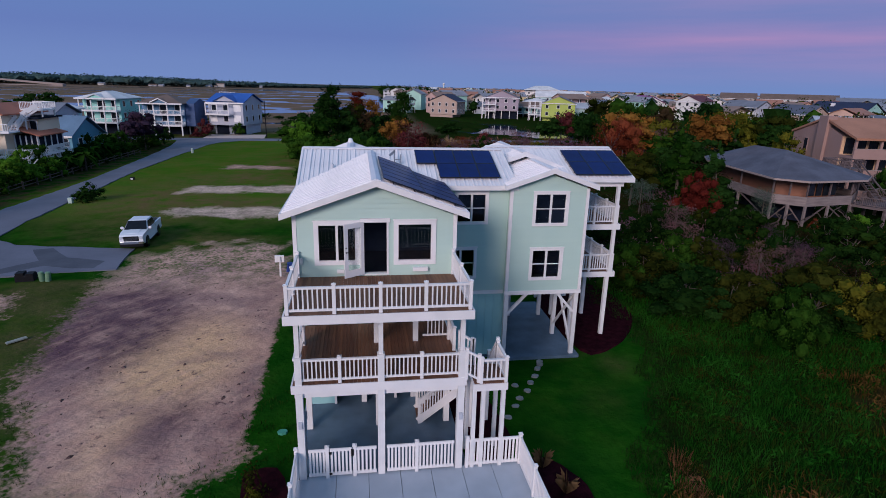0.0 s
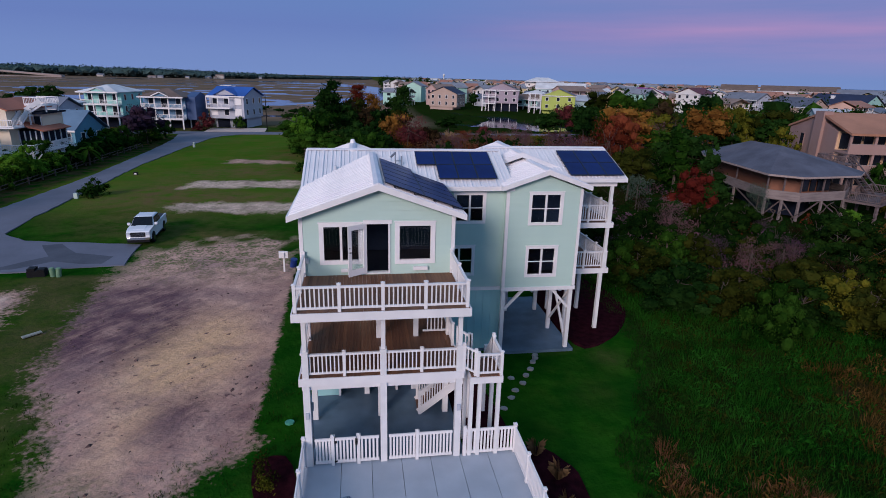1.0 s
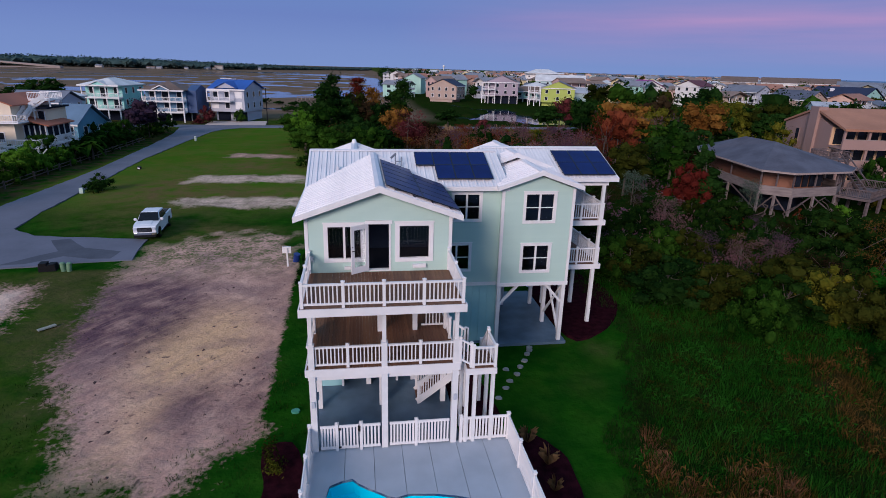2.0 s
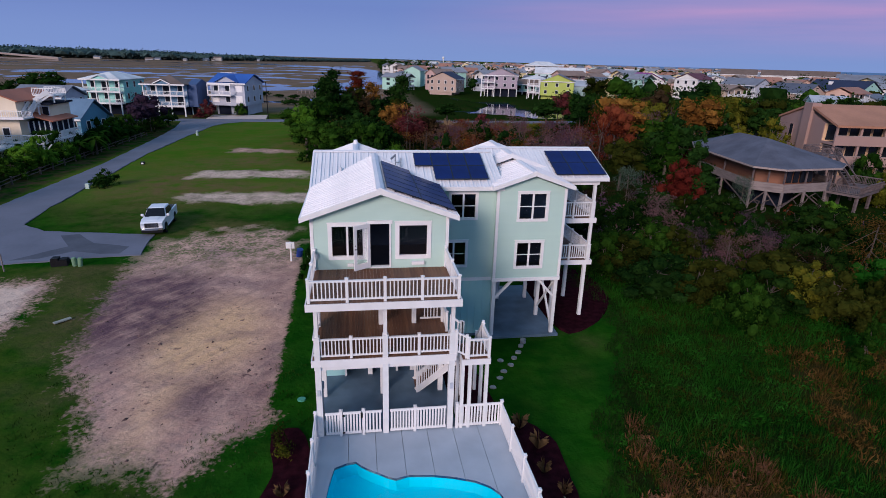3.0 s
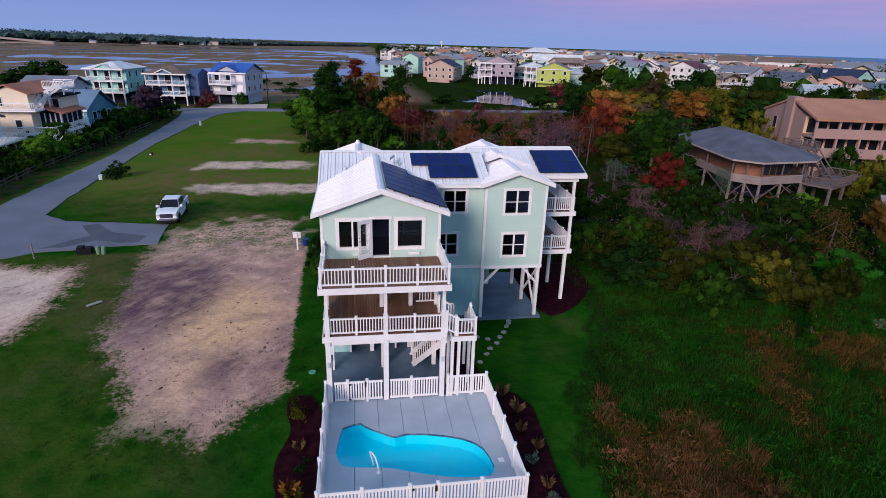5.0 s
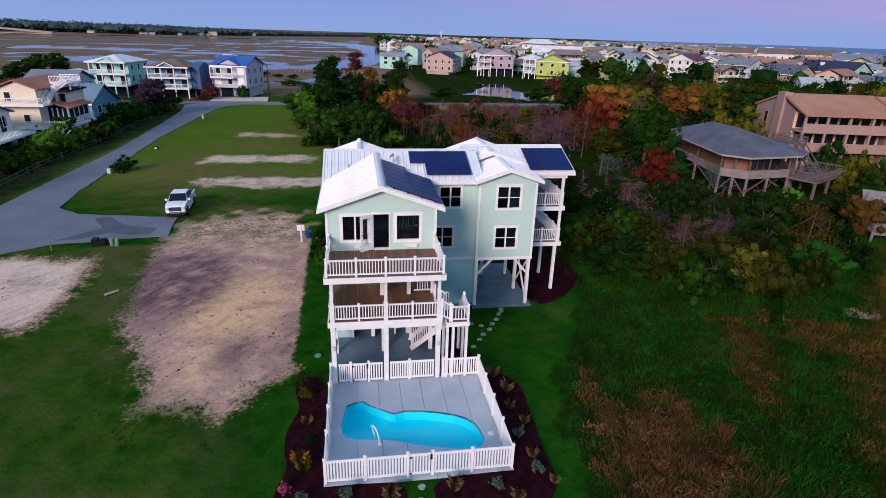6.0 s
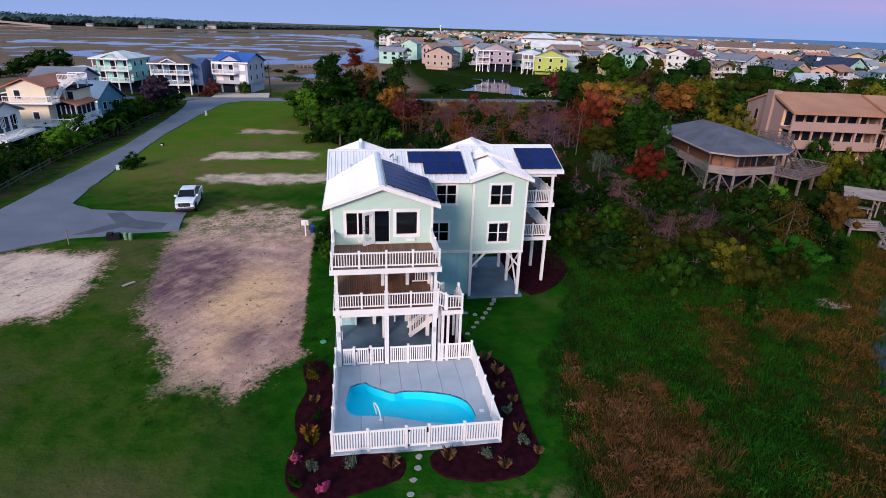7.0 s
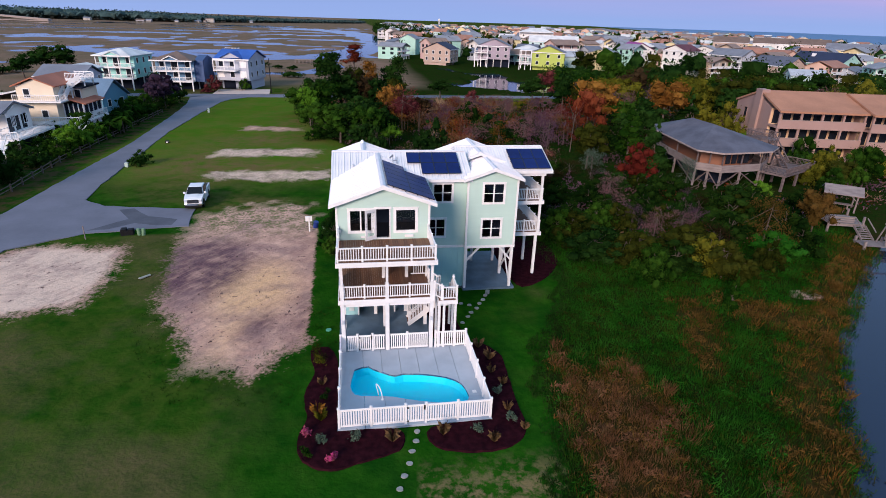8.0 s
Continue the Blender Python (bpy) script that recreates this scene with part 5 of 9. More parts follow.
    solid("utility_box", bm, GREENBOX, "pale green utility riser pipe in the grass by the spur", "utility box", m=pose(x, y, 0, 0, lean, 12), group="utility boxes")
tank = thing("equipment_box", "black equipment box with a lid in the grass", "box", pose(-22.25, 40.0, -0.14, 0, 0, 8) @ Matrix.Diagonal((0.72, 0.72, 0.66, 1)))
bm = bmesh.new()
box(bm, -0.75, 0.75, -0.5, 0.5, 0, 0.7)
part("body", bm, BLACKP, tank)
bm = bmesh.new()
box(bm, -0.7, -0.05, -0.45, 0.45, 0.702, 0.95)
box(bm, 0.1, 0.7, -0.4, 0.4, 0.702, 0.82)
part("cover", bm, BLACKP, tank)
bm = bmesh.new()
bmesh.ops.create_cone(bm, cap_ends=True, segments=10, radius1=0.05, radius2=0.05, depth=1.4, matrix=pose(-25.5, 38.9, 0.5))
solid("marker_post", bm, GREYWOOD, "thin grey survey stake in the grass", "stake")
hyd = thing("hydrant", "white and green fire hydrant by the far road bend", "fire hydrant", pose(-30.9, 112.3, -0.14) @ Matrix.Diagonal((0.75, 0.75, 0.75, 1)))
bm = bmesh.new()
bmesh.ops.create_cone(bm, cap_ends=True, segments=10, radius1=0.3, radius2=0.25, depth=1.0, matrix=pose(0, 0, 0.5))
bmesh.ops.create_uvsphere(bm, u_segments=10, v_segments=6, radius=0.28, matrix=pose(0, 0, 1.0))
box(bm, -0.34, 0.34, -0.1, 0.1, 0.5, 0.68)
part("body", bm, mat("pale_green_paint", (0.55, 0.62, 0.55), rough=0.5), hyd)
crate = thing("drain_box", "small black and white drain box on the verge", "drain box", pose(-30.4, 81.4, -0.14))
bm = bmesh.new()
box(bm, -0.24, 0.24, -0.2, 0.2, 0, 0.4)
part("body", bm, BLACKP, crate)
bm = bmesh.new()
box(bm, -0.15, 0.15, -0.215, -0.202, 0.1, 0.28)
part("label_plate", bm, WHITE, crate)
bm = bmesh.new()
box(bm, -0.2, 0.2, -0.18, 0.18, 0, 0.6)
solid("utility_box", bm, mat("pale_green_box", (0.5, 0.62, 0.56), rough=0.5), "pale utility cabinet beside the roadside bush", "utility box", m=pose(-31.2, 66.0, -0.13), group="utility boxes")
bm = bmesh.new()
beam(bm, (-17.95, 29.75, -0.05), (-17.3, 30.4, -0.03), 0.26, 0.06)
solid("board", bm, mat("pale_board", (0.29, 0.30, 0.26), rough=0.8), "pale board lying in the grass", "board")
bm = bmesh.new()
prism(bm, [(0.2 * math.cos(i * 0.785), 0.16 * math.sin(i * 0.785)) for i in range(8)], "z", -0.2, -0.07)
solid("valve_lid", bm, mat("green_lid", (0.08, 0.32, 0.22), rough=0.5), "round green valve lid in the lawn", "lid", m=pose(-2.95, 20.5, 0))

# ---- parked pickup ----
truck = thing("pickup_truck", "white crew-cab pickup truck parked on the grass", "pickup truck", pose(-18.25, 49.8, -0.12, 0, 0, 5) @ Matrix.Diagonal((0.94, 1, 1.02, 1)))
TW = mat("white_car_paint", (0.75, 0.76, 0.80), (0.70, 0.71, 0.75), rough=0.25, scale=0.6)
TRUCKGLASS = mat("tinted_glass", (0.012, 0.016, 0.022), (0.008, 0.011, 0.016), rough=0.1, spec=0.12)
CHROME = mat("chrome", (0.75, 0.76, 0.78), rough=0.12, metal=1.0)
HEADLIGHT = mat("headlight_glass", (0.55, 0.60, 0.68), rough=0.1)
TAILLIGHT = mat("tail_light_red", (0.35, 0.02, 0.02), rough=0.2)
bm = bmesh.new()
# side outline: nose at -y
prism(bm, [(-2.84, 0.50), (-2.92, 0.72), (-2.90, 1.10), (-2.78, 1.20), (-2.2, 1.29), (-1.35, 1.34), (2.88, 1.36), (2.92, 0.55), (1.3, 0.42), (-1.4, 0.42)], "x", -1.0, 1.0)
for v in bm.verts:
    if v.co.y < -2.7:
        v.co.x *= 0.93
bmesh.ops.bevel(bm, geom=[e for e in bm.edges if e.calc_face_angle(0) > 0.3], offset=0.07, segments=3, affect="EDGES")
body = part("body", bm, TW, truck)
bm = bmesh.new()
v0 = [(-0.96, -1.48, 1.28), (0.96, -1.48, 1.28), (0.96, 1.12, 1.28), (-0.96, 1.12, 1.28)]
v1 = [(-0.76, -0.62, 1.93), (0.76, -0.62, 1.93), (0.76, 0.94, 1.93), (-0.76, 0.94, 1.93)]
a = [bm.verts.new(p) for p in v0]
b = [bm.verts.new(p) for p in v1]
bm.faces.new(a), bm.faces.new(b)
for i in range(4):
    bm.faces.new((a[i], a[(i + 1) % 4], b[(i + 1) % 4], b[i]))
bmesh.ops.recalc_face_normals(bm, faces=bm.faces)
bmesh.ops.bevel(bm, geom=bm.edges[:], offset=0.05, segments=2, affect="EDGES")
cab = part("cab", bm, TW, truck)
bm = bmesh.new()
prism(bm, [(-2.5, 1.245), (-1.5, 1.335), (-1.5, 1.375), (-2.4, 1.29)], "x", -0.46, 0.46)
bmesh.ops.bevel(bm, geom=bm.edges[:], offset=0.015, segments=2, affect="EDGES")
part("hood_bulge", bm, TW, truck)


def glass_quad(name, pts, push):
    bm = bmesh.new()
    q = [Vector(p) for p in pts]
    nrm = (q[1] - q[0]).cross(q[2] - q[0]).normalized() * push
    top = [bm.verts.new(p + nrm) for p in q]
    bot = [bm.verts.new(p - nrm * 0.3) for p in q]
    bm.faces.new(top), bm.faces.new(bot[::-1])
    for i in range(4):
        bm.faces.new((top[i], bot[i], bot[(i + 1) % 4], top[(i + 1) % 4]))
    part(name, bm, TRUCKGLASS, truck)


glass_quad("windshield", [(-0.90, -1.46, 1.30), (0.90, -1.46, 1.30), (0.73, -0.68, 1.885), (-0.73, -0.68, 1.885)], 0.03)
glass_quad("rear_window", [(0.80, 1.10, 1.40), (-0.80, 1.10, 1.40), (-0.70, 0.97, 1.84), (0.70, 0.97, 1.84)], 0.03)
for s in (-1, 1):
    for y0, y1, k0, k1 in ((-1.28, -0.20, -0.62, -0.20), (-0.10, 0.93, -0.10, 0.80)):
        pts = [(s * 0.945, y0, 1.36), (s * 0.945, y1, 1.36), (s * 0.79, k1, 1.86), (s * 0.79, k0, 1.86)]
        glass_quad("side_window", pts if s > 0 else pts[::-1], 0.025)
    bm = bmesh.new()
    box(bm, min(s * 0.98, s * 1.26), max(s * 0.98, s * 1.26), -1.30, -1.18, 1.33, 1.55)
    bmesh.ops.bevel(bm, geom=bm.edges[:], offset=0.04, segments=2, affect="EDGES")
    part("mirror", bm, TW, truck)
    bm = bmesh.new()
    box(bm, min(s * 0.62, s * 0.93), max(s * 0.62, s * 0.93), -2.95, -2.82, 0.90, 1.12)
    bmesh.ops.bevel(bm, geom=bm.edges[:], offset=0.03, segments=2, affect="EDGES")
    part("headlight", bm, HEADLIGHT, truck)
    bm = bmesh.new()
    box(bm, min(s * 0.9, s * 1.005), max(s * 0.9, s * 1.005), 2.86, 2.945, 0.85, 1.22)
    part("tail_light", bm, TAILLIGHT, truck)
    bm = bmesh.new()
    box(bm, min(s * 0.95, s * 1.07), max(s * 0.95, s * 1.07), -1.25, 1.15, 0.36, 0.43)
    part("running_board", bm, BLACKP, truck)
    for y in (-0.15, 0.95):
        bm = bmesh.new()
        box(bm, min(s * 0.995, s * 1.025), max(s * 0.995, s * 1.025), y - 0.24, y - 0.06, 1.12, 1.16)
        part("door_handle", bm, CHROME, truck)
    for y in (-1.85, 1.75):
        bm = bmesh.new()
        arch = [(y + 0.50 * math.cos(k * math.pi / 10), 0.45 + 0.50 * math.sin(k * math.pi / 10)) for k in range(11)]
        prism(bm, arch, "x", min(s * 0.97, s * 1.006), max(s * 0.97, s * 1.006))
        part("wheel_arch", bm, BLACKP, truck)
bm = bmesh.new()
box(bm, -0.60, 0.60, -2.955, -2.85, 0.74, 1.12)
bmesh.ops.bevel(bm, geom=bm.edges[:], offset=0.03, segments=2, affect="EDGES")
part("grille", bm, BLACKP, truck, "dark grille with chrome bars")
for z in (0.84, 0.93, 1.02):
    bm = bmesh.new()
    box(bm, -0.54, 0.54, -2.968, -2.95, z - 0.012, z + 0.012)
    part("grille_bar", bm, CHROME, truck)
bm = bmesh.new()
prism(bm, [(-0.98, -2.80), (-0.90, -2.98), (-0.6, -3.04), (0.6, -3.04), (0.90, -2.98), (0.98, -2.80)], "z", 0.52, 0.70)
bmesh.ops.bevel(bm, geom=bm.edges[:], offset=0.025, segments=2, affect="EDGES")
part("bumper", bm, CHROME, truck)
bm = bmesh.new()
box(bm, -0.9, 0.9, -2.97, -2.8, 0.3, 0.515)
part("lower_bumper", bm, BLACKP, truck)
bm = bmesh.new()
box(bm, -0.97, 0.97, 2.93, 3.03, 0.5, 0.68)
part("bumper", bm, CHROME, truck)
bm = bmesh.new()
box(bm, -0.86, 0.86, 1.22, 2.8, 1.30, 1.372)
part("bed_cover", bm, mat("dark_bed_liner", (0.03, 0.03, 0.035), rough=0.8), truck, "dark open truck bed")
for x in (-0.88, 0.88):
    for y in (-1.85, 1.75):
        bm = bmesh.new()
        bmesh.ops.create_cone(bm, cap_ends=True, segments=24, radius1=0.40, radius2=0.40, depth=0.3, matrix=pose(0, 0, 0, 0, 90, 0))
        wh = part("wheel", bm, BLACKP, truck)
        wh.matrix_basis = pose(x, y, 0.4)
        bm = bmesh.new()
        bmesh.ops.create_cone(bm, cap_ends=True, segments=16, radius1=0.25, radius2=0.25, depth=0.32, matrix=pose(0, 0, 0, 0, 90, 0))
        part("rim", bm, CHROME, wh)

# ---- neighbouring houses ----
def gable_shell(bm, x0, x1, y0, y1, z0, z1, rise, ridge="x"):
    """Walls up to the eaves with gable ends."""
    box(bm, x0, x1, y0, y1, z0, z1)
    if rise and ridge == "x":
        prism(bm, [(y0, z1), (y1, z1), ((y0 + y1) / 2, z1 + rise)], "x", x0, x1)
    elif rise:
        prism(bm, [(x0, z1), (x1, z1), ((x0 + x1) / 2, z1 + rise)], "y", y0, y1)


def roof_slab(bm, x0, x1, y0, y1, z, rise, ridge="x", over=0.5, t=0.16):
    """Pitched roof with thickness; ridge 'x', 'y' or 'hip'."""
    x0, x1, y0, y1 = x0 - over, x1 + over, y0 - over, y1 + over
    if ridge == "hip":
        k = min(x1 - x0, y1 - y0) / 2
        a = [bm.verts.new((x, y, z)) for x, y in ((x0, y0), (x1, y0), (x1, y1), (x0, y1))]
        if x1 - x0 >= y1 - y0:
            r = [bm.verts.new((x0 + k, (y0 + y1) / 2, z + rise)), bm.verts.new((x1 - k + 0.01, (y0 + y1) / 2, z + rise))]
            faces = ((a[0], a[1], r[1], r[0]), (a[1], a[2], r[1]), (a[2], a[3], r[0], r[1]), (a[3], a[0], r[0]))
        else:
            r = [bm.verts.new(((x0 + x1) / 2, y0 + k, z + rise)), bm.verts.new(((x0 + x1) / 2, y1 - k + 0.01, z + rise))]
            faces = ((a[0], a[1], r[0]), (a[1], a[2], r[1], r[0]), (a[2], a[3], r[1]), (a[3], a[0], r[0], r[1]))
        for f in faces:
            bm.faces.new(f)
        b = [bm.verts.new((v.co.x, v.co.y, z - t)) for v in a]
        bm.faces.new(b)
        for i in range(4):
            bm.faces.new((a[i], b[i], b[(i + 1) % 4], a[(i + 1) % 4]))
    elif ridge == "x":
        m = (y0 + y1) / 2
        prism(bm, [(y0, z), (m, z + rise), (y1, z), (y1, z - t), (m, z + rise - t), (y0, z - t)], "x", x0, x1)
    else:
        m = (x0 + x1) / 2
        prism(bm, [(x0, z), (m, z + rise), (x1, z), (x1, z - t), (m, z + rise - t), (x0, z - t)], "y", y0, y1)


def far_window(parent, x, y, z, w, h, side, frame_mat=None):
    """A framed window on a wall; side: 'f' front (-y), 'b', 'l', 'r'."""
    ang = {"f": 0, "b": 180, "l": -90, "r": 90}[side]
    bm = bmesh.new()
    for a, b, c, d in cells(-w / 2 - 0.1, w / 2 + 0.1, -0.1, h + 0.1, [(-w / 2, w / 2, 0, h)]):
        box(bm, a, b, -0.07, 0.01, c, d)
    f = part("window", bm, frame_mat or WHITE, parent)
    f.matrix_basis = pose(x, y, z, 0, 0, ang)
    bm = bmesh.new()
    box(bm, -w / 2, w / 2, -0.04, 0.008, 0, h)
    part("pane", bm, PANE, f)


def picket_rail(parent, a, b, z, h=1.0, material=None, step=0.28):
    """A railing on a neighbour's deck: top and bottom rail, posts and pickets in one run."""
    material = material or WHITE
    a, b = Vector((*a, z)), Vector((*b, z))
    d = b - a
    bm = bmesh.new()
    box(bm, 0, d.length, -0.05, 0.05, h - 0.1, h)
    r = part("railing", bm, material, parent)
    r.matrix_basis = Matrix.Translation(a) @ pose(0, 0, 0, 0, 0, math.degrees(math.atan2(d.y, d.x)))
    bm = bmesh.new()
    box(bm, 0, d.length, -0.03, 0.03, 0.08, 0.16)
    k = max(1, int(d.length / step))
    for i in range(k + 1):
        x = d.length * i / k
        w = 0.09 if i % 7 == 0 or i == k else 0.035
        box(bm, x - w / 2, x + w / 2, -0.02, 0.02, 0.0 if w > 0.05 else 0.162, h - 0.101)
    tagged(part("baluster_infill", bm, material, r), "", "", "", "stuff")


def neighbour(label, x, y, yaw, w, d, wall_m, roof_m, levels=2, base=2.8, storey=2.8, ridge="x", rise=2.0, front_balcony=2.0, stilts=True, win=((1.1, 1.3),), bays=3,
              trim=None, garage=False, closed_base=None, over=0.5, category="house", side_win=True):
    """A raised beach house; its front looks along its -y and stands on the given place."""
    h = thing("house", label, category, pose(x, y, -0.13, 0, 0, yaw))
    trim = trim or WHITE
    bal = front_balcony
    z0, z1 = base, base + storey * levels
    bm = bmesh.new()
    gable_shell(bm, -w / 2, w / 2, bal, d, z0, z1, 0 if ridge == "hip" else rise * (w / (w + 2 * over) if ridge == "y" else (d - bal) / (d - bal + 2 * over)) - 0.1, ridge if ridge != "hip" else "x")
    body = part("wall", bm, wall_m, h)
    bm = bmesh.new()
    roof_slab(bm, -w / 2, w / 2, 0.0 if bal else 0, d, z1 + 0.12, rise, ridge, over)
    part("roof", bm, roof_m, h)
    e = over
    for x0, x1, y0, y1 in ((-w / 2 - e, w / 2 + e, -e - 0.06, -e), (-w / 2 - e, w / 2 + e, d + e, d + e + 0.06)):
        bm = bmesh.new()
        box(bm, x0, x1, y0, y1, z1 - 0.16, z1 + 0.14)
        part("fascia", bm, trim, h)
    if stilts:
        for i in range(bays + 1):
            for yy in ((0.12, d / 2, d - 0.15) if bal else (0.15, d / 2, d - 0.15)):
                p = bmesh.new()
                xx = -w / 2 + 0.15 + (w - 0.3) * i / bays
                box(p, xx - 0.13, xx + 0.13, yy - 0.13, yy + 0.13, 0, base)
                part("post", p, trim, h)
    cb = closed_base if closed_base is not None else not stilts
    # with an open base this box is near black, painting the shade between stilts
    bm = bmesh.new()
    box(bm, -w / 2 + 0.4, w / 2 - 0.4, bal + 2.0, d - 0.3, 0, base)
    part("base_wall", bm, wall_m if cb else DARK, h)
    if garage:
        # flat near-black panels painted as the unlit insides of the garages
        for i in range(2):
            bm = bmesh.new()
            box(bm, -w / 2 + 0.9 + i * w / 2, -w / 2 + 0.9 + i * w / 2 + w * 0.36, bal + 1.9, bal + 1.996, 0.02, 2.3)
            part("garage_opening", bm, DARK, h)
    for lv in range(levels):
        z = z0 + storey * lv
        if bal:
            bm = bmesh.new()
            box(bm, -w / 2, w / 2, 0, bal - 0.002, z - 0.25, z)
            part("balcony", bm, trim, h)
            picket_rail(h, (-w / 2 + 0.1, 0.08), (w / 2 - 0.1, 0.08), z, 1.0, trim)
            picket_rail(h, (-w / 2 + 0.08, 0.1), (-w / 2 + 0.08, bal), z, 1.0, trim)
            picket_rail(h, (w / 2 - 0.08, 0.1), (w / 2 - 0.08, bal), z, 1.0, trim)
            for i in range(bays + 1):
                p = bmesh.new()
                xx = -w / 2 + 0.12 + (w - 0.24) * i / bays
                box(p, xx - 0.1, xx + 0.1, 0.02, 0.2, z + 0.002, z + storey - 0.26 if lv < levels - 1 else z1 - 0.05)
                part("column", p, trim, h)
        for i in range(bays):
            xx = -w / 2 + w * (i + 0.5) / bays
            tall = bal and (i + lv) % 2 == 0
            far_window(h, xx, bal, z + (0.1 if tall else 0.9), 1.7 if tall else win[0][0], 2.1 if tall else win[0][1], "f")
        if side_win:
            for s, sx in (("r", w / 2), ("l", -w / 2)):
                for i in range(max(2, int((d - bal) / 3.2))):
                    yy = bal + (d - bal) * (i + 0.5) / max(2, int((d - bal) / 3.2))
                    far_window(h, sx, yy, z + 0.9, 0.9, 1.3, s)
    return h


CREAM = wall_paint("cream_stucco", (0.76, 0.65, 0.50))
BLUEGREY = wall_paint("blue_grey", (0.14, 0.33, 0.46))
TURQ = wall_paint("turquoise", (0.32, 0.66, 0.60))
SLATE = wall_paint("slate_blue", (0.11, 0.23, 0.37))
PALEGREY = wall_paint("pale_grey", (0.44, 0.46, 0.54))
WHITEP = wall_paint("white", (0.72, 0.70, 0.68))
RED_T = roof_paint("terracotta", (0.45, 0.15, 0.085))
BROWN_R = roof_paint("brown", (0.17, 0.115, 0.09))
GREY_R = roof_paint("grey", (0.19, 0.20, 0.24))
BLUE_R = roof_paint("bright_blue", (0.03, 0.11, 0.42))
WHITE_R = roof_paint("white_metal", (0.70, 0.70, 0.70))
TAN_R = roof_paint("tan", (0.42, 0.20, 0.12))

# row beyond the lane's end
tq = neighbour("turquoise three-storey house with white balconies and pale roof", -61.2, 147.5, -7, 8.8, 12.5, TURQ, WHITE_R, 2, 2.95, 2.75, "hip", 1.6, 2.0, win=((1.0, 1.4),))
bm = bmesh.new()
prism(bm, [(-2.2, 8.5), (2.2, 8.5), (0, 9.35)], "y", -0.3, 3)
part("dormer", bm, TURQ, tq)
bm = bmesh.new()
roof_slab(bm, -2.2, 2.2, -0.3, 3.4, 8.52, 1.05, "y", 0.35)
part("dormer_roof", bm, WHITE_R, tq)
bb = neighbour("slate blue house with brown roof and white porches", -47.0, 147.0, -5, 9.8, 10.0, SLATE, BROWN_R, 2, 2.5, 2.55, "hip", 2.0, 2.2)
bm = bmesh.new()
prism(bm, [(-1.7, 7.8), (1.7, 7.8), (0, 8.55)], "y", -0.3, 4)
part("dormer", bm, SLATE, bb)
bm = bmesh.new()
roof_slab(bm, -1.7, 1.7, -0.35, 4.6, 7.82, 0.95, "y", 0.3)
part("dormer_roof", bm, BROWN_R, bb)
for sg in (-1, 1):
    bm = bmesh.new()
    beam(bm, (sg * 2.05, -0.72, 7.83), (0, -0.72, 8.8), 0.08, 0.2)
    part("fascia", bm, WHITE, bb)
bm = bmesh.new()
gable_shell(bm, 4.9, 7.2, 2.5, 11, 2.2, 7.6, 1.2, "x")
part("side_wing", bm, wall_paint("navy", (0.045, 0.085, 0.20)), bb, "dark blue side wing")
br = neighbour("pale grey house with bright blue metal roof and white shutters", -32.9, 151.8, -13, 9.0, 12.0, PALEGREY, BLUE_R, 2, 2.4, 2.75, "x", 2.2, 0.0, stilts=False, garage=True, bays=3)
bm = bmesh.new()
prism(bm, [(-2.6, 8.3), (2.6, 8.3), (0, 9.7)], "y", -0.5, 4)
part("dormer", bm, PALEGREY, br)
bm = bmesh.new()
roof_slab(bm, -2.6, 2.6, -0.55, 5.0, 8.35, 1.5, "y", 0.4)
part("dormer_roof", bm, BLUE_R, br)
bm = bmesh.new()
box(bm, -4.5, 1.6, -1.9, 0, 4.9, 5.15)
box(bm, -4.5, 1.6, -1.9, -1.6, 7.6, 7.85)
for xx in (-4.4, -1.4, 1.5):
    box(bm, xx - 0.1, xx + 0.1, -1.85, -1.65, 5.3, 7.75)
part("balcony", bm, WHITE, br)
picket_rail(br, (-4.4, -1.8), (1.5, -1.8), 5.15)
bm = bmesh.new()
box(bm, -4.6, -1.6, 7.0, 9.6, 9.3, 9.45)
part("roof_deck", bm, WHITE, br)
picket_rail(br, (-4.6, 7.0), (-1.6, 7.0), 9.45)
picket_rail(br, (-1.6, 7.0), (-1.6, 9.6), 9.45)
for xx in (-3.2, 3.0):
    for zz in (2.9,):
        bm = bmesh.new()
        box(bm, xx - 0.9, xx + 0.9, -0.12, -0.075, 3.2, 4.9)
        part("shutter", bm, WHITE, br)
bm = bmesh.new()
box(bm, 2.1, 4.0, -0.12, -0.075, 5.8, 7.4)
part("shutter", bm, WHITE, br)
sheet("driveway", [(-36.5, 142.2), (-22.5, 143.0), (-23.5, 152.6), (-37.0, 151.6)], -0.05, 0.2, DRIVE, "pale concrete driveway before the blue-roofed house", "driveway", 0.04, 9)

# cream house with terracotta roof and wrap-round white decks
ch = thing("house", "cream stucco beach house with terracotta roof and wrap-round white decks", "house", pose(-51.3, 84.0, -0.13))
bm = bmesh.new()
gable_shell(bm, -0.6, 4.66, 0, 10.5, 2.9, 8.2, 1.05, "y")
part("wall", bm, CREAM, ch)
bm = bmesh.new()
roof_slab(bm, -0.6, 4.66, 0, 10.5, 8.3, 1.3, "y", 0.5)
part("roof", bm, RED_T, ch)
bm = bmesh.new()
box(bm, -8.5, -0.6, 0.8, 10, 2.9, 6.0)
part("wall", bm, CREAM, ch)
bm = bmesh.new()
prism(bm, [(-9.2, 5.6), (-0.6, 7.6), (-0.6, 7.4), (-9.2, 5.4)], "y", 0.2, 10.5)
part("roof", bm, WHITE_R, ch)
bm = bmesh.new()
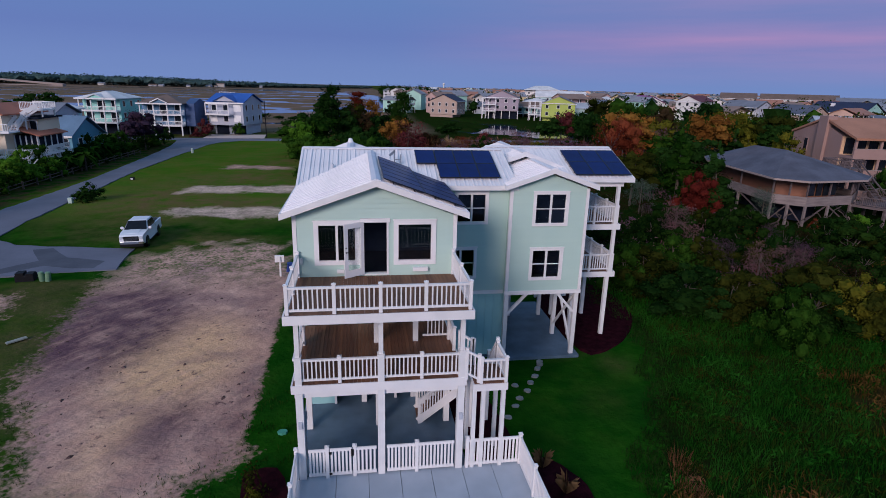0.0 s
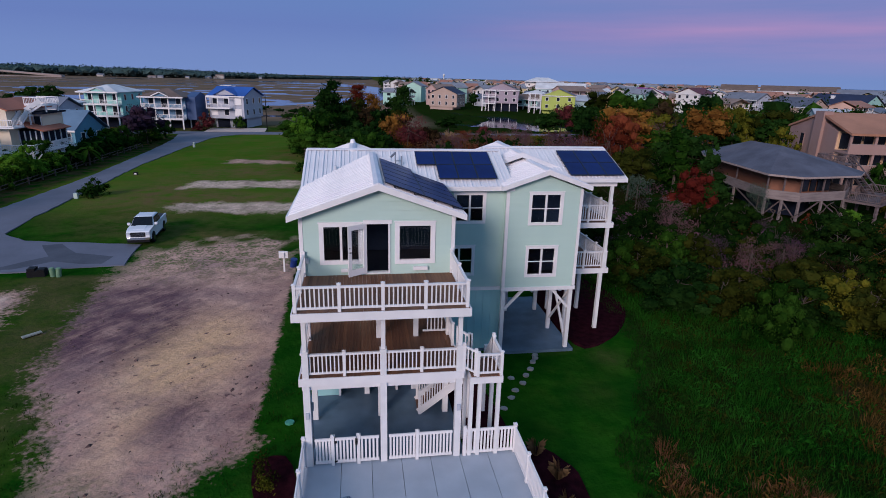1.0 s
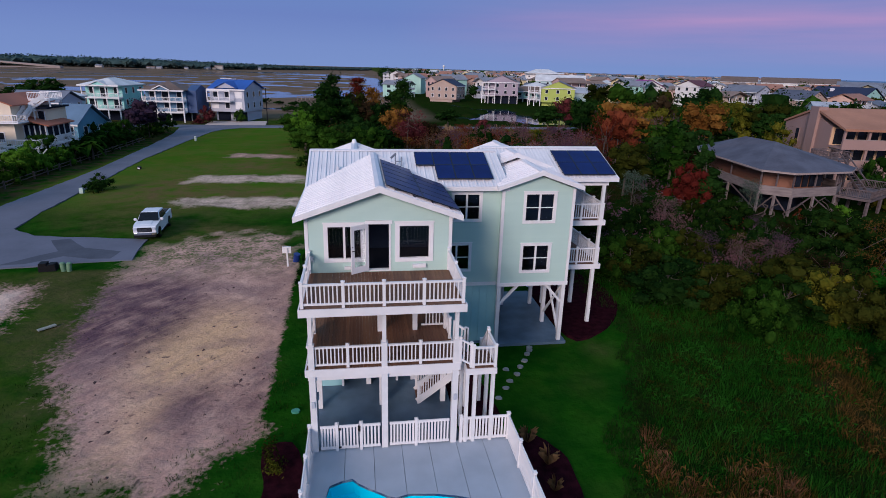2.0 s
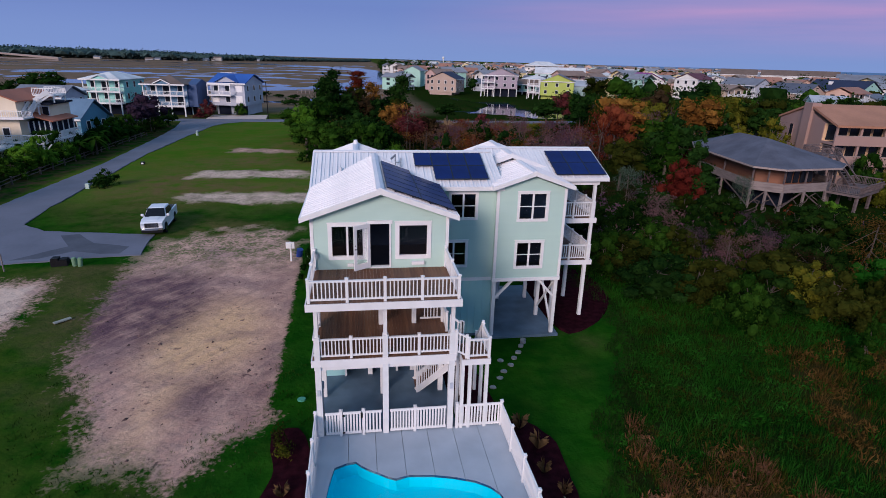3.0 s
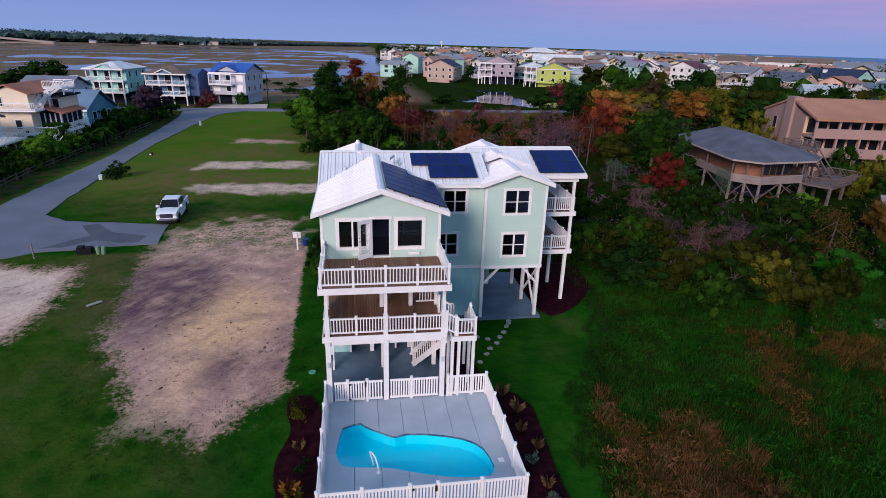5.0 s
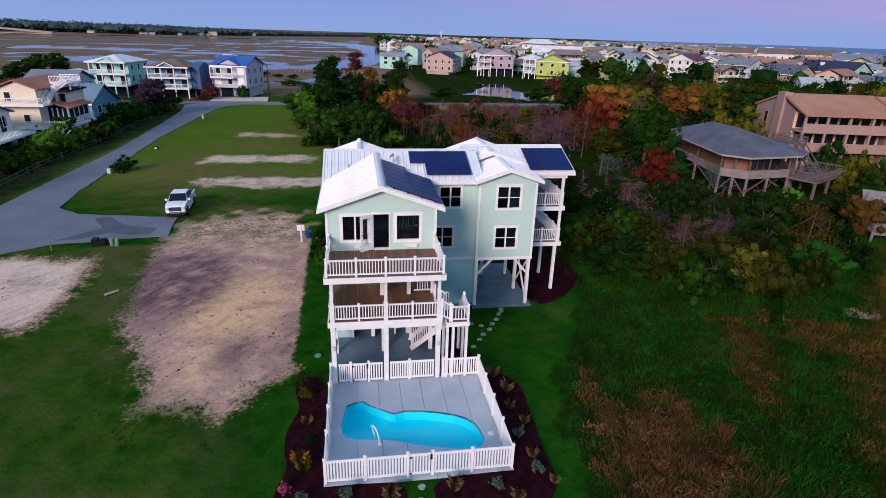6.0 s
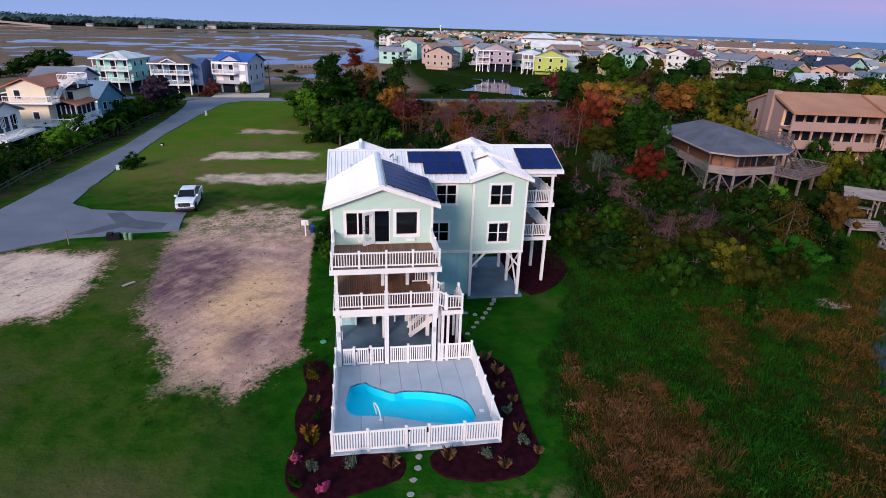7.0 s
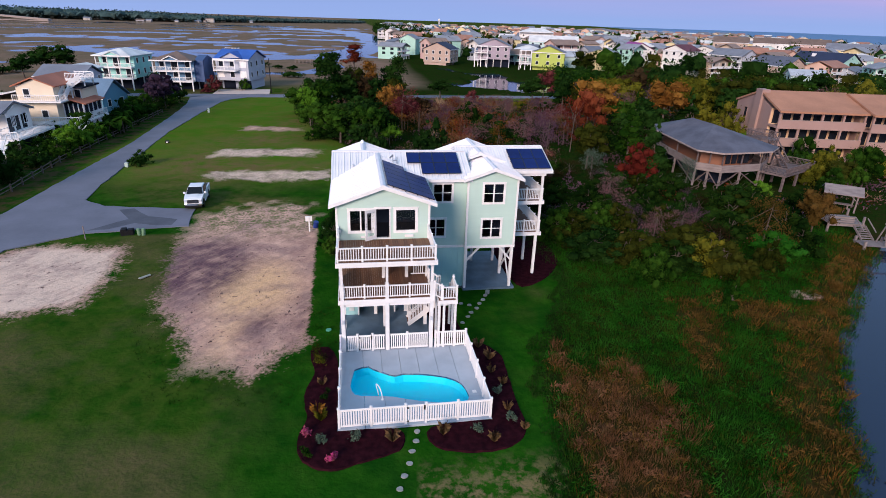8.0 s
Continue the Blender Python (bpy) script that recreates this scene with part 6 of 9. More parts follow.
box(bm, 4.66, 6.7, 4.5, 10.4, 2.9, 7.5)
part("wall", bm, CREAM, ch)
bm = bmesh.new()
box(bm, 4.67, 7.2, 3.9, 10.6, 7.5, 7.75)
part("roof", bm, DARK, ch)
# solid box; the shade behind the screens is its near-black colour
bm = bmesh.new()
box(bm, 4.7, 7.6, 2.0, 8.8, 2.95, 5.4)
part("screen_porch", bm, DARK, ch, "screened porch as a solid box in the dark of its shade")
bm = bmesh.new()
prism(bm, [(4.4, 6.5), (8.2, 5.45), (8.2, 5.3), (4.4, 6.35)], "y", 1.5, 9.3)
part("roof", bm, RED_T, ch)
for i in range(5):
    bm = bmesh.new()
    xx = 4.75 + i * 0.71
    box(bm, xx - 0.07, xx + 0.07, 1.88, 2.0, 2.95, 5.4)
    part("column", bm, WHITE, ch)
    bm = bmesh.new()
    yy = 2.1 + i * 1.65
    box(bm, 7.6, 7.72, yy - 0.07, yy + 0.07, 2.95, 5.4)
    part("column", bm, WHITE, ch)
    bm = bmesh.new()
    box(bm, 7.6, 7.7, yy + 0.08, yy + 1.5, 2.95, 3.75) if i < 4 else box(bm, 7.6, 7.7, yy + 0.08, yy + 0.1, 2.95, 3.75)
    part("screen_panel", bm, WHITE, ch)
bm = bmesh.new()
box(bm, -8.5, 8.4, -2.0, -0.002, 2.65, 2.9)
part("deck", bm, WHITE, ch)
bm = bmesh.new()
box(bm, 4.67, 8.4, -0.002, 9.0, 2.65, 2.9)
part("deck", bm, WHITE, ch)
bm = bmesh.new()
box(bm, -0.9, 5.9, -1.2, -0.002, 5.9, 6.1)
part("balcony", bm, WHITE, ch)
bm = bmesh.new()
box(bm, 4.67, 5.9, -0.002, 1.4, 5.9, 6.1)
part("balcony", bm, WHITE, ch)
for a, b, z in (((-8.5, -1.9), (8.3, -1.9), 2.9), ((8.3, -1.9), (8.3, 9.0), 2.9), ((-0.8, -1.1), (5.8, -1.1), 6.1), ((5.8, -1.1), (5.8, 1.4), 6.1)):
    picket_rail(ch, a, b, z)
for i in range(7):
    bm = bmesh.new()
    xx = -8.2 + i * 2.7
    box(bm, xx - 0.13, xx + 0.13, -1.85, -1.59, 0, 2.65)
    part("post", bm, WHITE, ch)
    for sg in (-1, 1) if i > 2 else ():
        bm = bmesh.new()
        beam(bm, (xx, -1.72, 1.45), (xx + sg * 1.1, -1.72, 2.65), 0.14)
        part_each("brace", bm, WHITE, ch)
for i in range(4):
    bm = bmesh.new()
    yy = 0.8 + i * 2.6
    box(bm, 8.0, 8.26, yy - 0.13, yy + 0.13, 0, 2.65)
    part("post", bm, WHITE, ch)
    for sg in (-1, 1):
        bm = bmesh.new()
        beam(bm, (8.13, yy, 1.4), (8.13, yy + sg * 1.05, 2.65), 0.14)
        part_each("brace", bm, WHITE, ch)
bm = bmesh.new()
box(bm, -8, 5, 1, 10, 0, 2.65)
part("base_wall", bm, CREAM, ch)
bm = bmesh.new()
box(bm, 4.5, 7.4, 5.0, 8.5, 8.6, 8.8)
part("roof_deck", bm, WHITE, ch)
for a, b, z in (((4.5, 5.0), (7.4, 5.0), 8.8), ((7.4, 5.0), (7.4, 8.5), 8.8), ((4.5, 8.5), (7.4, 8.5), 8.8)):
    picket_rail(ch, a, b, z, step=0.2)
# zig-zag stair from the balcony past a landing to the roof deck
for a, b in (((5.2, 1.0, 6.1), (5.2, 3.2, 7.4)), ((5.0, 3.9, 7.4), (6.8, 4.6, 8.7))):
    p, q = Vector(a), Vector(b)
    side = Vector((q.y - p.y, p.x - q.x, 0)).normalized() * 0.42
    for sg in (-1, 1):
        bm = bmesh.new()
        beam(bm, p + side * sg, q + side * sg, 0.06, 0.26)
        part("stringer", bm, WHITE, ch)
        bm = bmesh.new()
        up = Vector((0, 0, 0.62))
        beam(bm, p + side * sg + up, q + side * sg + up, 0.04, 0.6)
        part("stair_railing", bm, WHITE, ch)
    for k in range(7):
        c = p.lerp(q, (k + 0.5) / 7)
        bm = bmesh.new()
        beam(bm, c - side, c + side, 0.26, 0.05)
        part("tread", bm, WHITE, ch)
bm = bmesh.new()
box(bm, 4.68, 5.9, 3.2, 4.4, 7.25, 7.4)
part("landing", bm, WHITE, ch)
picket_rail(ch, (5.85, 3.25), (5.85, 4.35), 7.4, step=0.2)
for x, y, z0, z1 in ((5.8, 3.3, 5.9, 7.25), (4.9, 5.1, 7.75, 8.6), (7.2, 5.1, 7.75, 8.6), (7.2, 8.4, 7.75, 8.6)):
    bm = bmesh.new()
    box(bm, x - 0.08, x + 0.08, y - 0.08, y + 0.08, z0, z1)
    part("post", bm, WHITE, ch)
for x, z in ((0.8, 6.6), (2.8, 3.4), (-5.5, 3.6)):
    far_window(ch, x, 0 if x > -3 else 0.8, z, 0.8, 1.2, "f")
far_window(ch, 4.66, 2.6, 6.6, 0.7, 1.4, "r")
far_window(ch, 6.1, 4.5, 6.0, 0.8, 1.2, "f")

bg = neighbour("blue-grey gabled cottage with slate roof behind the shrubs", -52.0, 108.5, -14, 5.2, 8.0, BLUEGREY, roof_paint("steel_blue", (0.13, 0.21, 0.31)), 1, 0.6, 2.6, "x", 3.3, 0.0, stilts=False, bays=2)
wb = neighbour("white beach house with big porch windows and low roof", -54.6, 71.4, 0, 12, 8.5, WHITEP, GREY_R, 1, 2.9, 2.7, "x", 1.5, 2.2)
bm = bmesh.new()
box(bm, 6.002, 9.0, -1.6, 8.4, 2.65, 2.9)
part("side_deck", bm, WHITE, wb)
picket_rail(wb, (6.0, -1.55), (9.0, -1.55), 2.9)
picket_rail(wb, (8.95, -1.55), (8.95, 8.3), 2.9)
for yy in (-1.4, 3.2, 8.2):
    bm = bmesh.new()
    box(bm, 8.7, 8.95, yy - 0.12, yy + 0.12, 0, 2.65)
    part("post", bm, WHITE, wb)
bm = bmesh.new()
beam(bm, (7.2, -1.7, 2.7), (7.9, -6.0, 0.1), 1.1, 0.2)
part("stair", bm, WHITE, wb)
for sx in (-0.55, 0.55):
    bm = bmesh.new()
    beam(bm, (7.2 + sx, -1.7, 3.6), (7.9 + sx, -6.0, 1.0), 0.08, 0.12)
    part("stair_rail", bm, WHITE, wb)
for yy in (2.9, 4.6, 6.4):
    far_window(wb, 6.0, yy, 3.1, 1.3, 2.0, "r")
neighbour("white cottage beside the rail fence", -48.4, 49.5, 0, 12, 8.2, WHITEP, GREY_R, 1, 1.2, 2.7, "x", 1.6, 0, stilts=False)
neighbour("grey house with dark roof among trees", -59.8, 115.2, 0, 8.5, 10, PALEGREY, GREY_R, 2, 1.4, 2.5, "x", 2.0, 0)
neighbour("pale house with light metal roof behind the cream house", -64.0, 127.8, -6, 6.5, 9, wall_paint("pale_aqua", (0.5, 0.66, 0.66)), WHITE_R, 2, 1.4, 2.6, "y", 0.9, 0)

# ---- octagonal grey house on stilts ----
oc = thing("house", "weathered octagonal wooden house with grey shingle roof on stilts", "house", pose(49.2, 61.6, -0.13))
OR = 7.9
FASCIA = mat("pale_fascia", (0.36, 0.28, 0.26), (0.28, 0.22, 0.2), rough=0.8)
REDWOOD = wall_paint("cedar", (0.25, 0.105, 0.06))


def octagon(r):
    """The long eight-sided plan, drawn in by OR + 0.7 - r."""
    eave = ((7.1, 4.5), (3.8, 10.4), (-1.5, 10.4), (-3.9, 6.0), (-5.8, -8.6), (-3.4, -10.8), (4.2, -9.8), (7.1, -7.3))
    return [(x - (OR + 0.7 - r) * x / max(abs(x), 4), y - (OR + 0.7 - r) * y / max(abs(y), 6)) for x, y in eave]


bm = bmesh.new()
prism(bm, octagon(OR), "z", 2.25, 2.5)
part("floor", bm, DARKWOOD, oc)
bm = bmesh.new()
prism(bm, octagon(OR - 1.3), "z", 2.5, 4.95)
oct_wall = part("wall", bm, REDWOOD, oc, "cedar wall with dark windows")
pts = octagon(OR)
inner = octagon(OR - 1.28)
for i in range(8):
    (ax, ay), (bx, by) = pts[i], pts[(i + 1) % 8]
    ang = math.degrees(math.atan2(by - ay, bx - ax))
    ln = math.hypot(bx - ax, by - ay)
    bm = bmesh.new()
    box(bm, 0, ln, -0.03, 0.03, 2.2, 3.2)
    q = part("parapet", bm, GREYWOOD, oc, "weathered board parapet")
    q.matrix_basis = pose(ax, ay, 0, 0, 0, ang)
    (cx0, cy0), (dx, dy) = inner[i], inner[(i + 1) % 8]
    ln2 = math.hypot(dx - cx0, dy - cy0)
    for k in range(4):
        if i not in (5, 6, 7) and (i, k) not in ((3, 1), (3, 2), (0, 1)):
            continue
        bm = bmesh.new()
        box(bm, ln2 * (k + 0.12) / 4, ln2 * (k + 0.88) / 4, -0.03, 0.02, 3.1, 4.7)
        q = part("window", bm, PANE, oc)
        q.matrix_basis = pose(cx0, cy0, 0, 0, 0, ang)
        q.matrix_basis = q.matrix_basis @ Matrix.Translation((0, -0.03, 0))
    for k in range(2):
        t = k / 2
        bm = bmesh.new()
        box(bm, -0.11, 0.11, -0.11, 0.11, 0, 2.2)
        part("post", bm, GREYWOOD, oc).matrix_basis = pose(ax + (bx - ax) * t, ay + (by - ay) * t, 0)
        bm = bmesh.new()
        box(bm, -0.07, 0.07, -0.07, 0.07, 3.21, 4.85)
        part("column", bm, DARKWOOD, oc).matrix_basis = pose((ax + (bx - ax) * t) * 0.985, (ay + (by - ay) * t) * 0.985, 0)
    bm = bmesh.new()
    beam(bm, (ax * 0.98, ay * 0.98, 0.3), ((ax + bx) / 2 * 0.98, (ay + by) / 2 * 0.98, 2.2), 0.12)
    beam(bm, (bx * 0.98, by * 0.98, 0.3), ((ax + bx) / 2 * 0.98, (ay + by) / 2 * 0.98, 2.2), 0.12)
    part_each("brace", bm, DARKWOOD, oc)
bm = bmesh.new()
ro = [bm.verts.new((x, y, 5.0)) for x, y in octagon(OR + 0.7)]
rb = [bm.verts.new((x, y, 4.82)) for x, y in octagon(OR + 0.7)]
ra = [bm.verts.new((-0.4, -3.2, 7.35)), bm.verts.new((-0.4, 2.2, 7.35))]
bm.faces.new(rb)
for i in range(8):
    j = (i + 1) % 8
    bm.faces.new((ro[i], rb[i], rb[j], ro[j]))
    si, sj = (1 if ro[i].co.y > 0 else 0), (1 if ro[j].co.y > 0 else 0)
    bm.faces.new((ro[i], ro[j], ra[si])) if si == sj else bm.faces.new((ro[i], ro[j], ra[sj], ra[si]))
part("roof", bm, SHINGLE, oc, "grey shingle roof")
edge = octagon(OR + 0.74)
for i in range(8):
    bm = bmesh.new()
    beam(bm, (*edge[i], 4.9), (*edge[(i + 1) % 8], 4.9), 0.05, 0.2)
    part("fascia", bm, FASCIA, oc, "pale weathered fascia board")
# near-black core that paints the dark void below the floor
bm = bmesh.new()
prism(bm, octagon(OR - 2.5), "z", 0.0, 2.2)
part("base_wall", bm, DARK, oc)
# deck turned off the front corner, with a stair up to a small roof deck


def deck_at(u, v):
    c, k = math.cos(radians(28)), math.sin(radians(28))
    return (5.2 + u * c - v * k, -12.0 + u * k + v * c)


bm = bmesh.new()
prism(bm, [deck_at(0, 0), deck_at(8.6, 0), deck_at(8.6, 3.6), deck_at(0, 3.6)], "z", 2.0, 2.25)
part("side_deck", bm, DARKWOOD, oc)
for a, b in (((0, 0.05), (8.6, 0.05)), ((8.55, 0.05), (8.55, 3.6)), ((3.5, 3.55), (8.5, 3.55)), ((0.05, 0.1), (0.05, 3.0))):
    picket_rail(oc, deck_at(*a), deck_at(*b), 2.25, 0.95, DARKWOOD, 0.16)
for u, v in ((0.3, 0.3), (4.3, 0.3), (8.3, 0.3), (8.3, 3.3), (4.3, 3.3)):
    x, y = deck_at(u, v)
    bm = bmesh.new()
    box(bm, x - 0.13, x + 0.13, y - 0.13, y + 0.13, 0, 2.0)
    part("post", bm, DARKWOOD, oc)
for sx in (-0.45, 0.45):
    bm = bmesh.new()
    beam(bm, (8.0 + sx, -8.2, 2.3), (9.0 + sx, -3.2, 5.1), 0.08, 0.3)
    part("stair_stringer", bm, DARKWOOD, oc)
    bm = bmesh.new()
    beam(bm, (8.0 + sx, -8.2, 3.2), (9.0 + sx, -3.2, 6.0), 0.08, 0.14)
    part("stair_rail", bm, DARKWOOD, oc)
for k in range(12):
    t = (k + 0.5) / 12
    bm = bmesh.new()
    box(bm, 8.0 + t - 0.4, 8.0 + t + 0.4, -8.2 + 5.0 * t - 0.16, -8.2 + 5.0 * t + 0.16, 2.36 + 2.8 * t, 2.41 + 2.8 * t)
    part("tread", bm, DARKWOOD, oc)
bm = bmesh.new()
box(bm, 7.5, 10.4, -3.15, 0.2, 5.0, 5.2)
part("roof_deck", bm, DARKWOOD, oc)
for a, b in (((7.55, -3.1), (8.4, -3.1)), ((10.35, -3.1), (10.35, 0.15)), ((7.55, -3.0), (7.55, 0.15)), ((7.6, 0.15), (10.3, 0.15))):
    picket_rail(oc, a, b, 5.2, 0.95, DARKWOOD, 0.16)
for x, y in ((10.2, -2.95), (10.2, 0.0), (7.7, 0.0)):
    bm = bmesh.new()
    box(bm, x - 0.1, x + 0.1, y - 0.1, y + 0.1, 0, 5.0)
    part("post", bm, DARKWOOD, oc)
# crooked bare branches of a climber against the front stilts
vine = random.Random(77)
for k in range(9):
    pts_ = [(-6.3 + k * 0.8, -9.4 - 0.55 * min(k, 4), 0)]
    for q in range(6):
        x, y, z = pts_[-1]
        pts_.append((x + vine.uniform(-0.6, 0.7), y + vine.uniform(-0.25, 0.2), z + vine.uniform(0.15, 0.5)))
    bm = bmesh.new()
    for a, b in zip(pts_, pts_[1:]):
        beam(bm, a, b, 0.07)
    solid("climber_branch", bm, BARK, "crooked bare branch of a climber before the stilts", "branch", m=pose(49.2, 61.6, -0.13), group="climber branches")

# ---- pinkish brown terraced building with stacked porches ----
PINKW = wall_paint("weathered_pink_cedar", (0.35, 0.225, 0.195))
# warm cream that paints the glow of lit porches; nothing here emits light
PORCHW = wall_paint("porch_lamplit_cream", (0.66, 0.44, 0.27))
co_ = thing("terraced_building", "weathered cedar terraced building with salmon roof and stacked porches", "apartment building", pose(64.5, 65.4, -0.13, 0, 0, -11))
for u in range(3):
    ox, oy = u * 13.5, -u * 1.2
    bm = bmesh.new()
    gable_shell(bm, ox, ox + 13.4, oy + 3.0, oy + 14.6, 0, 8.2, 1.9, "x")
    part("wall", bm, PINKW, co_)
    bm = bmesh.new()
    roof_slab(bm, ox, ox + 13.4, oy - 0.1, oy + 14.6, 8.25, 2.3, "x", 0.25, 0.3)
    part("roof", bm, TAN_R, co_, "salmon shingle roof")
    for lv in range(3):
        z = 0.3 + 2.75 * lv
        bm = bmesh.new()
        box(bm, ox, ox + 13.4, oy, oy + 2.996, z - 0.3, z)
        part("porch_floor", bm, PINKW, co_)
        bm = bmesh.new()
        box(bm, ox, ox + 13.4, oy, oy + 0.1, z + 0.001, z + 1.0)
        part("parapet", bm, PINKW, co_)
        for i in range(5):
            bm = bmesh.new()
            xx = ox + 0.2 + 13.0 * i / 4
            box(bm, xx - 0.15, xx + 0.15, oy + 0.12, oy + 0.36, z + 0.002, z + 2.44)
            part("column", bm, PINKW, co_)
        for i in range(8):
            xx = ox + 1.1 + 1.6 * i
            far_window(co_, xx, oy + 2.96, z + 0.1, 1.25, 2.1, "f", PORCHW)
        # back panel whose pale cream replaces the porch lamps' light
        bm = bmesh.new()
        box(bm, ox + 0.1, ox + 13.3, oy + 2.96, oy + 2.998, z + 0.001, z + 2.44)
        part("porch_wall", bm, PORCHW, co_, "porch wall with warm lamplight painted in as cream")
        bm = bmesh.new()
        box(bm, ox, ox + 13.4, oy - 0.03, oy + 0.14, z + 1.0, z + 1.07)
        part("cap_rail", bm, FASCIA, co_)
bm = bmesh.new()
box(bm, -0.4, 0.9, 6.2, 8.2, 0, 10.7)
part("chimney", bm, PINKW, co_)
far_window(co_, 0, 11.0, 5.5, 0.9, 1.8, "l", PINKW)

# garden shed roofs and dock at the creek
dk = thing("dock", "weathered wooden dock with steps and swing frame at the creek", "dock", pose(50.6, 35.6, 0, 0, 0, -14))
WOODPLANK = box_mesh("plank", 0.01, 0.19, 0, 3.2, 0, 0.05, GREYWOOD)
for i in range(19):
    piece("plank", WOODPLANK, dk, pose(-1.5 + i * 0.2, 0.2, 0.62))
for x, y in ((-1.35, 0.35), (2.1, 0.35), (2.1, 3.3), (-1.35, 3.3)):
    bm = bmesh.new()
    box(bm, x - 0.09, x + 0.09, y - 0.09, y + 0.09, -1.2, 1.45)
    part("post", bm, GREYWOOD, dk)
bm = bmesh.new()
box(bm, -1.5, 2.3, 0.24, 0.3, 0.36, 0.6)
box(bm, -1.5, 2.3, 3.3, 3.36, 0.36, 0.6)
part_each("joist", bm, GREYWOOD, dk)
for z in (0.78, 1.0, 1.22):
    bm = bmesh.new()
    box(bm, -1.4, 1.1, 0.22, 0.26, z, z + 0.16)
    box(bm, -1.46, -1.42, 0.35, 3.3, z, z + 0.16)
    part_each("rail_board", bm, GREYWOOD, dk)
bm = bmesh.new()
box(bm, -1.5, 1.15, 0.14, 0.4, 1.4, 1.45)
part("cap_rail", bm, GREYWOOD, dk)
for k in range(6):
    bm = bmesh.new()
    box(bm, 1.15, 2.25, 0.16 - 0.3 * (k + 1), 0.14 - 0.3 * k, 0.47 - 0.15 * k, 0.51 - 0.15 * k)
    part("tread", bm, GREYWOOD, dk)
for x in (1.1, 2.3):
    bm = bmesh.new()
    beam(bm, (x, 0.15, 0.5), (x, -1.7, -0.4), 0.06, 0.24)
    part("stringer", bm, GREYWOOD, dk)
    bm = bmesh.new()
    beam(bm, (x, 0.15, 1.4), (x, -1.7, 0.5), 0.06, 0.1)
    part("handrail", bm, GREYWOOD, dk)
low = box_mesh("plank", 0.01, 0.19, -3.6, -1.75, 0, 0.05, GREYWOOD)
for i in range(28):
    piece("plank", low, dk, pose(0.2 + i * 0.2, 0, -0.42))
for x in (0.4, 3.0, 5.6):
    for y in (-3.5, -1.85):
        bm = bmesh.new()
        box(bm, x - 0.1, x + 0.1, y - 0.1, y + 0.1, -1.9, 0.1)
        part("pile", bm, GREYWOOD, dk)
for x in (2.4, 4.4):
    for sy in (-1, 1):
        bm = bmesh.new()
        beam(bm, (x, -2.7 + 0.75 * sy, -0.37), (x, -2.7, 1.75), 0.1)
        part("swing_leg", bm, GREYWOOD, dk)
bm = bmesh.new()
beam(bm, (2.2, -2.7, 1.78), (4.6, -2.7, 1.78), 0.12)
part("swing_beam", bm, GREYWOOD, dk)
bm = bmesh.new()
box(bm, 2.75, 4.05, -2.95, -2.45, 0.02, 0.08)
box(bm, 2.75, 4.05, -2.45, -2.4, 0.1, 0.6)
part_each("bench", bm, GREYWOOD, dk)
gz = thing("shelter", "small open wooden shelter with pitched roof", "shelter", pose(57.2, 43.4, -0.3, 0, 0, -38))
bm = bmesh.new()
roof_slab(bm, -1.7, 1.7, -1.5, 1.5, 2.2, 0.75, "x", 0.3, 0.1)
part("roof", bm, GREYWOOD, gz)
for x in (-1.5, 1.5):
    for y in (-1.3, 1.3):
        bm = bmesh.new()
        box(bm, x - 0.08, x + 0.08, y - 0.08, y + 0.08, -0.2, 2.12)
        part("post", bm, GREYWOOD, gz)
        bm = bmesh.new()
        beam(bm, (x, y, 1.4), (x * 0.5, y, 2.1), 0.08)
        part("brace", bm, GREYWOOD, gz)
bm = bmesh.new()
box(bm, -1.2, 1.2, -0.4, 0.4, 0.62, 0.7)
part("tabletop", bm, GREYWOOD, gz)
for x in (-0.9, 0.9):
    bm = bmesh.new()
    box(bm, x - 0.06, x + 0.06, -0.3, 0.3, -0.1, 0.62)
    part("table_leg", bm, GREYWOOD, gz)

# split-rail fence along the lane
rf = thing("rail_fence", "weathered split-rail fence along the lane", "fence")
route = [(-39.4, 40), (-39.6, 54.8), (-40.5, 68.5), (-40.2, 83.7), (-40.0, 97.5), (-39.7, 114)]
rp = box_mesh("fence_post", -0.08, 0.08, -0.08, 0.08, -0.2, 0.95, BARK)
prev = None
for (ax, ay), (bx, by) in zip(route, route[1:]):
    k = max(1, round(math.hypot(bx - ax, by - ay) / 2.8))
    for i in range(k):
        p = Vector((ax + (bx - ax) * i / k, ay + (by - ay) * i / k, -0.13))
        piece("fence_post", rp, rf, Matrix.Translation(p))
        if prev is not None:
            for z in (0.35, 0.75):
                bm = bmesh.new()
                beam(bm, prev + Vector((0, 0, z)), p + Vector((0, 0, z + 0.04)), 0.06, 0.09)
                part("fence_rail", bm, BARK, rf)
        prev = p
pier = thing("pier", "small dark wooden pier standing in the inlet", "pier", pose(-21.5, 257, -0.95))
bm = bmesh.new()
box(bm, -4.5, 4.5, -2, 2, 1.6, 1.8)
part("platform", bm, GREYWOOD, pier)
for i in range(6):
    bm = bmesh.new()
    box(bm, -4.4 + i * 1.7, -4.1 + i * 1.7, -1.9, -1.6, -0.6, 1.6)
    part("post", bm, GREYWOOD, pier)
bm = bmesh.new()
bmesh.ops.create_cone(bm, cap_ends=True, segments=10, radius1=0.12, radius2=0.09, depth=9, matrix=pose(-22.2, 144.6, 4.2))
solid("utility_pole", bm, BLACKP, "dark lamp pole beside the pale driveway", "pole")

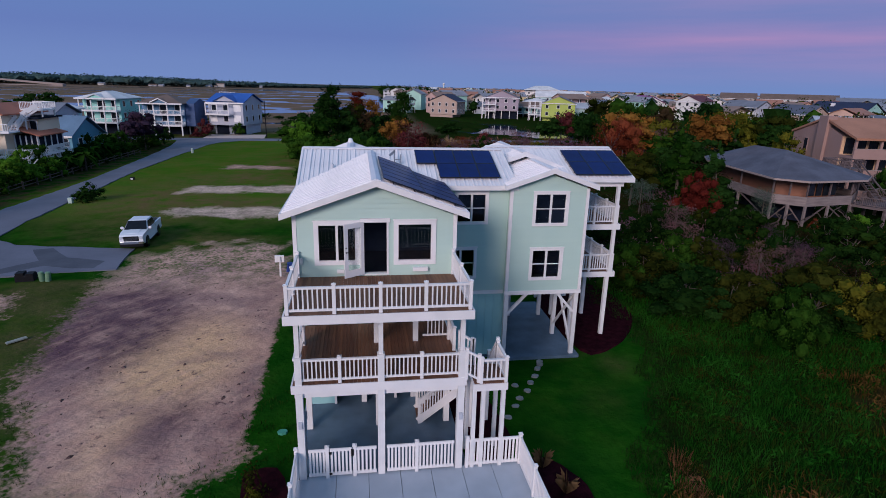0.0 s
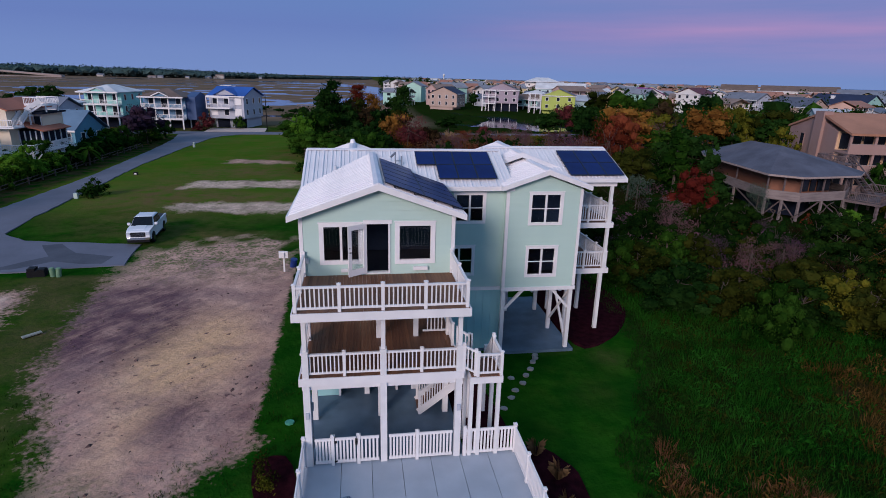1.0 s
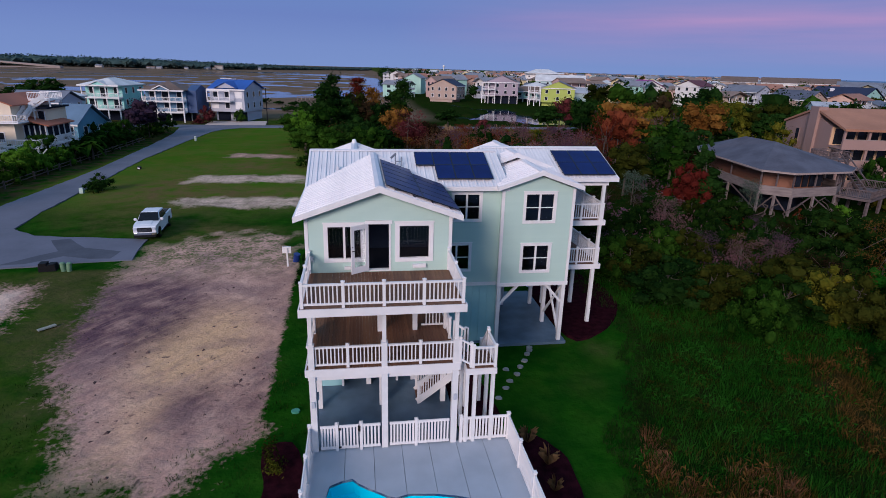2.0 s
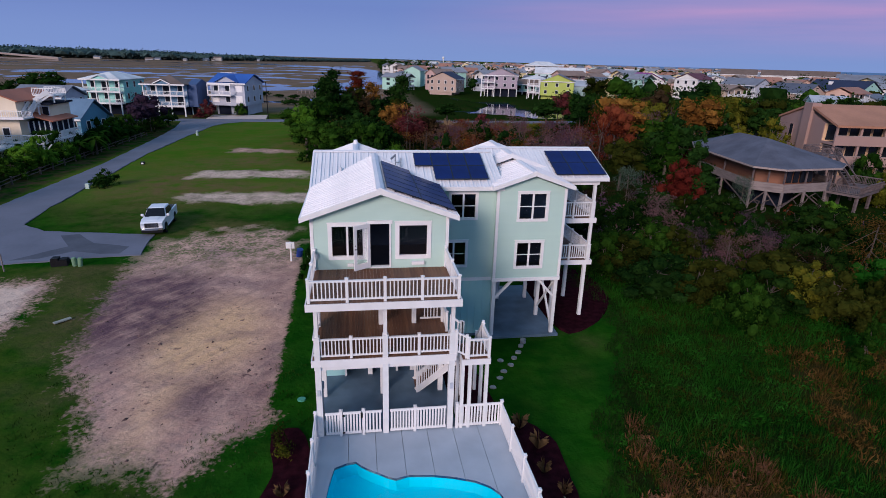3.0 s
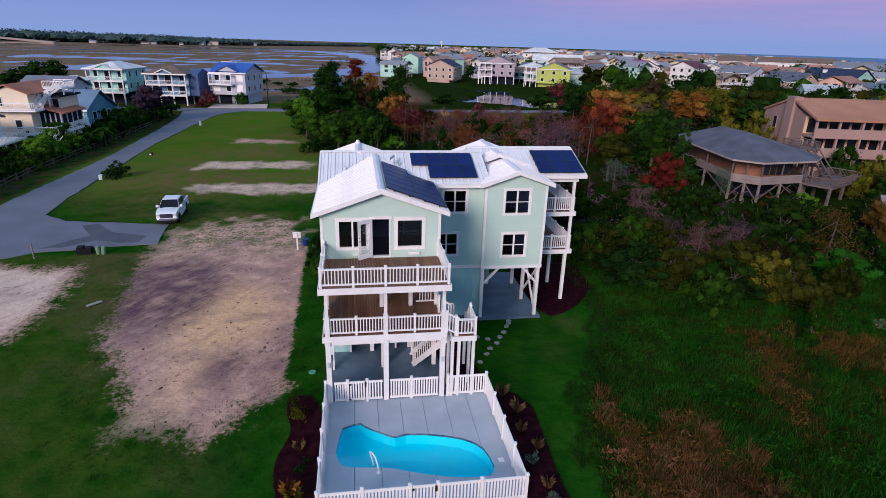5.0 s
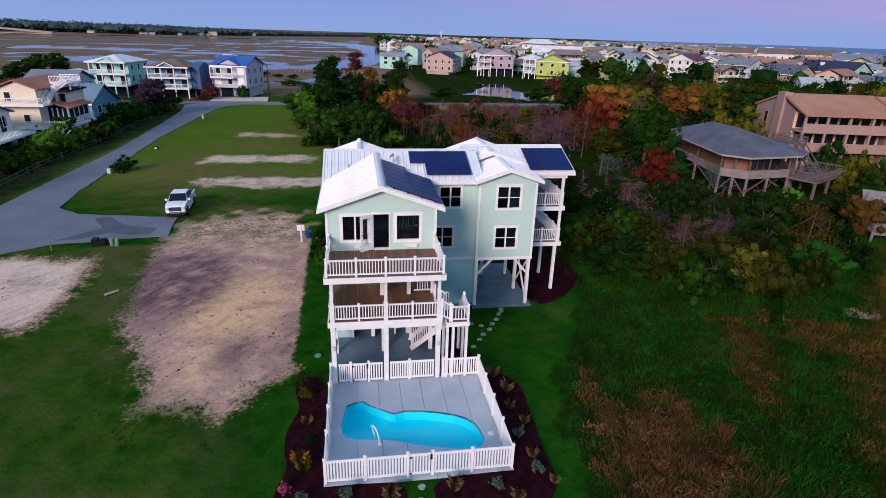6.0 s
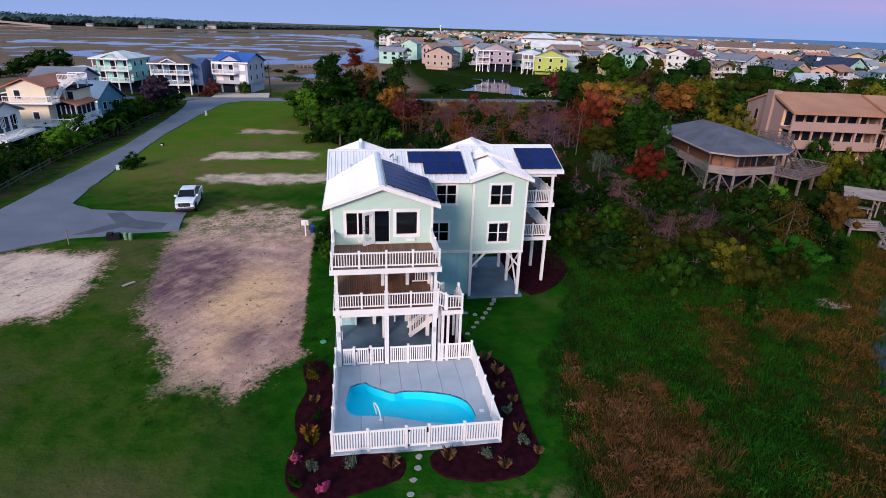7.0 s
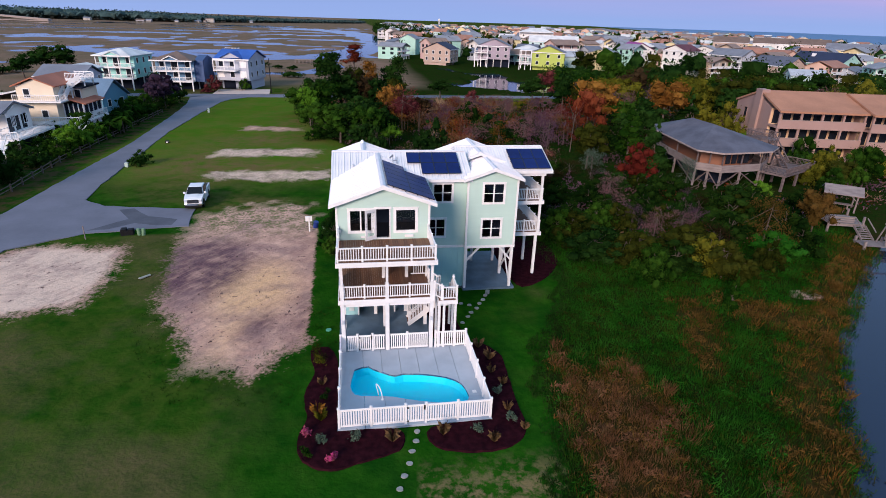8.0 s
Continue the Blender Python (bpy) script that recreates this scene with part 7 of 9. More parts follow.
# ---- vegetation ----
def leaf_quads(centres, size, rng, droop=0.0, long=1.0, out=None):
    """One leaf spray (two triangles) per centre, turned at random or facing loosely outwards."""
    k = len(centres)
    a = rng.normal(size=(k, 3))
    if out is None:
        b = rng.normal(size=(k, 3))
    else:
        n = out + rng.normal(scale=0.62, size=(k, 3)) + (0, 0, 0.25)
        b = np.cross(n, a)
        a = np.cross(b, n)
    a /= np.linalg.norm(a, axis=1)[:, None]
    b -= a * (a * b).sum(1)[:, None]
    b /= np.linalg.norm(b, axis=1)[:, None]
    s = size * rng.uniform(0.55, 1.35, (k, 1))
    v = np.stack([centres - a * s * long, centres - b * s * 0.55, centres + a * s * long * 0.9, centres + b * s * 0.6], 1)
    v[:, 0, 2] -= droop
    f = np.arange(k * 4).reshape(k, 4)
    return v.reshape(-1, 3), f


def lobe_points(lobes, k, rng, shell=0.55):
    """Points in a set of ellipsoid lobes (x, y, z, rx, ry, rz), denser near their skins and uneven, and their outward directions."""
    out, way = [], []
    vol = np.array([l[3] * l[4] * l[5] for l in lobes]) ** 0.75
    for l, n in zip(lobes, (k * vol / vol.sum()).astype(int) + 1):
        d = rng.normal(size=(n, 3))
        d /= np.linalg.norm(d, axis=1)[:, None]
        r = (shell + (1 - shell) * rng.uniform(size=(n, 1)) ** 0.6) * (1 + 0.22 * np.sin(5 * d[:, :1] + 3 * l[0]) * np.cos(4 * d[:, 1:2] + l[1]) + rng.normal(scale=0.17, size=(n, 1)))
        out.append(np.array(l[:3]) + d * r * np.array(l[3:6]))
        way.append(d)
    return np.concatenate(out), np.concatenate(way)


def broad_lobes(h, w, rng, n=9, low=0.3):
    lobes = [(0, 0, h * 0.62, w * 0.30, w * 0.30, h * 0.27)]
    for i in range(n):
        a = 2.4 * i + rng.uniform(-0.5, 0.5)
        q = rng.uniform(0.3, 1.05)
        z = h * rng.uniform(low + 0.08, 0.86)
        r = w * 0.5 * q * (1.0 - 0.55 * max(0, (z / h - 0.55)))
        s = rng.uniform(0.10, 0.21)
        lobes.append((r * math.cos(a) * 0.85, r * math.sin(a) * 0.85, z, w * s, w * s * rng.uniform(0.7, 1.2), h * s * rng.uniform(0.45, 0.75)))
    return lobes


def cone_lobes(h, w, rng, n=12, low=0.08):
    out = []
    for i in range(n):
        t = i / (n - 1)
        z = h * (low + (0.95 - low) * t)
        r = w * 0.5 * (1 - t) ** 0.75
        for j in range(3 if t < 0.75 else 1):
            a = rng.uniform(0, 6.283)
            out.append((r * 0.5 * math.cos(a), r * 0.5 * math.sin(a), z, max(0.2, r * 0.62), max(0.2, r * 0.62), h / n * 0.95))
    return out


def pine_lobes(h, w, rng, n=11):
    out = []
    for i in range(n):
        t = rng.uniform(0.48, 0.98)
        a = rng.uniform(0, 6.283)
        r = w * 0.5 * rng.uniform(0.2, 0.95) * (1.25 - t)
        out.append((r * math.cos(a), r * math.sin(a), h * t, w * 0.19, w * 0.19, h * 0.065))
    return out


def trunk_mesh(name, h, r, limbs, rng, material=None):
    """A tapered, slightly crooked trunk and limbs that end in the crown's lobes."""
    bm = bmesh.new()

    def taper(a, b, ra, rb):
        a, b = Vector(a), Vector(b)
        d = (b - a).normalized()
        s = d.orthogonal().normalized()
        t = d.cross(s)
        rings = [[bm.verts.new(p + (s * math.cos(q) + t * math.sin(q)) * rr) for q in (0, 1.257, 2.513, 3.77, 5.027)] for p, rr in ((a, ra), (b, rb))]
        for i in range(5):
            bm.faces.new((rings[0][i], rings[0][(i + 1) % 5], rings[1][(i + 1) % 5], rings[1][i]))
    m1 = (rng.uniform(-0.15, 0.15), rng.uniform(-0.15, 0.15), h * 0.35)
    m2 = (rng.uniform(-0.3, 0.3), rng.uniform(-0.3, 0.3), h * 0.75)
    taper((0, 0, -0.3), m1, r, r * 0.75)
    taper(m1, m2, r * 0.75, r * 0.35)
    for i, l in enumerate(limbs):
        p = Vector(m1).lerp(Vector(m2), rng.uniform(0.0, 0.9))
        taper(p, (l[0], l[1], l[2]), r * 0.34, r * 0.08)
    return mesh_of(name, bm, material or BARK)


LEAF = {
    "dark": leaf_mat("dark_green", (0.00355, 0.0128, 0.00284), (0.0163, 0.0425, 0.00762)),
    "green": leaf_mat("mid_green", (0.00639, 0.022, 0.00249), (0.0283, 0.0681, 0.00762)),
    "lime": leaf_mat("bright_green", (0.0222, 0.0666, 0.00444), (0.0681, 0.15, 0.0136)),
    "olive": leaf_mat("olive_yellow", (0.0341, 0.041, 0.00454), (0.118, 0.109, 0.0122)),
    "orange": leaf_mat("orange_brown", (0.0882, 0.0353, 0.0084), (0.213, 0.101, 0.0206)),
    "crimson": leaf_mat("crimson_red", (0.040, 0.006, 0.005), (0.085, 0.014, 0.010)),
    "rust": leaf_mat("rust_red", (0.0688, 0.0113, 0.00729), (0.162, 0.0423, 0.0186)),
    "maroon": leaf_mat("maroon", (0.0486, 0.0105, 0.013), (0.13, 0.0348, 0.0348)),
    "purple": leaf_mat("purple_brown", (0.055, 0.030, 0.050), (0.120, 0.064, 0.088)),
    "tan": leaf_mat("dry_tan", (0.17, 0.105, 0.055), (0.25, 0.17, 0.10)),
    "straw": leaf_mat("straw_brown", (0.09, 0.055, 0.026), (0.15, 0.095, 0.05)),
    "plum": leaf_mat("dark_plum", (0.016, 0.011, 0.022), (0.048, 0.030, 0.050)),
    "silver": leaf_mat("grey_green", (0.055, 0.085, 0.06), (0.095, 0.125, 0.09)),
    "scrub": leaf_mat("scrub_green", (0.0032, 0.0106, 0.00213), (0.0153, 0.0359, 0.00545)),
    "scrub_olive": leaf_mat("scrub_olive", (0.00782, 0.0128, 0.00213), (0.0338, 0.0382, 0.00599)),
    "scrub_brown": leaf_mat("scrub_brown", (0.0128, 0.00856, 0.00426), (0.0382, 0.0245, 0.012)),
    "mauve": leaf_mat("mauve_grey", (0.082, 0.043, 0.050), (0.150, 0.080, 0.082)),
    # air haze over the distance, put into the leaf colour
    "haze": leaf_mat("far_haze_green", (0.038, 0.068, 0.070), (0.060, 0.094, 0.086)),
    "rose": leaf_mat("rose_brown", (0.085, 0.042, 0.018), (0.165, 0.080, 0.042), 0.25),
    "reed": leaf_mat("marsh_green", (0.009, 0.055, 0.004), (0.020, 0.086, 0.009), 0.25),
    "reed_brown": leaf_mat("marsh_brown", (0.055, 0.033, 0.008), (0.115, 0.062, 0.018), 0.25),
}
PROTO = {}


def ico(level):
    """Corners and faces of an icosahedron of radius 1, plain or once divided."""
    bm = bmesh.new()
    bmesh.ops.create_icosphere(bm, subdivisions=level, radius=1.0)
    out = np.array([v.co[:] for v in bm.verts]), np.array([[v.index for v in f.verts] for f in bm.faces])
    bm.free()
    return out


(ICO_V, ICO_F), ICO_LOW = ico(2), ico(1)


def lobe_cores(lobes, rng, inset, coarse):
    """Uneven inner masses of foliage, one in each lobe, that close the crown behind its outer leaves."""
    vs, fs = [], []
    bv, bf = ICO_LOW if coarse else (ICO_V, ICO_F)
    for i, l in enumerate(lobes):
        bump = 1 + 0.22 * np.sin(5 * bv[:, :1] + 3 * l[0]) * np.cos(4 * bv[:, 1:2] + l[1]) + rng.normal(scale=0.12, size=(len(bv), 1))
        vs.append(np.array(l[:3]) + bv * bump * inset * np.array(l[3:6]))
        fs.append(bf + i * len(bv))
    return np.concatenate(vs), np.concatenate(fs)


def crown_mesh(lobes, k, size, rng, shape, colour, coarse):
    c, way = lobe_points(lobes, k, rng, 0.35 if shape == "twiggy" else 0.72)
    c[:, 2] = np.maximum(c[:, 2], 0.08)
    v, f = leaf_quads(c, size, rng, 0.0, 1.7 if shape in ("twiggy", "pine") else 1.0, None if shape == "twiggy" else way)
    faces = f.tolist()
    if shape != "twiggy":
        cv, cf = lobe_cores(lobes, rng, 0.55 if shape == "pine" else 0.68, coarse)
        cv[:, 2] = np.maximum(cv[:, 2], 0.03)
        faces += (cf + len(v)).tolist()
        v = np.concatenate([v, cv])
    return quads_mesh("crown", v, faces, LEAF[colour])


def plant_meshes(shape, colour, variant, coarse=False):
    key = (shape, colour, variant, coarse)
    if key in PROTO:
        return PROTO[key]
    rng = np.random.RandomState(sum(ord(c) for c in shape + colour) * 7 + variant)
    if shape == "tree":
        lobes, k, size = broad_lobes(8, 7, rng, 24), 3300, 0.13
    elif shape == "bush":
        lobes, k, size = [(0, 0, 1.0, 1.2, 1.2, 1.0)], 2600, 0.075
        for i in range(22):
            a, r = 2.4 * i + rng.uniform(-0.3, 0.3), 1.75 * math.sqrt((i + 0.6) / 22)
            q = rng.uniform(0.26, 0.56)
            lobes.append((r * math.cos(a), r * math.sin(a), 2.4 - 0.55 * r * r + rng.uniform(-0.45, 0.4), q, q, q * rng.uniform(0.75, 1.05)))
    elif shape == "fir":
        lobes, k, size = cone_lobes(8, 4.6, rng), 2600, 0.115
    elif shape == "pine":
        lobes, k, size = pine_lobes(12, 8, rng, 22), 2800, 0.15
    else:  # twiggy, half bare
        lobes, k, size = broad_lobes(6, 6, rng, 16, 0.12), 2300, 0.06
    if coarse:
        k, size = int(k * 0.5), size * 1.36
    crown = crown_mesh(lobes, k, size, rng, shape, colour, coarse)
    hgt = {"tree": 8, "bush": 3, "fir": 8, "pine": 12}.get(shape, 6)
    trunk = trunk_mesh("trunk", hgt, {"bush": 0.07, "twiggy": 0.11}.get(shape, 0.2), lobes[:9], rng)
    PROTO[key] = (trunk, crown, hgt)
    return PROTO[key]


WORDS = {"crimson": "deep crimson", "dark": "dark green", "green": "green", "lime": "bright green", "olive": "yellow-green", "orange": "orange-brown", "rust": "rust red", "maroon": "dark red", "purple": "purple-brown bare", "plum": "dark plum-coloured", "tan": "dry tan", "silver": "grey-green", "straw": "straw-brown", "reed": "green", "scrub": "dark green", "scrub_olive": "dark olive", "scrub_brown": "dark brown", "mauve": "mauve-grey bare", "haze": "blue-green", "rose": "rosy brown", "reed_brown": "rusty brown"}
KIND = {"tree": ("tree", "broadleaf tree with an uneven crown"), "bush": ("bush", "rounded shrub growing in rough ground"), "fir": ("tree", "conical evergreen tree"), "pine": ("tree", "tall pine with open tufted crown"),
        "twiggy": ("tree", "thin twiggy tree with sparse leaves")}
vrng = np.random.RandomState(42)


def gz_at(x, y):
    return float(ground_height(np.array([x], float), np.array([y], float))[0])


PLANTED = []


def crowded(x, y, gap):
    return any((x - a) ** 2 + (y - b) ** 2 < (gap + r) ** 2 for a, b, r in PLANTED)


def plant(shape, colour, x, y, h, wide=1.0):
    PLANTED.append((x, y, 0.3 * h * wide))
    trunk, crown, base_h = plant_meshes(shape, colour, int(vrng.randint(0, 2)), y > 66)
    s = h / base_h
    name, words = KIND[shape]
    t = thing(name, WORDS[colour] + " " + words, name, Matrix.Translation((x, y, gz_at(x, y) - 0.05)) @ pose(0, 0, 0, 0, 0, float(vrng.uniform(0, 360))) @ Matrix.Diagonal((s * wide, s * wide, s, 1)), group="trees and shrubs")
    piece("trunk", trunk, t)
    piece("crown", crown, t)


# named plants, placed one by one
for row in (
    # the wood beyond the field, behind the house and down to the creek
    ("tree", "dark", -8.2, 155.4, 11, 1.01), ("pine", "rust", 0.1, 187.1, 11, 1.33), ("pine", "orange", 3.1, 122.3, 10.4, 0.87), ("pine", "dark", 8.2, 127.3, 8.9, 1.34),
    ("tree", "dark", 22.4, 139.1, 5.5, 1.44), ("tree", "orange", 5.9, 95.1, 7.7, 0.87), ("twiggy", "maroon", 9.6, 96.3, 8.5, 0.66),
    ("tree", "dark", 0.6, 85.2, 7.9, 0.92), ("tree", "green", -3.1, 81.4, 6.1, 1.31), ("tree", "dark", 3.4, 91.6, 6, 1.02), ("tree", "green", -6.7, 101, 8.7, 1.16),
    ("tree", "lime", -9, 97.1, 8, 0.76), ("tree", "green", -8, 87.2, 6.4, 1.14), ("tree", "lime", 4.9, 78.7, 4.3, 1.01), ("bush", "dark", 10.8, 69.5, 6.3, 0.83),
    ("bush", "tan", 18.2, 108.9, 4.9, 0.6), ("bush", "maroon", 28.5, 125.8, 4.3, 0.88), ("twiggy", "rust", 23.4, 89.6, 5.9, 0.64),
    ("twiggy", "orange", 21.6, 71.9, 5, 0.77), ("twiggy", "mauve", 28.6, 95.5, 7.7, 0.66), ("twiggy", "mauve", 19.1, 76.9, 5, 1.09),
    ("twiggy", "mauve", 26, 73.8, 6.6, 0.9), ("tree", "maroon", 48.2, 130.2, 8.9, 0.86), ("tree", "dark", 48.1, 115.9, 9.7, 0.81),
    ("twiggy", "rust", 34.3, 73.7, 9.9, 0.57), ("twiggy", "purple", 28.8, 69.8, 8, 0.78), ("tree", "orange", 45.5, 90.2, 11, 1.03),
    ("tree", "rust", 39.2, 79.4, 10.5, 0.66), ("tree", "scrub_olive", 33.1, 63.7, 7.2, 0.93), ("fir", "green", 41.2, 67.0, 10.4, 0.96),
    ("fir", "dark", 40.3, 58.4, 8.5, 1.21), ("bush", "crimson", 38.2, 57.6, 5.2, 0.85), ("bush", "rust", 51.2, 79.4, 5.4, 0.5), ("fir", "dark", 65.5, 91.2, 9.3, 1.3),
    ("tree", "orange", 59.9, 91.2, 10.9, 0.98), ("tree", "olive", 69.4, 97.7, 11.3, 0.93), ("tree", "green", 72.9, 143.6, 11.1, 0.8),
    ("tree", "scrub_brown", 70.6, 126.6, 10.4, 0.99), ("tree", "scrub_olive", 85.4, 193.3, 11.5, 1.09), ("tree", "scrub_brown", 292.4, 515.4, 11, 2),
    ("tree", "dark", 126.8, 195.6, 10.8, 0.98), ("tree", "scrub_olive", 84.5, 106.8, 10.2, 1.08), ("tree", "dark", 83.8, 103.7, 8.3, 1.08),
    ("bush", "olive", 63.7, 76.5, 8, 0.75), ("bush", "olive", 68.7, 91.3, 6.8, 0.71), ("bush", "green", 71.5, 76.4, 4.8, 0.77), ("tree", "dark", 130.2, 141, 8.4, 1.24),
    ("tree", "dark", 144.5, 147.3, 8.6, 1.22), ("bush", "green", 66.4, 61.3, 5.5, 0.67), ("bush", "olive", 65.1, 55, 5.3, 0.75),
    ("bush", "green", 66.1, 51.6, 5.7, 0.65), ("bush", "olive", 60.6, 53, 3.7, 0.82), ("tree", "green", 67.7, 51, 6.6, 0.78), ("bush", "green", 60.4, 48.3, 3.8, 0.75),
    ("bush", "green", 22.7, 24.7, 3.7, 0.78), ("bush", "scrub_olive", 29, 29.7, 3.7, 1.38), ("bush", "olive", 29.3, 27.3, 3.7, 0.96),
    ("bush", "scrub", 22.3, 46.5, 3.2, 1), ("bush", "green", 18.2, 34.7, 3.7, 0.84), ("bush", "green", 23.1, 36.8, 3.7, 0.91),
    ("bush", "scrub_olive", 25.4, 36.9, 3.2, 0.96), ("twiggy", "reed_brown", 38.3, 32, 6, 0.84), ("tree", "reed_brown", 44.6, 33.3, 6.1, 0.72),
    ("bush", "lime", 49.8, 47.9, 2.7, 0.99), ("fir", "green", 26.9, 20.4, 3.5, 0.71), ("bush", "reed", 38.3, 30.1, 2.9, 1.37),
    ("twiggy", "silver", 31.4, 58.1, 4.3, 1.03), ("twiggy", "mauve", 28.1, 45.1, 4.5, 1.04), ("twiggy", "mauve", 27.8, 33.9, 3.9, 0.95),
    ("twiggy", "mauve", 31.3, 34.8, 3.4, 0.95), ("bush", "scrub", 25.1, 44.1, 3.2, 0.95), ("bush", "scrub", 33.6, 46.6, 3.2, 0.86),
    ("bush", "dark", 34.4, 39.5, 3.5, 0.72), ("bush", "scrub", 38.5, 41.3, 3.2, 0.8), ("bush", "scrub_olive", 34.8, 26.8, 3.1, 0.75),
    ("twiggy", "silver", 42.4, 52.7, 4.5, 0.7),
    ("bush", "rust", 46.9, 50.2, 1.5, 0.8), ("bush", "orange", 49.3, 49.4, 1.1, 1.3), ("bush", "lime", 47.8, 49.8, 0.9, 1.1),
    ("tree", "green", -11.7, 109.6, 6.0, 1.34), ("tree", "dark", -7.6, 101.3, 9.5, 0.81), ("pine", "dark", -4.8, 106.1, 13.0, 0.78), ("tree", "dark", -2.1, 107.4, 9.5, 0.83), ("tree", "scrub_brown", 1.4, 110.2, 10.0, 0.78), ("tree", "dark", 4.3, 106.8, 9.0, 0.83), ("tree", "orange", 6.3, 98.9, 8.5, 0.73),
    ("twiggy", "maroon", 8.1, 91.4, 8.5, 0.72), ("tree", "scrub_brown", 11.6, 95.0, 6.5, 0.94), ("tree", "lime", -9.6, 103.2, 3.7, 1.60), ("tree", "green", -5.1, 86.7, 6.2, 1.07), ("tree", "dark", -1.6, 81.4, 7.5, 0.87), ("tree", "green", 1.4, 77.6, 7.5, 0.81), ("tree", "dark", 4.6, 79.9, 6.5, 0.84),
    ("bush", "dark", -3.3, 84.0, 3.4, 1.21), ("tree", "dark", 0.4, 74.8, 4.8, 1.17), ("bush", "green", -7.0, 84.0, 2.8, 1.36), ("pine", "dark", 8.7, 113.0, 12.0, 0.85), ("tree", "maroon", 8.7, 93.1, 6.5, 0.85), ("bush", "dark", 2.5, 72.7, 4.5, 0.68), ("tree", "scrub_olive", -0.5, 111.5, 11.0, 0.62),
    # along the lane and between the houses on the far side
    ("tree", "plum", -40.9, 117.4, 7.9, 0.98), ("tree", "plum", -41.6, 112.7, 6.4, 0.85), ("bush", "dark", -41.6, 133.5, 3.2, 0.67), ("bush", "green", -41.6, 107.1, 4.7, 0.77), ("bush", "dark", -42.4, 97.0, 5.0, 0.65), ("bush", "lime", -41.6, 77.2, 5.1, 0.63), ("bush", "green", -41.6, 82.2, 3.2, 0.78), ("bush", "green", -41.6, 71.2, 3.1, 1.02),
    ("bush", "dark", -45.0, 68.2, 3.3, 0.91), ("bush", "dark", -41.6, 66.1, 2.6, 0.85), ("bush", "dark", -41.6, 91.1, 3.2, 0.96), ("bush", "dark", -41.6, 121.6, 3.3, 0.74), ("bush", "green", -41.6, 100.2, 2.8, 0.87), ("bush", "dark", -41.6, 58.5, 4.3, 0.63),
    ("bush", "dark", -29.6, 67.2, 2.2, 1.1), ("bush", "dark", -30.4, 66.9, 1.6, 1.1), ("bush", "dark", -42.5, 78, 3.2, 1.2), ("tree", "green", -43.5, 84, 5.0, 0.9), ("bush", "lime", -41.5, 83.5, 3.2, 1.0), ("tree", "lime", -42.0, 74.5, 4.2, 1.1), ("bush", "green", -43.5, 91, 3.6, 1.0),
    ("bush", "dark", -41.8, 97, 3.4, 1.1), ("bush", "green", -42.5, 103, 3.8, 1.2), ("bush", "dark", -41.6, 124, 4.2, 1.1), ("bush", "green", -43.5, 107, 4.2, 1.2),
    ("bush", "dark", -42.5, 66, 2.8, 1.2), ("bush", "green", -43.5, 60, 3, 1.3), ("bush", "dark", -44.5, 52, 3, 1.3), ("bush", "dark", -45, 46, 3.2, 1.3), ("tree", "dark", -90, 186, 10, 1.15), ("tree", "dark", -97, 176, 7.5, 1.2), ("tree", "green", -84, 112, 8.0, 1.0),
    ("tree", "dark", -78, 98, 7, 1.1), ("bush", "maroon", -37.0, 147, 4.4, 0.9), ("bush", "green", -29.8, 150.2, 3.6, 0.8), ("tree", "green", -51.5, 146.5, 5.2, 0.7), ("bush", "maroon", -38.5, 144.5, 1.4, 1.8),
    ("bush", "dark", 60, 48, 2.6, 1.0), ("tree", "scrub_olive", 64, 51.5, 4.2, 1.1), ("bush", "green", 66, 57, 4.0, 1.2), ("tree", "olive", 71, 55, 4.6, 1.1), ("bush", "olive", 76, 54, 4.0, 1.3), ("tree", "green", 81, 53, 4.6, 1.1), ("bush", "dark", 62.5, 57.5, 3.4, 1.0), ("tree", "green", 86, 50, 4.6, 1.2),
    ("bush", "lime", 62.5, 69, 4.6, 0.7), ("tree", "dark", -95, 184, 9.5, 1.2), ("bush", "lime", -41.8, 80, 2.6, 1.1), ("bush", "dark", -41.4, 89, 2.6, 1.1), ("bush", "green", -41.6, 94, 2.8, 1.1), ("bush", "dark", -42.0, 106, 3.4, 1.2), ("bush", "dark", -41.8, 110, 3.2, 1.2), 
    ("bush", "dark", -41.6, 116, 3.2, 1.1), ("bush", "green", -41.4, 121, 3.4, 1.0), ("bush", "dark", -46, 77, 2.6, 1.2), ("bush", "green", -44.5, 73, 3.0, 1.2), ("tree", "green", -66, 84, 7.5, 1.1), ("tree", "dark", -70, 92, 8, 1.1), ("tree", "green", -72, 100, 7.5, 1.1), ("tree", "dark", -64, 100, 6, 1.0),
    ("bush", "dark", -3.0, 35.5, 2.8, 0.8), ("bush", "dark", -2.9, 38, 3.0, 0.8), ("bush", "green", -3.1, 33.6, 2.0, 0.8),
):
    plant(*row)

# loose wood behind and beside the house
wrng = np.random.RandomState(7)
count = 0
while count < 120:
    x, y = wrng.uniform(-4, 120), wrng.uniform(50, 133)
    if x < 14 and y < 84 or field(np.array([x]), np.array([y]), WILD)[0] < 2.0 or 38 < x < 65 and 46 < y < 75 or x > 58 and 56 < y < 88 or (x > 45 and y < 62 and y < 40 + (x - 45)):
        continue
    if x > 66 and 42 < y < 88 or 24 < x < 47 and y < 67 or crowded(x, y, 0.8):
        continue
    shrubby = x < 46 and y < 108
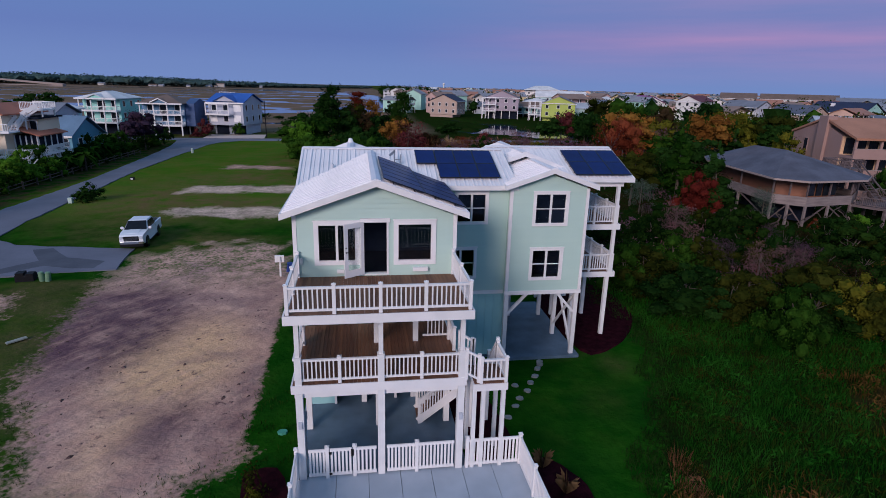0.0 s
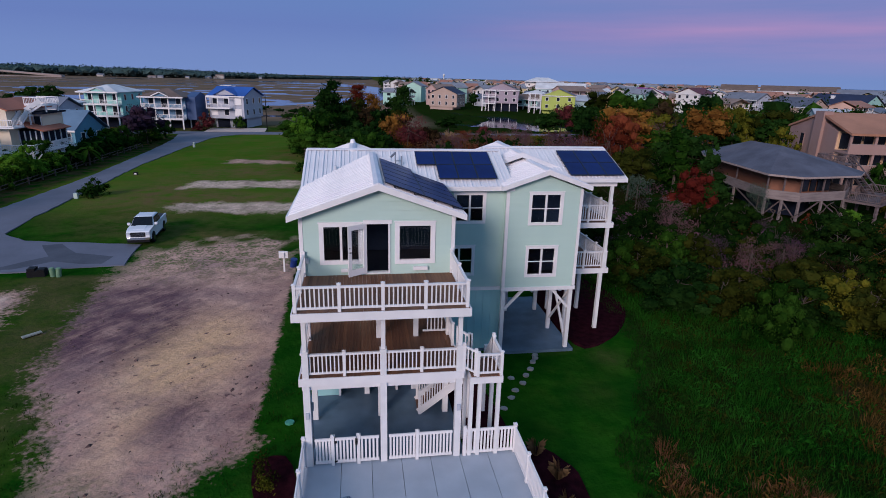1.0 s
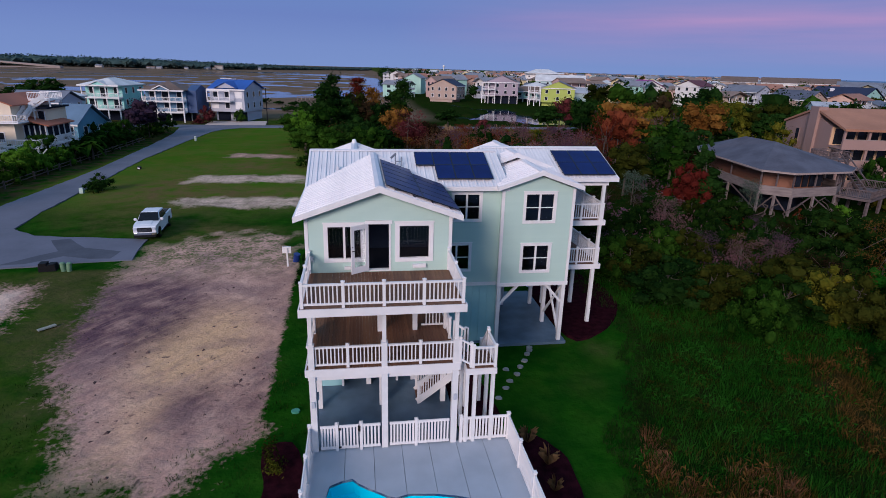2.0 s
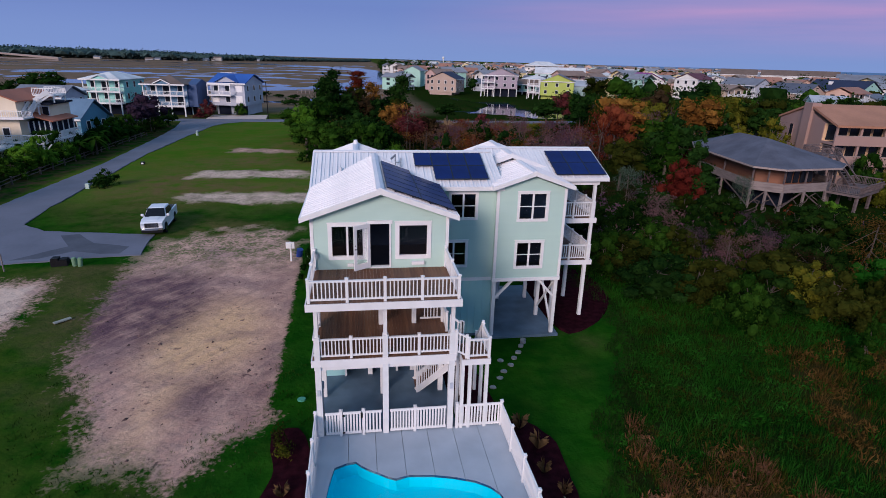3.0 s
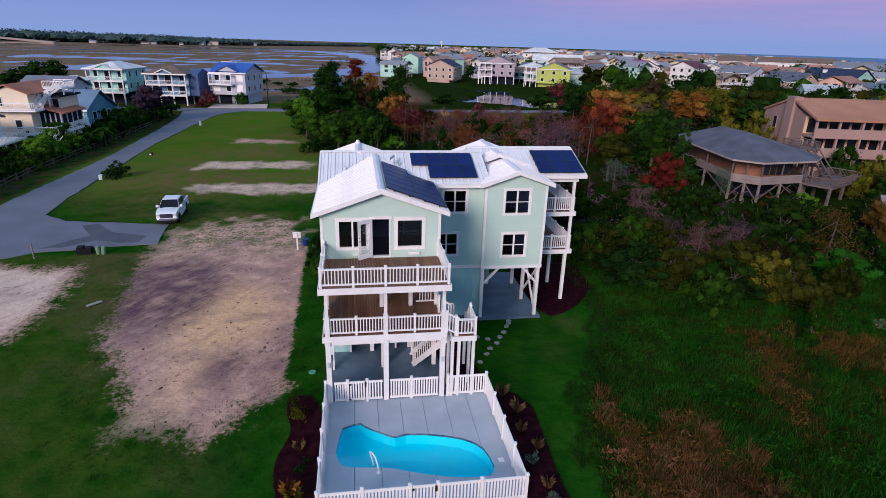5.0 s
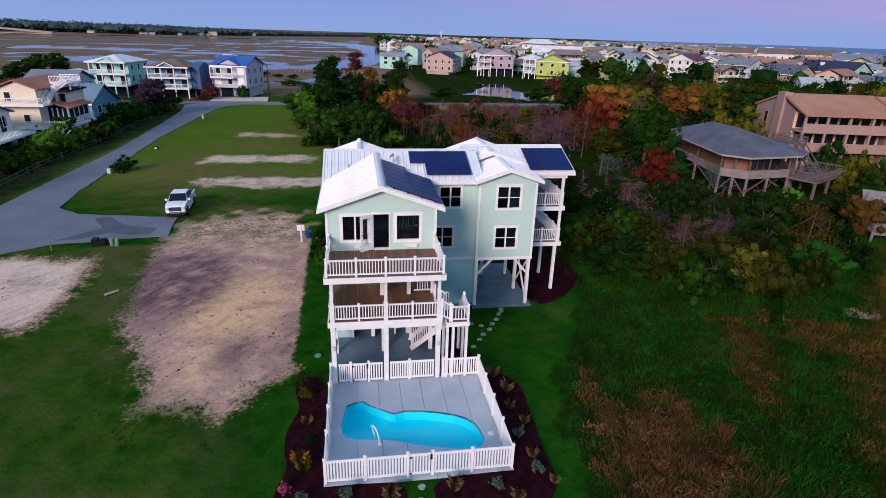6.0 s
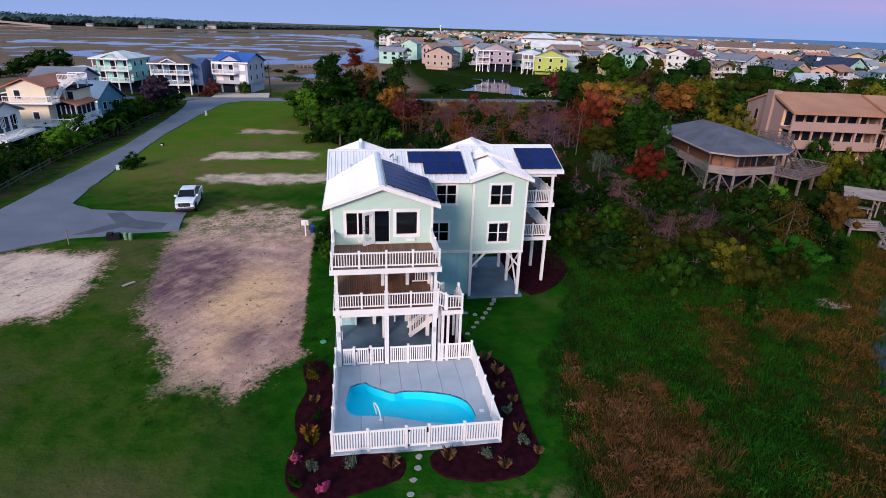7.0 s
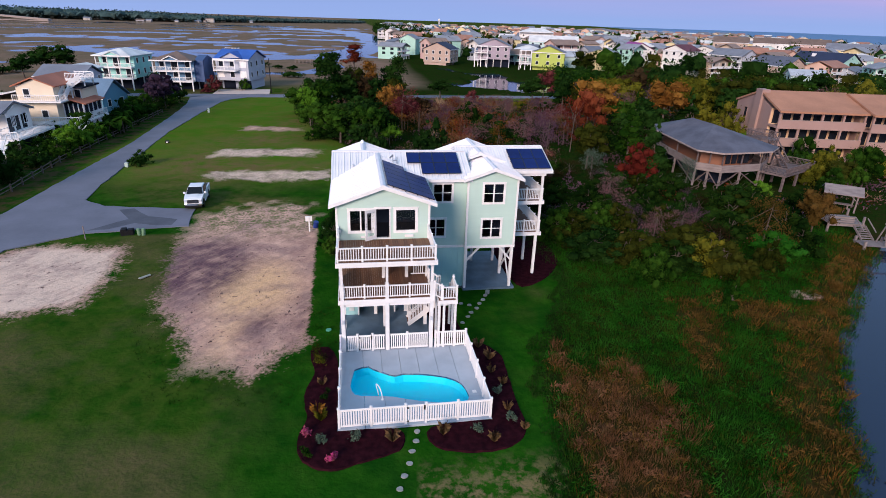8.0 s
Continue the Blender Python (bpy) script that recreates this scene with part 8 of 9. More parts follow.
    shape, colour = [("twiggy", "purple"), ("twiggy", "maroon"), ("twiggy", "mauve"), ("bush", "scrub"), ("twiggy", "rust"), ("twiggy", "rose"), ("bush", "dark"), ("twiggy", "purple"), ("twiggy", "orange")][wrng.randint(0, 9)] if shrubby else \
        [("tree", "dark"), ("tree", "green"), ("tree", "olive"), ("twiggy", "purple"), ("tree", "scrub_olive"), ("fir", "dark"), ("tree", "dark"), ("twiggy", "mauve")][wrng.randint(0, 8)]
    h = wrng.uniform(3.0, 6.4) if shrubby else wrng.uniform(5.5, 9.5)
    if 8 < x < 44:
        h = min(h, max(1.3, 0.13 * (133 - y) + 0.4))
    plant(shape, colour, x, y, h, wrng.uniform(0.9, 1.3))
    count += 1


# thin bare wood between the house and the cross street
count = 0
while count < 62:
    x, y = wrng.uniform(8, 46), wrng.uniform(66, 128)
    if field(np.array([x]), np.array([y]), WILD)[0] < 3 or x < 14 and y < 84 or crowded(x, y, 0.2) or x > 24 + (y - 66) * 0.55:
        continue
    colour = ("mauve", "purple", "rust", "maroon", "purple", "orange", "maroon", "rust", "purple", "rose")[wrng.randint(0, 10)]
    plant("twiggy", colour, x, y, min(wrng.uniform(3.4, 5.6), 0.10 * (137 - y) + 1.6), wrng.uniform(0.9, 1.3))
    count += 1

# scrub on the rise beside the creek
SCRUB = [(17.5, 33), (22, 25.5), (27, 23.5), (34, 23), (40, 29), (48, 36), (55, 44), (48, 50), (40, 51), (32, 60), (18, 60), (17.5, 42)]
count = 0
while count < 48:
    x, y = wrng.uniform(17, 56), wrng.uniform(22, 60)
    if field(np.array([x]), np.array([y]), SCRUB)[0] < 0.3 or (x > 40 and y > 46.5) or field(np.array([x]), np.array([y]), CREEK)[0] > -5 or crowded(x, y, 0.5):
        continue
    colour = ("scrub", "scrub", "dark", "scrub_olive", "scrub_brown", "scrub", "scrub_olive", "purple")[wrng.randint(0, 8)]
    plant("twiggy" if colour in ("purple", "scrub_brown") else "bush", colour, x, y, wrng.uniform(2.2, 4.2) * (0.9 if colour == "purple" else 1.0), wrng.uniform(1.0, 1.4))
    count += 1


# palms
def palm(x, y, h, seed):
    rng = random.Random(seed)
    t = thing("palm_tree", "small cabbage palm with drooping fronds", "palm tree", Matrix.Translation((x, y, -0.13)), group="trees and shrubs")
    piece("trunk", trunk_mesh("trunk", h * 1.05, 0.18, [], np.random.RandomState(seed)), t)
    bm = bmesh.new()
    for i in range(22):
        a, up = 6.283 * i / 22 * 1.618 * 3, rng.uniform(-0.3, 1.1)
        d = Vector((math.cos(a), math.sin(a), 0))
        s = Vector((-math.sin(a), math.cos(a), 0))
        p = [Vector((0, 0, h * 0.8)) + d * r + Vector((0, 0, up * r - 0.42 * r * r)) for r in (0, 0.5, 1.0, 1.5, 1.9)]
        for k in range(4):
            w0, w1 = (0.05, 0.24, 0.3, 0.2, 0.03)[k], (0.05, 0.24, 0.3, 0.2, 0.03)[k + 1]
            lift = Vector((0, 0, 0.12))
            for sg in (-1, 1):
                bm.faces.new([bm.verts.new(q) for q in (p[k], p[k + 1], p[k + 1] + s * w1 * sg - lift * (w1 * 2), p[k] + s * w0 * sg - lift * (w0 * 2))])
    part("crown", bm, LEAF["green"], t)


for i, (x, y, h) in enumerate(((-39.9, 90, 3.0), (-41.2, 94.5, 3.3), (-40.6, 86, 2.6), (-47, 82.5, 3.0), (-51.5, 147.2, 5.0), (-44.8, 88.5, 3.0), (-41.5, 100, 3.2), (-46, 70, 2.8))):
    palm(x, y, h, 200 + i)


# undergrowth and marsh grass: nobody could count it
def scatter(area_test, n, x0, x1, y0, y1, seed):
    rng = np.random.RandomState(seed)
    x, y = rng.uniform(x0, x1, n), rng.uniform(y0, y1, n)
    keep = area_test(x, y)
    return x[keep], y[keep], rng


def clump_object(name, label, x, y, rng, colour, per, size, radius, height, long=1.0):
    k = len(x)
    z = ground_height(x, y)
    hh = height * rng.uniform(0.5, 1.3, k)
    rr = radius * rng.uniform(0.6, 1.3, k)
    d = rng.normal(size=(k, per, 3))
    d /= np.linalg.norm(d, axis=2)[..., None]
    d[..., 2] = np.abs(d[..., 2])
    q = rng.uniform(0.5, 1.0, (k, per, 1))
    c = np.stack([x, y, z], -1)[:, None] + d * q * np.stack([rr, rr, hh], -1)[:, None]
    v, f = leaf_quads(c.reshape(-1, 3), size, rng, 0, long, d.reshape(-1, 3) if long == 1.0 else None)
    ob = new(name, quads_mesh(name, v, f, LEAF[colour]))
    tagged(ob, label, "undergrowth", "", "stuff")


def in_wood(x, y):
    return (field(x, y, WILD) > 0.8) & (y > 33) & ~((x > 41) & (x < 63) & (y > 47.5) & (y < 73)) & ~((x > 62) & (y > 56) & (y < 84)) & (field(x, y, CREEK) < -6) & ~((x < 17.5) & (y < 38))


for i, (colour, n, h, per) in enumerate((("purple", 1000, 1.5, 40), ("scrub", 1500, 1.5, 44), ("dark", 700, 1.4, 40), ("mauve", 700, 1.4, 36), ("rust", 170, 1.6, 36), ("tan", 260, 1.3, 34), ("scrub_olive", 600, 1.3, 36), ("scrub_brown", 800, 1.4, 36))):
    x, y, rng = scatter(in_wood, n, -12, 125, 30, 136, 300 + i)
    hot = waves(x, y, 26, 70 + i) > -0.35
    clump_object("undergrowth", WORDS[colour] + " scrub filling the ground between the trees", x[hot], y[hot], rng, colour, per, 0.12, 1.3, h, 1.6 if colour in ("purple", "tan", "rust", "mauve") else 1.0)


def grass_object(name, label, x, y, rng, material, blades, h, spread, width=0.02):
    k = len(x)
    z = ground_height(x, y)
    a = rng.uniform(0, 6.283, (k, blades))
    r = spread * rng.uniform(0.1, 1, (k, blades))
    hh = h * rng.uniform(0.5, 1.25, (k, blades)) * rng.uniform(0.7, 1.2, (k, 1))
    lean = rng.uniform(0.1, 0.6, (k, blades)) * hh
    foot = np.stack([x[:, None] + r * np.cos(a), y[:, None] + r * np.sin(a), np.repeat(z[:, None], blades, 1) - 0.03], -1)
    b = rng.uniform(0, 6.283, (k, blades))
    side = np.stack([np.cos(b), np.sin(b), 0 * b], -1) * width * rng.uniform(0.7, 1.5, (k, blades, 1))
    mid = foot + np.stack([np.cos(a) * lean * 0.35, np.sin(a) * lean * 0.35, hh * 0.6], -1)
    tipp = foot + np.stack([np.cos(a) * lean, np.sin(a) * lean, hh], -1)
    v = np.stack([foot - side, foot + side, mid + side * 0.8, tipp, mid - side * 0.8], -2).reshape(-1, 3)
    f = np.arange(len(v)).reshape(-1, 5)
    ob = new(name, quads_mesh(name, v, f, material))
    return tagged(ob, label, "grass", "", "stuff")


def in_marsh(x, y):
    return (field(x, y, WILD) > 0.3) & (field(x, y, CREEK) < 0.6) & (y < 44)



def brown_part(x, y):
    """How far inside a patch of dry brown growth, with a ragged edge."""
    d = np.maximum(field(x, y, RUSTY), np.maximum(field(x, y, BROWNY[0]), field(x, y, BROWNY[1])) - 0.6)
    d = np.maximum(d, 2.2 - np.abs(field(x, y, CREEK) + 1.6))
    return d + 0.6 * waves(x, y, 3.5, 91) - 0.3


for i, (colour, n, h, blades, width) in enumerate((("reed", 27000, 0.36, 10, 0.009), ("green", 3000, 0.36, 10, 0.009), ("reed_brown", 12500, 0.45, 10, 0.008), ("scrub_olive", 6000, 0.42, 10, 0.009), ("rose", 5600, 0.40, 12, 0.006), ("orange", 5000, 0.5, 10, 0.008))):
    x, y, rng = scatter(in_marsh, n, 8, *((19, -7, 21) if colour == "rose" else (52, -12, 44)), 400 + i)
    b = brown_part(x, y) + rng.normal(scale=0.5, size=len(x))
    if colour in ("reed", "green"):
        hot = b < rng.uniform(0, 1.8, len(x))
        hot &= (colour == "reed") | (waves(x, y, 6, 90) > 0.2)
    elif colour == "scrub_olive":
        hot = waves(x, y, 5, 95) > 0.0
    elif colour == "rose":
        hot = (field(x, y, RUSTY) + 1.1 * waves(x, y, 2.6, 93) + rng.normal(scale=0.6, size=len(x)) > 1.1) & (waves(x, y, 1.6, 94) > -0.2)
    elif colour == "orange":
        hot = (b > 0.2) & ((field(x, y, CREEK) > -5) | (x > 26)) & (waves(x, y, 3, 96) > 0)
    else:
        hot = b > 0
    grass_object("marsh_grass", WORDS[colour] + " marsh grass along the creek", x[hot], y[hot], rng, LEAF[colour], blades, h, 0.36, width)
x, y, rng = scatter(lambda x, y: (waves(x, y, 9, 99) > 0.1) & (field(x, y, WILD) > 6), 620, 10, 34, 96, 128, 470)
grass_object("reeds", "tall dry tan reeds between bare shrubs", x, y, rng, LEAF["tan"], 16, 2.0, 0.7, 0.02)
# taller dry plumes in loose tufts
for i, (colour, n, x1, y0, y1, h) in enumerate((("rose", 800, 18.5, -7, 20, 0.6), ("reed_brown", 900, 40, -8, 30, 0.55), ("straw", 200, 18, -5, 18, 0.6), ("reed", 2600, 44, -8, 32, 0.55), ("green", 1200, 44, -8, 32, 0.5))):
    x, y, rng = scatter(in_marsh, n, 8.5, x1, y0, y1, 480 + i)
    hot = (waves(x, y, 2.2, 60 + i) > 0.25) & ((brown_part(x, y) > -0.2) if colour not in ("reed", "green") else (brown_part(x, y) < 0.3))
    grass_object("marsh_tufts", WORDS[colour] + " tufts standing above the marsh grass", x[hot], y[hot], rng, LEAF[colour], 36, h, 0.34, 0.007)
# soft mounds of denser growth in the marsh
for i, (colour, n, h, rad) in enumerate((("reed", 700, 0.42, 0.9), ("scrub_olive", 420, 0.48, 0.8), ("reed_brown", 1100, 0.5, 0.7), ("scrub", 260, 0.5, 0.9), ("rose", 220, 0.45, 0.5))):
    x, y, rng = scatter(in_marsh, n, 8, *((19, -7, 21) if colour == "rose" else (46, -10, 30)), 450 + i)
    b = brown_part(x, y)
    hot = (field(x, y, RUSTY) > 0.5) if colour == "rose" else (b > 0.3) if colour == "reed_brown" else b < 0.6
    clump_object("marsh_clumps", WORDS[colour] + " mounds of marsh growth", x[hot], y[hot], rng, colour, 70, 0.05, rad, h, 2.4)
x, y, rng = scatter(lambda x, y: (field(x, y, DIRT) < 0.3) & (field(x, y, DIRT) > -2.8) & (y < 24) | (np.hypot(x + 4.6, y - 16) < 3.5) & (x < -2.6), 900, -16, -2.5, 6, 24, 500)
x, y = x[(np.abs(x + 3.3) > 0.9) | (y > 18.6)], y[(np.abs(x + 3.3) > 0.9) | (y > 18.6)]
grass_object("weeds", "pale green weeds along the edge of the dirt lot", x, y, rng, LEAF["green"], 10, 0.14, 0.26, 0.011)
x, y, rng = scatter(lambda x, y: np.abs(field(x, y, WILD) + 0.5 * waves(x, y, 3, 97)) < 0.7, 9000, 7, 18, -5, 40, 501)
grass_object("weeds", "tufts along the edge of the mown lawn", x, y, rng, LEAF["dark"], 8, 0.24, 0.2, 0.014)


# clods and bits of root turned up on the bare lot
def clods(n, seed):
    rng = np.random.RandomState(seed)
    x, y = rng.uniform(-17, -4.5, n), rng.uniform(16, 42, n)
    keep = (field(x, y, DIRT) > 0.4) & (waves(x, y, 6, 98) + rng.normal(scale=0.6, size=n) > 0.1)
    x, y = x[keep], y[keep]
    k = len(x)
    r = 0.03 + 0.08 * rng.uniform(0, 1, (k, 1, 1)) ** 3
    base = np.array([(1, 0, 0), (0, 1, 0), (-1, 0, 0), (0, -1, 0), (0, 0, 0.8), (0, 0, -0.5)], float)
    v = base[None] * r * rng.uniform(0.5, 1.5, (k, 6, 1)) * (1.5, 0.9, 0.8)
    a = rng.normal(0.9, 0.5, k)
    c, s = np.cos(a)[:, None], np.sin(a)[:, None]
    v = np.stack([v[..., 0] * c - v[..., 1] * s + x[:, None], v[..., 0] * s + v[..., 1] * c + y[:, None], v[..., 2] + ground_height(x, y)[:, None]], -1)
    f = np.array([(0, 1, 4), (1, 2, 4), (2, 3, 4), (3, 0, 4), (1, 0, 5), (2, 1, 5), (3, 2, 5), (0, 3, 5)])
    f = (f[None] + 6 * np.arange(k)[:, None, None]).reshape(-1, 3)
    tagged(new("clods", quads_mesh("clods", v.reshape(-1, 3), f, mat("dark_clod", (0.16, 0.10, 0.09), (0.06, 0.04, 0.04), rough=0.95, island=0.5, spec=0.0))), "dark clods of earth and roots on the bare lot", "clods", "", "stuff")


clods(420, 909)


# planted shrubs and grasses in the mulch beds
def bed_plant(x, y, h, colour, kind, seed):
    rng = np.random.RandomState(seed)
    if kind == "grass":
        b = 60
        h *= 0.95
        a, up = rng.uniform(0, 6.283, b), rng.uniform(0.45, 1.0, b)
        foot = np.stack([0.06 * np.cos(a), 0.06 * np.sin(a), 0 * a], -1)
        mid = foot + np.stack([np.cos(a) * 0.16 * h, np.sin(a) * 0.16 * h, h * 0.75 * up], -1)
        tipp = foot + np.stack([np.cos(a) * 0.5 * h * up, np.sin(a) * 0.5 * h * up, h * (0.55 + 0.45 * rng.uniform(0, 1, b)) * up], -1)
        s = np.stack([-np.sin(a), np.cos(a), 0 * a], -1) * 0.0045
        v = np.stack([foot - s, foot + s, mid + s, tipp, mid - s], 1).reshape(-1, 3)
        me = quads_mesh("ornamental_grass", v, np.arange(len(v)).reshape(-1, 5), LEAF[colour])
        name, label = "ornamental_grass", WORDS[colour] + " ornamental grass tuft planted in mulch"
    else:
        lobes = [(rng.uniform(-0.3, 0.3) * h, rng.uniform(-0.3, 0.3) * h, h * rng.uniform(0.3, 0.8), h * 0.26, h * 0.26, h * 0.24) for _ in range(6)]
        v, f = leaf_quads(np.maximum(lobe_points(lobes, 260, rng, 0.2)[0], (-9, -9, 0.02)), 0.05 if kind != "flower" else 0.06, rng, 0, 1.3)
        me = quads_mesh("shrub", v, f, LEAF[colour] if colour in LEAF else PINKFLOWER)
        name, label = "shrub", ("pink flowering shrub planted in mulch" if kind == "flower" else WORDS[colour] + " young shrub planted in mulch")
    ob = new(name, me)
    ob.matrix_basis = pose(x, y, -0.06)
    tagged(ob, label, "plant", "bed plants")


PINKFLOWER = leaf_mat("pink_blossom", (0.36, 0.04, 0.13), (0.08, 0.10, 0.03))
for i, (x, y, h, colour, kind) in enumerate((
    (-3.3, 17.0, 1.1, "scrub_olive", "shrub"), (-3.35, 16.4, 0.8, "olive", "shrub"), (-3.1, 14.3, 0.6, "straw", "grass"), (-2.9, 13.0, 0.6, "dark", "shrub"), (-3.2, 11.6, 0.9, "orange", "grass"), (-3.0, 11.2, 0.8, "olive", "grass"),
    (-3.7, 10.0, 0.55, "pink", "flower"), (-2.9, 9.5, 0.6, "silver", "shrub"), (-3.6, 8.6, 0.6, "green", "shrub"), (-2.4, 8.2, 0.6, "pink", "flower"), (-1.3, 9.4, 0.7, "silver", "shrub"), (0.6, 9.2, 0.9, "straw", "grass"),
    (3.2, 9.4, 0.8, "straw", "grass"), (4.9, 9.2, 0.65, "silver", "shrub"), (5.7, 8.6, 0.7, "straw", "grass"), (6.9, 10.0, 0.65, "silver", "shrub"), (7.0, 10.9, 0.6, "straw", "grass"), (6.7, 12.2, 0.65, "silver", "shrub"),
    (7.3, 13.2, 0.6, "straw", "grass"), (6.9, 14.4, 0.6, "straw", "grass"), (7.1, 15.8, 0.9, "straw", "grass"), (6.7, 17.2, 0.8, "straw", "grass"), (7.5, 9.3, 0.5, "straw", "grass"))):
    bed_plant(x, y, h, colour, kind, 600 + i)

# ---- town on the far side of the pond, towards the sea ----
TOWN = {}


def dim(c):
    return c[0] + "_town", tuple(v * 0.92 for v in c[1])


def town_proto(wall_c, roof_c, ridge, w, d, levels, near):
    """A simple raised house: wall, roof, porch, a few windows."""
    h = thing("house", "", "house", pose(0, 0, -60))
    wm, rm = wall_paint(*dim(wall_c)), roof_paint(*dim(roof_c))
    z1 = 2.3 + 2.7 * levels
    rise = min(w, d) * 0.24
    bm = bmesh.new()
    gable_shell(bm, -w / 2, w / 2, 1.8, d, 0, z1, 0 if ridge == "hip" else rise * 0.85, ridge)
    part("wall", bm, wm, h)
    bm = bmesh.new()
    roof_slab(bm, -w / 2, w / 2, 0 if levels > 1 else 1.8, d, z1 + 0.1, rise, ridge, 0.5, 0.2)
    part("roof", bm, rm, h)
    for lv in range(levels):
        z = 2.3 + 2.7 * lv
        if levels > 1:
            bm = bmesh.new()
            box(bm, -w / 2, w / 2, 0, 1.798, z - 0.25, z)
            box(bm, -w / 2, w / 2, 0, 0.08, z, z + 0.95)
            for k in range(4):
                xx = -w / 2 + 0.12 + (w - 0.24) * k / 3
                box(bm, xx - 0.1, xx + 0.1, 0.0, 0.2, 0 if lv == 0 else z + 0.95, z - 0.25 if lv == 0 else z1)
            part("balcony", bm, WHITE, h)
        spots_ = [(-w * 0.28, 1.8, "f"), (w * 0.25, 1.8, "f"), (-w / 2, d * 0.4, "l"), (-w / 2, d * 0.75, "l"), (w / 2, d * 0.5, "r")]
        for x, y, side in spots_ if near else spots_[:1]:
            bm = bmesh.new()
            box(bm, -0.75, 0.75, -0.05, 0.02, 0.7, 2.2)
            part("window", bm, PANE, h).matrix_basis = pose(x, y, z, 0, 0, {"f": 0, "l": -90, "r": 90}[side])
    return h


LOOKS = [
    (("white", (0.72, 0.70, 0.68)), ("grey", (0.29, 0.30, 0.34)), "y", 10, 12, 2, "white", "grey"),
    (("pale_pink", (0.62, 0.42, 0.38)), ("brown", (0.29, 0.20, 0.16)), "x", 13, 10, 2, "pale pink", "brown"),
    (("butter", (0.72, 0.60, 0.34)), ("grey", (0.29, 0.30, 0.34)), "y", 11, 12, 2, "butter yellow", "grey"),
    (("pale_aqua", (0.5, 0.66, 0.66)), ("pale_grey_metal", (0.42, 0.46, 0.52)), "x", 14, 10, 1, "pale aqua", "pale grey"),
    (("sand", (0.60, 0.48, 0.38)), ("brown", (0.29, 0.20, 0.16)), "y", 10, 13, 2, "sand-coloured", "brown"),
    (("peach", (0.70, 0.46, 0.36)), ("terracotta", (0.40, 0.19, 0.13)), "x", 12, 10, 2, "peach", "terracotta"),
    (("white", (0.72, 0.70, 0.68)), ("white_metal", (0.70, 0.70, 0.70)), "hip", 11, 11, 2, "white", "white"),
    (("pale_grey", (0.45, 0.47, 0.52)), ("slate", (0.16, 0.18, 0.23)), "y", 12, 12, 1, "pale grey", "slate"),
    (("cream", (0.66, 0.54, 0.42)), ("tan", (0.45, 0.27, 0.20)), "x", 14, 11, 1, "cream", "tan"),
    (("mint", (0.42, 0.68, 0.58)), ("grey", (0.29, 0.30, 0.34)), "y", 10, 11, 2, "mint green", "grey"),
]
protos, plain = [], []
for near, store in ((True, protos), (False, plain)):
    for wc, rc, ridge, w, d, lv, ww, rw in LOOKS:
        p = town_proto(wc, rc, ridge, w, d, lv, near)
        tagged(p, ww + " beach house with " + rw + " roof in the town", "house", "houses of the town")
        store.append(p)
# houses that stand out, placed one by one
for k, x, y, yaw in ((5, 45, 420, 10), (4, 35, 470, 0), (0, 30, 560, 0), (0, 42, 580, 10), (8, 65, 400, -10), (5, 75, 380, 5), (0, 110, 395, -12), (4, 190, 372, -8), (7, 130, 310, -75), (0, 64, 300, -60), (1, 84, 318, -20),
                     (9, 248, 222, -75), (2, 232, 246, -30), (8, 262, 250, -75), (3, 236, 282, -35), (5, 216, 262, -80), (0, 196, 300, -70), (6, 180, 330, -20)):
    copy_thing(protos[k], pose(x, y, -0.13, 0, 0, yaw))


def porch_stack(h, x0, x1, y0, y1, base, levels, storey=2.8):
    """White stacked porches against a house: floors, corner columns, railings and a flat roof."""
    for lv in range(levels + 1):
        z = base + storey * lv
        bm = bmesh.new()
        box(bm, x0, x1, y0, y1, z - 0.25, z)
        part("porch_floor" if lv < levels else "porch_roof", bm, WHITE, h)
        if lv < levels:
            picket_rail(h, (x0, y0 + 0.05), (x1, y0 + 0.05), z, 1.0, WHITE, 0.4)
            picket_rail(h, (x0 + 0.05, y1), (x0 + 0.05, y0), z, 1.0, WHITE, 0.4)
    for x, y in ((x0 + 0.15, y0 + 0.15), ((x0 + x1) / 2, y0 + 0.15), (x1 - 0.15, y0 + 0.15), (x0 + 0.15, y1 - 0.15)):
        bm = bmesh.new()
        box(bm, x - 0.14, x + 0.14, y - 0.14, y + 0.14, 0, base + storey * levels - 0.25)
        part("column", bm, WHITE, h)


NAVY_R, MAUVE = roof_paint("navy", (0.020, 0.028, 0.070)), wall_paint("mauve", (0.36, 0.30, 0.36))
AQUA, LIME = wall_paint("pale_aqua", (0.5, 0.66, 0.66)), wall_paint("lime", (0.42, 0.50, 0.10))
TANW, PINKY, YELLOW = wall_paint("tan", (0.46, 0.34, 0.28)), wall_paint("pale_pink", (0.60, 0.44, 0.42)), wall_paint("butter", (0.70, 0.58, 0.30))
limeh = neighbour("lime green gabled house with white stacked side porches", 84, 233, -22, 14, 13, LIME, GREY_R, 2, 1.6, 2.9, "y", 3.0, 0, stilts=False)
porch_stack(limeh, -12.4, -7.01, -1.0, 6.5, 2.6, 2)
mv = neighbour("mauve gabled house on white stilts with stacked porches", 63, 247, -16, 14.5, 14, MAUVE, GREY_R, 2, 3.4, 2.8, "y", 3.2, 0, bays=4)
porch_stack(mv, -8.6, -2.6, -2.6, -0.05, 3.4, 2)
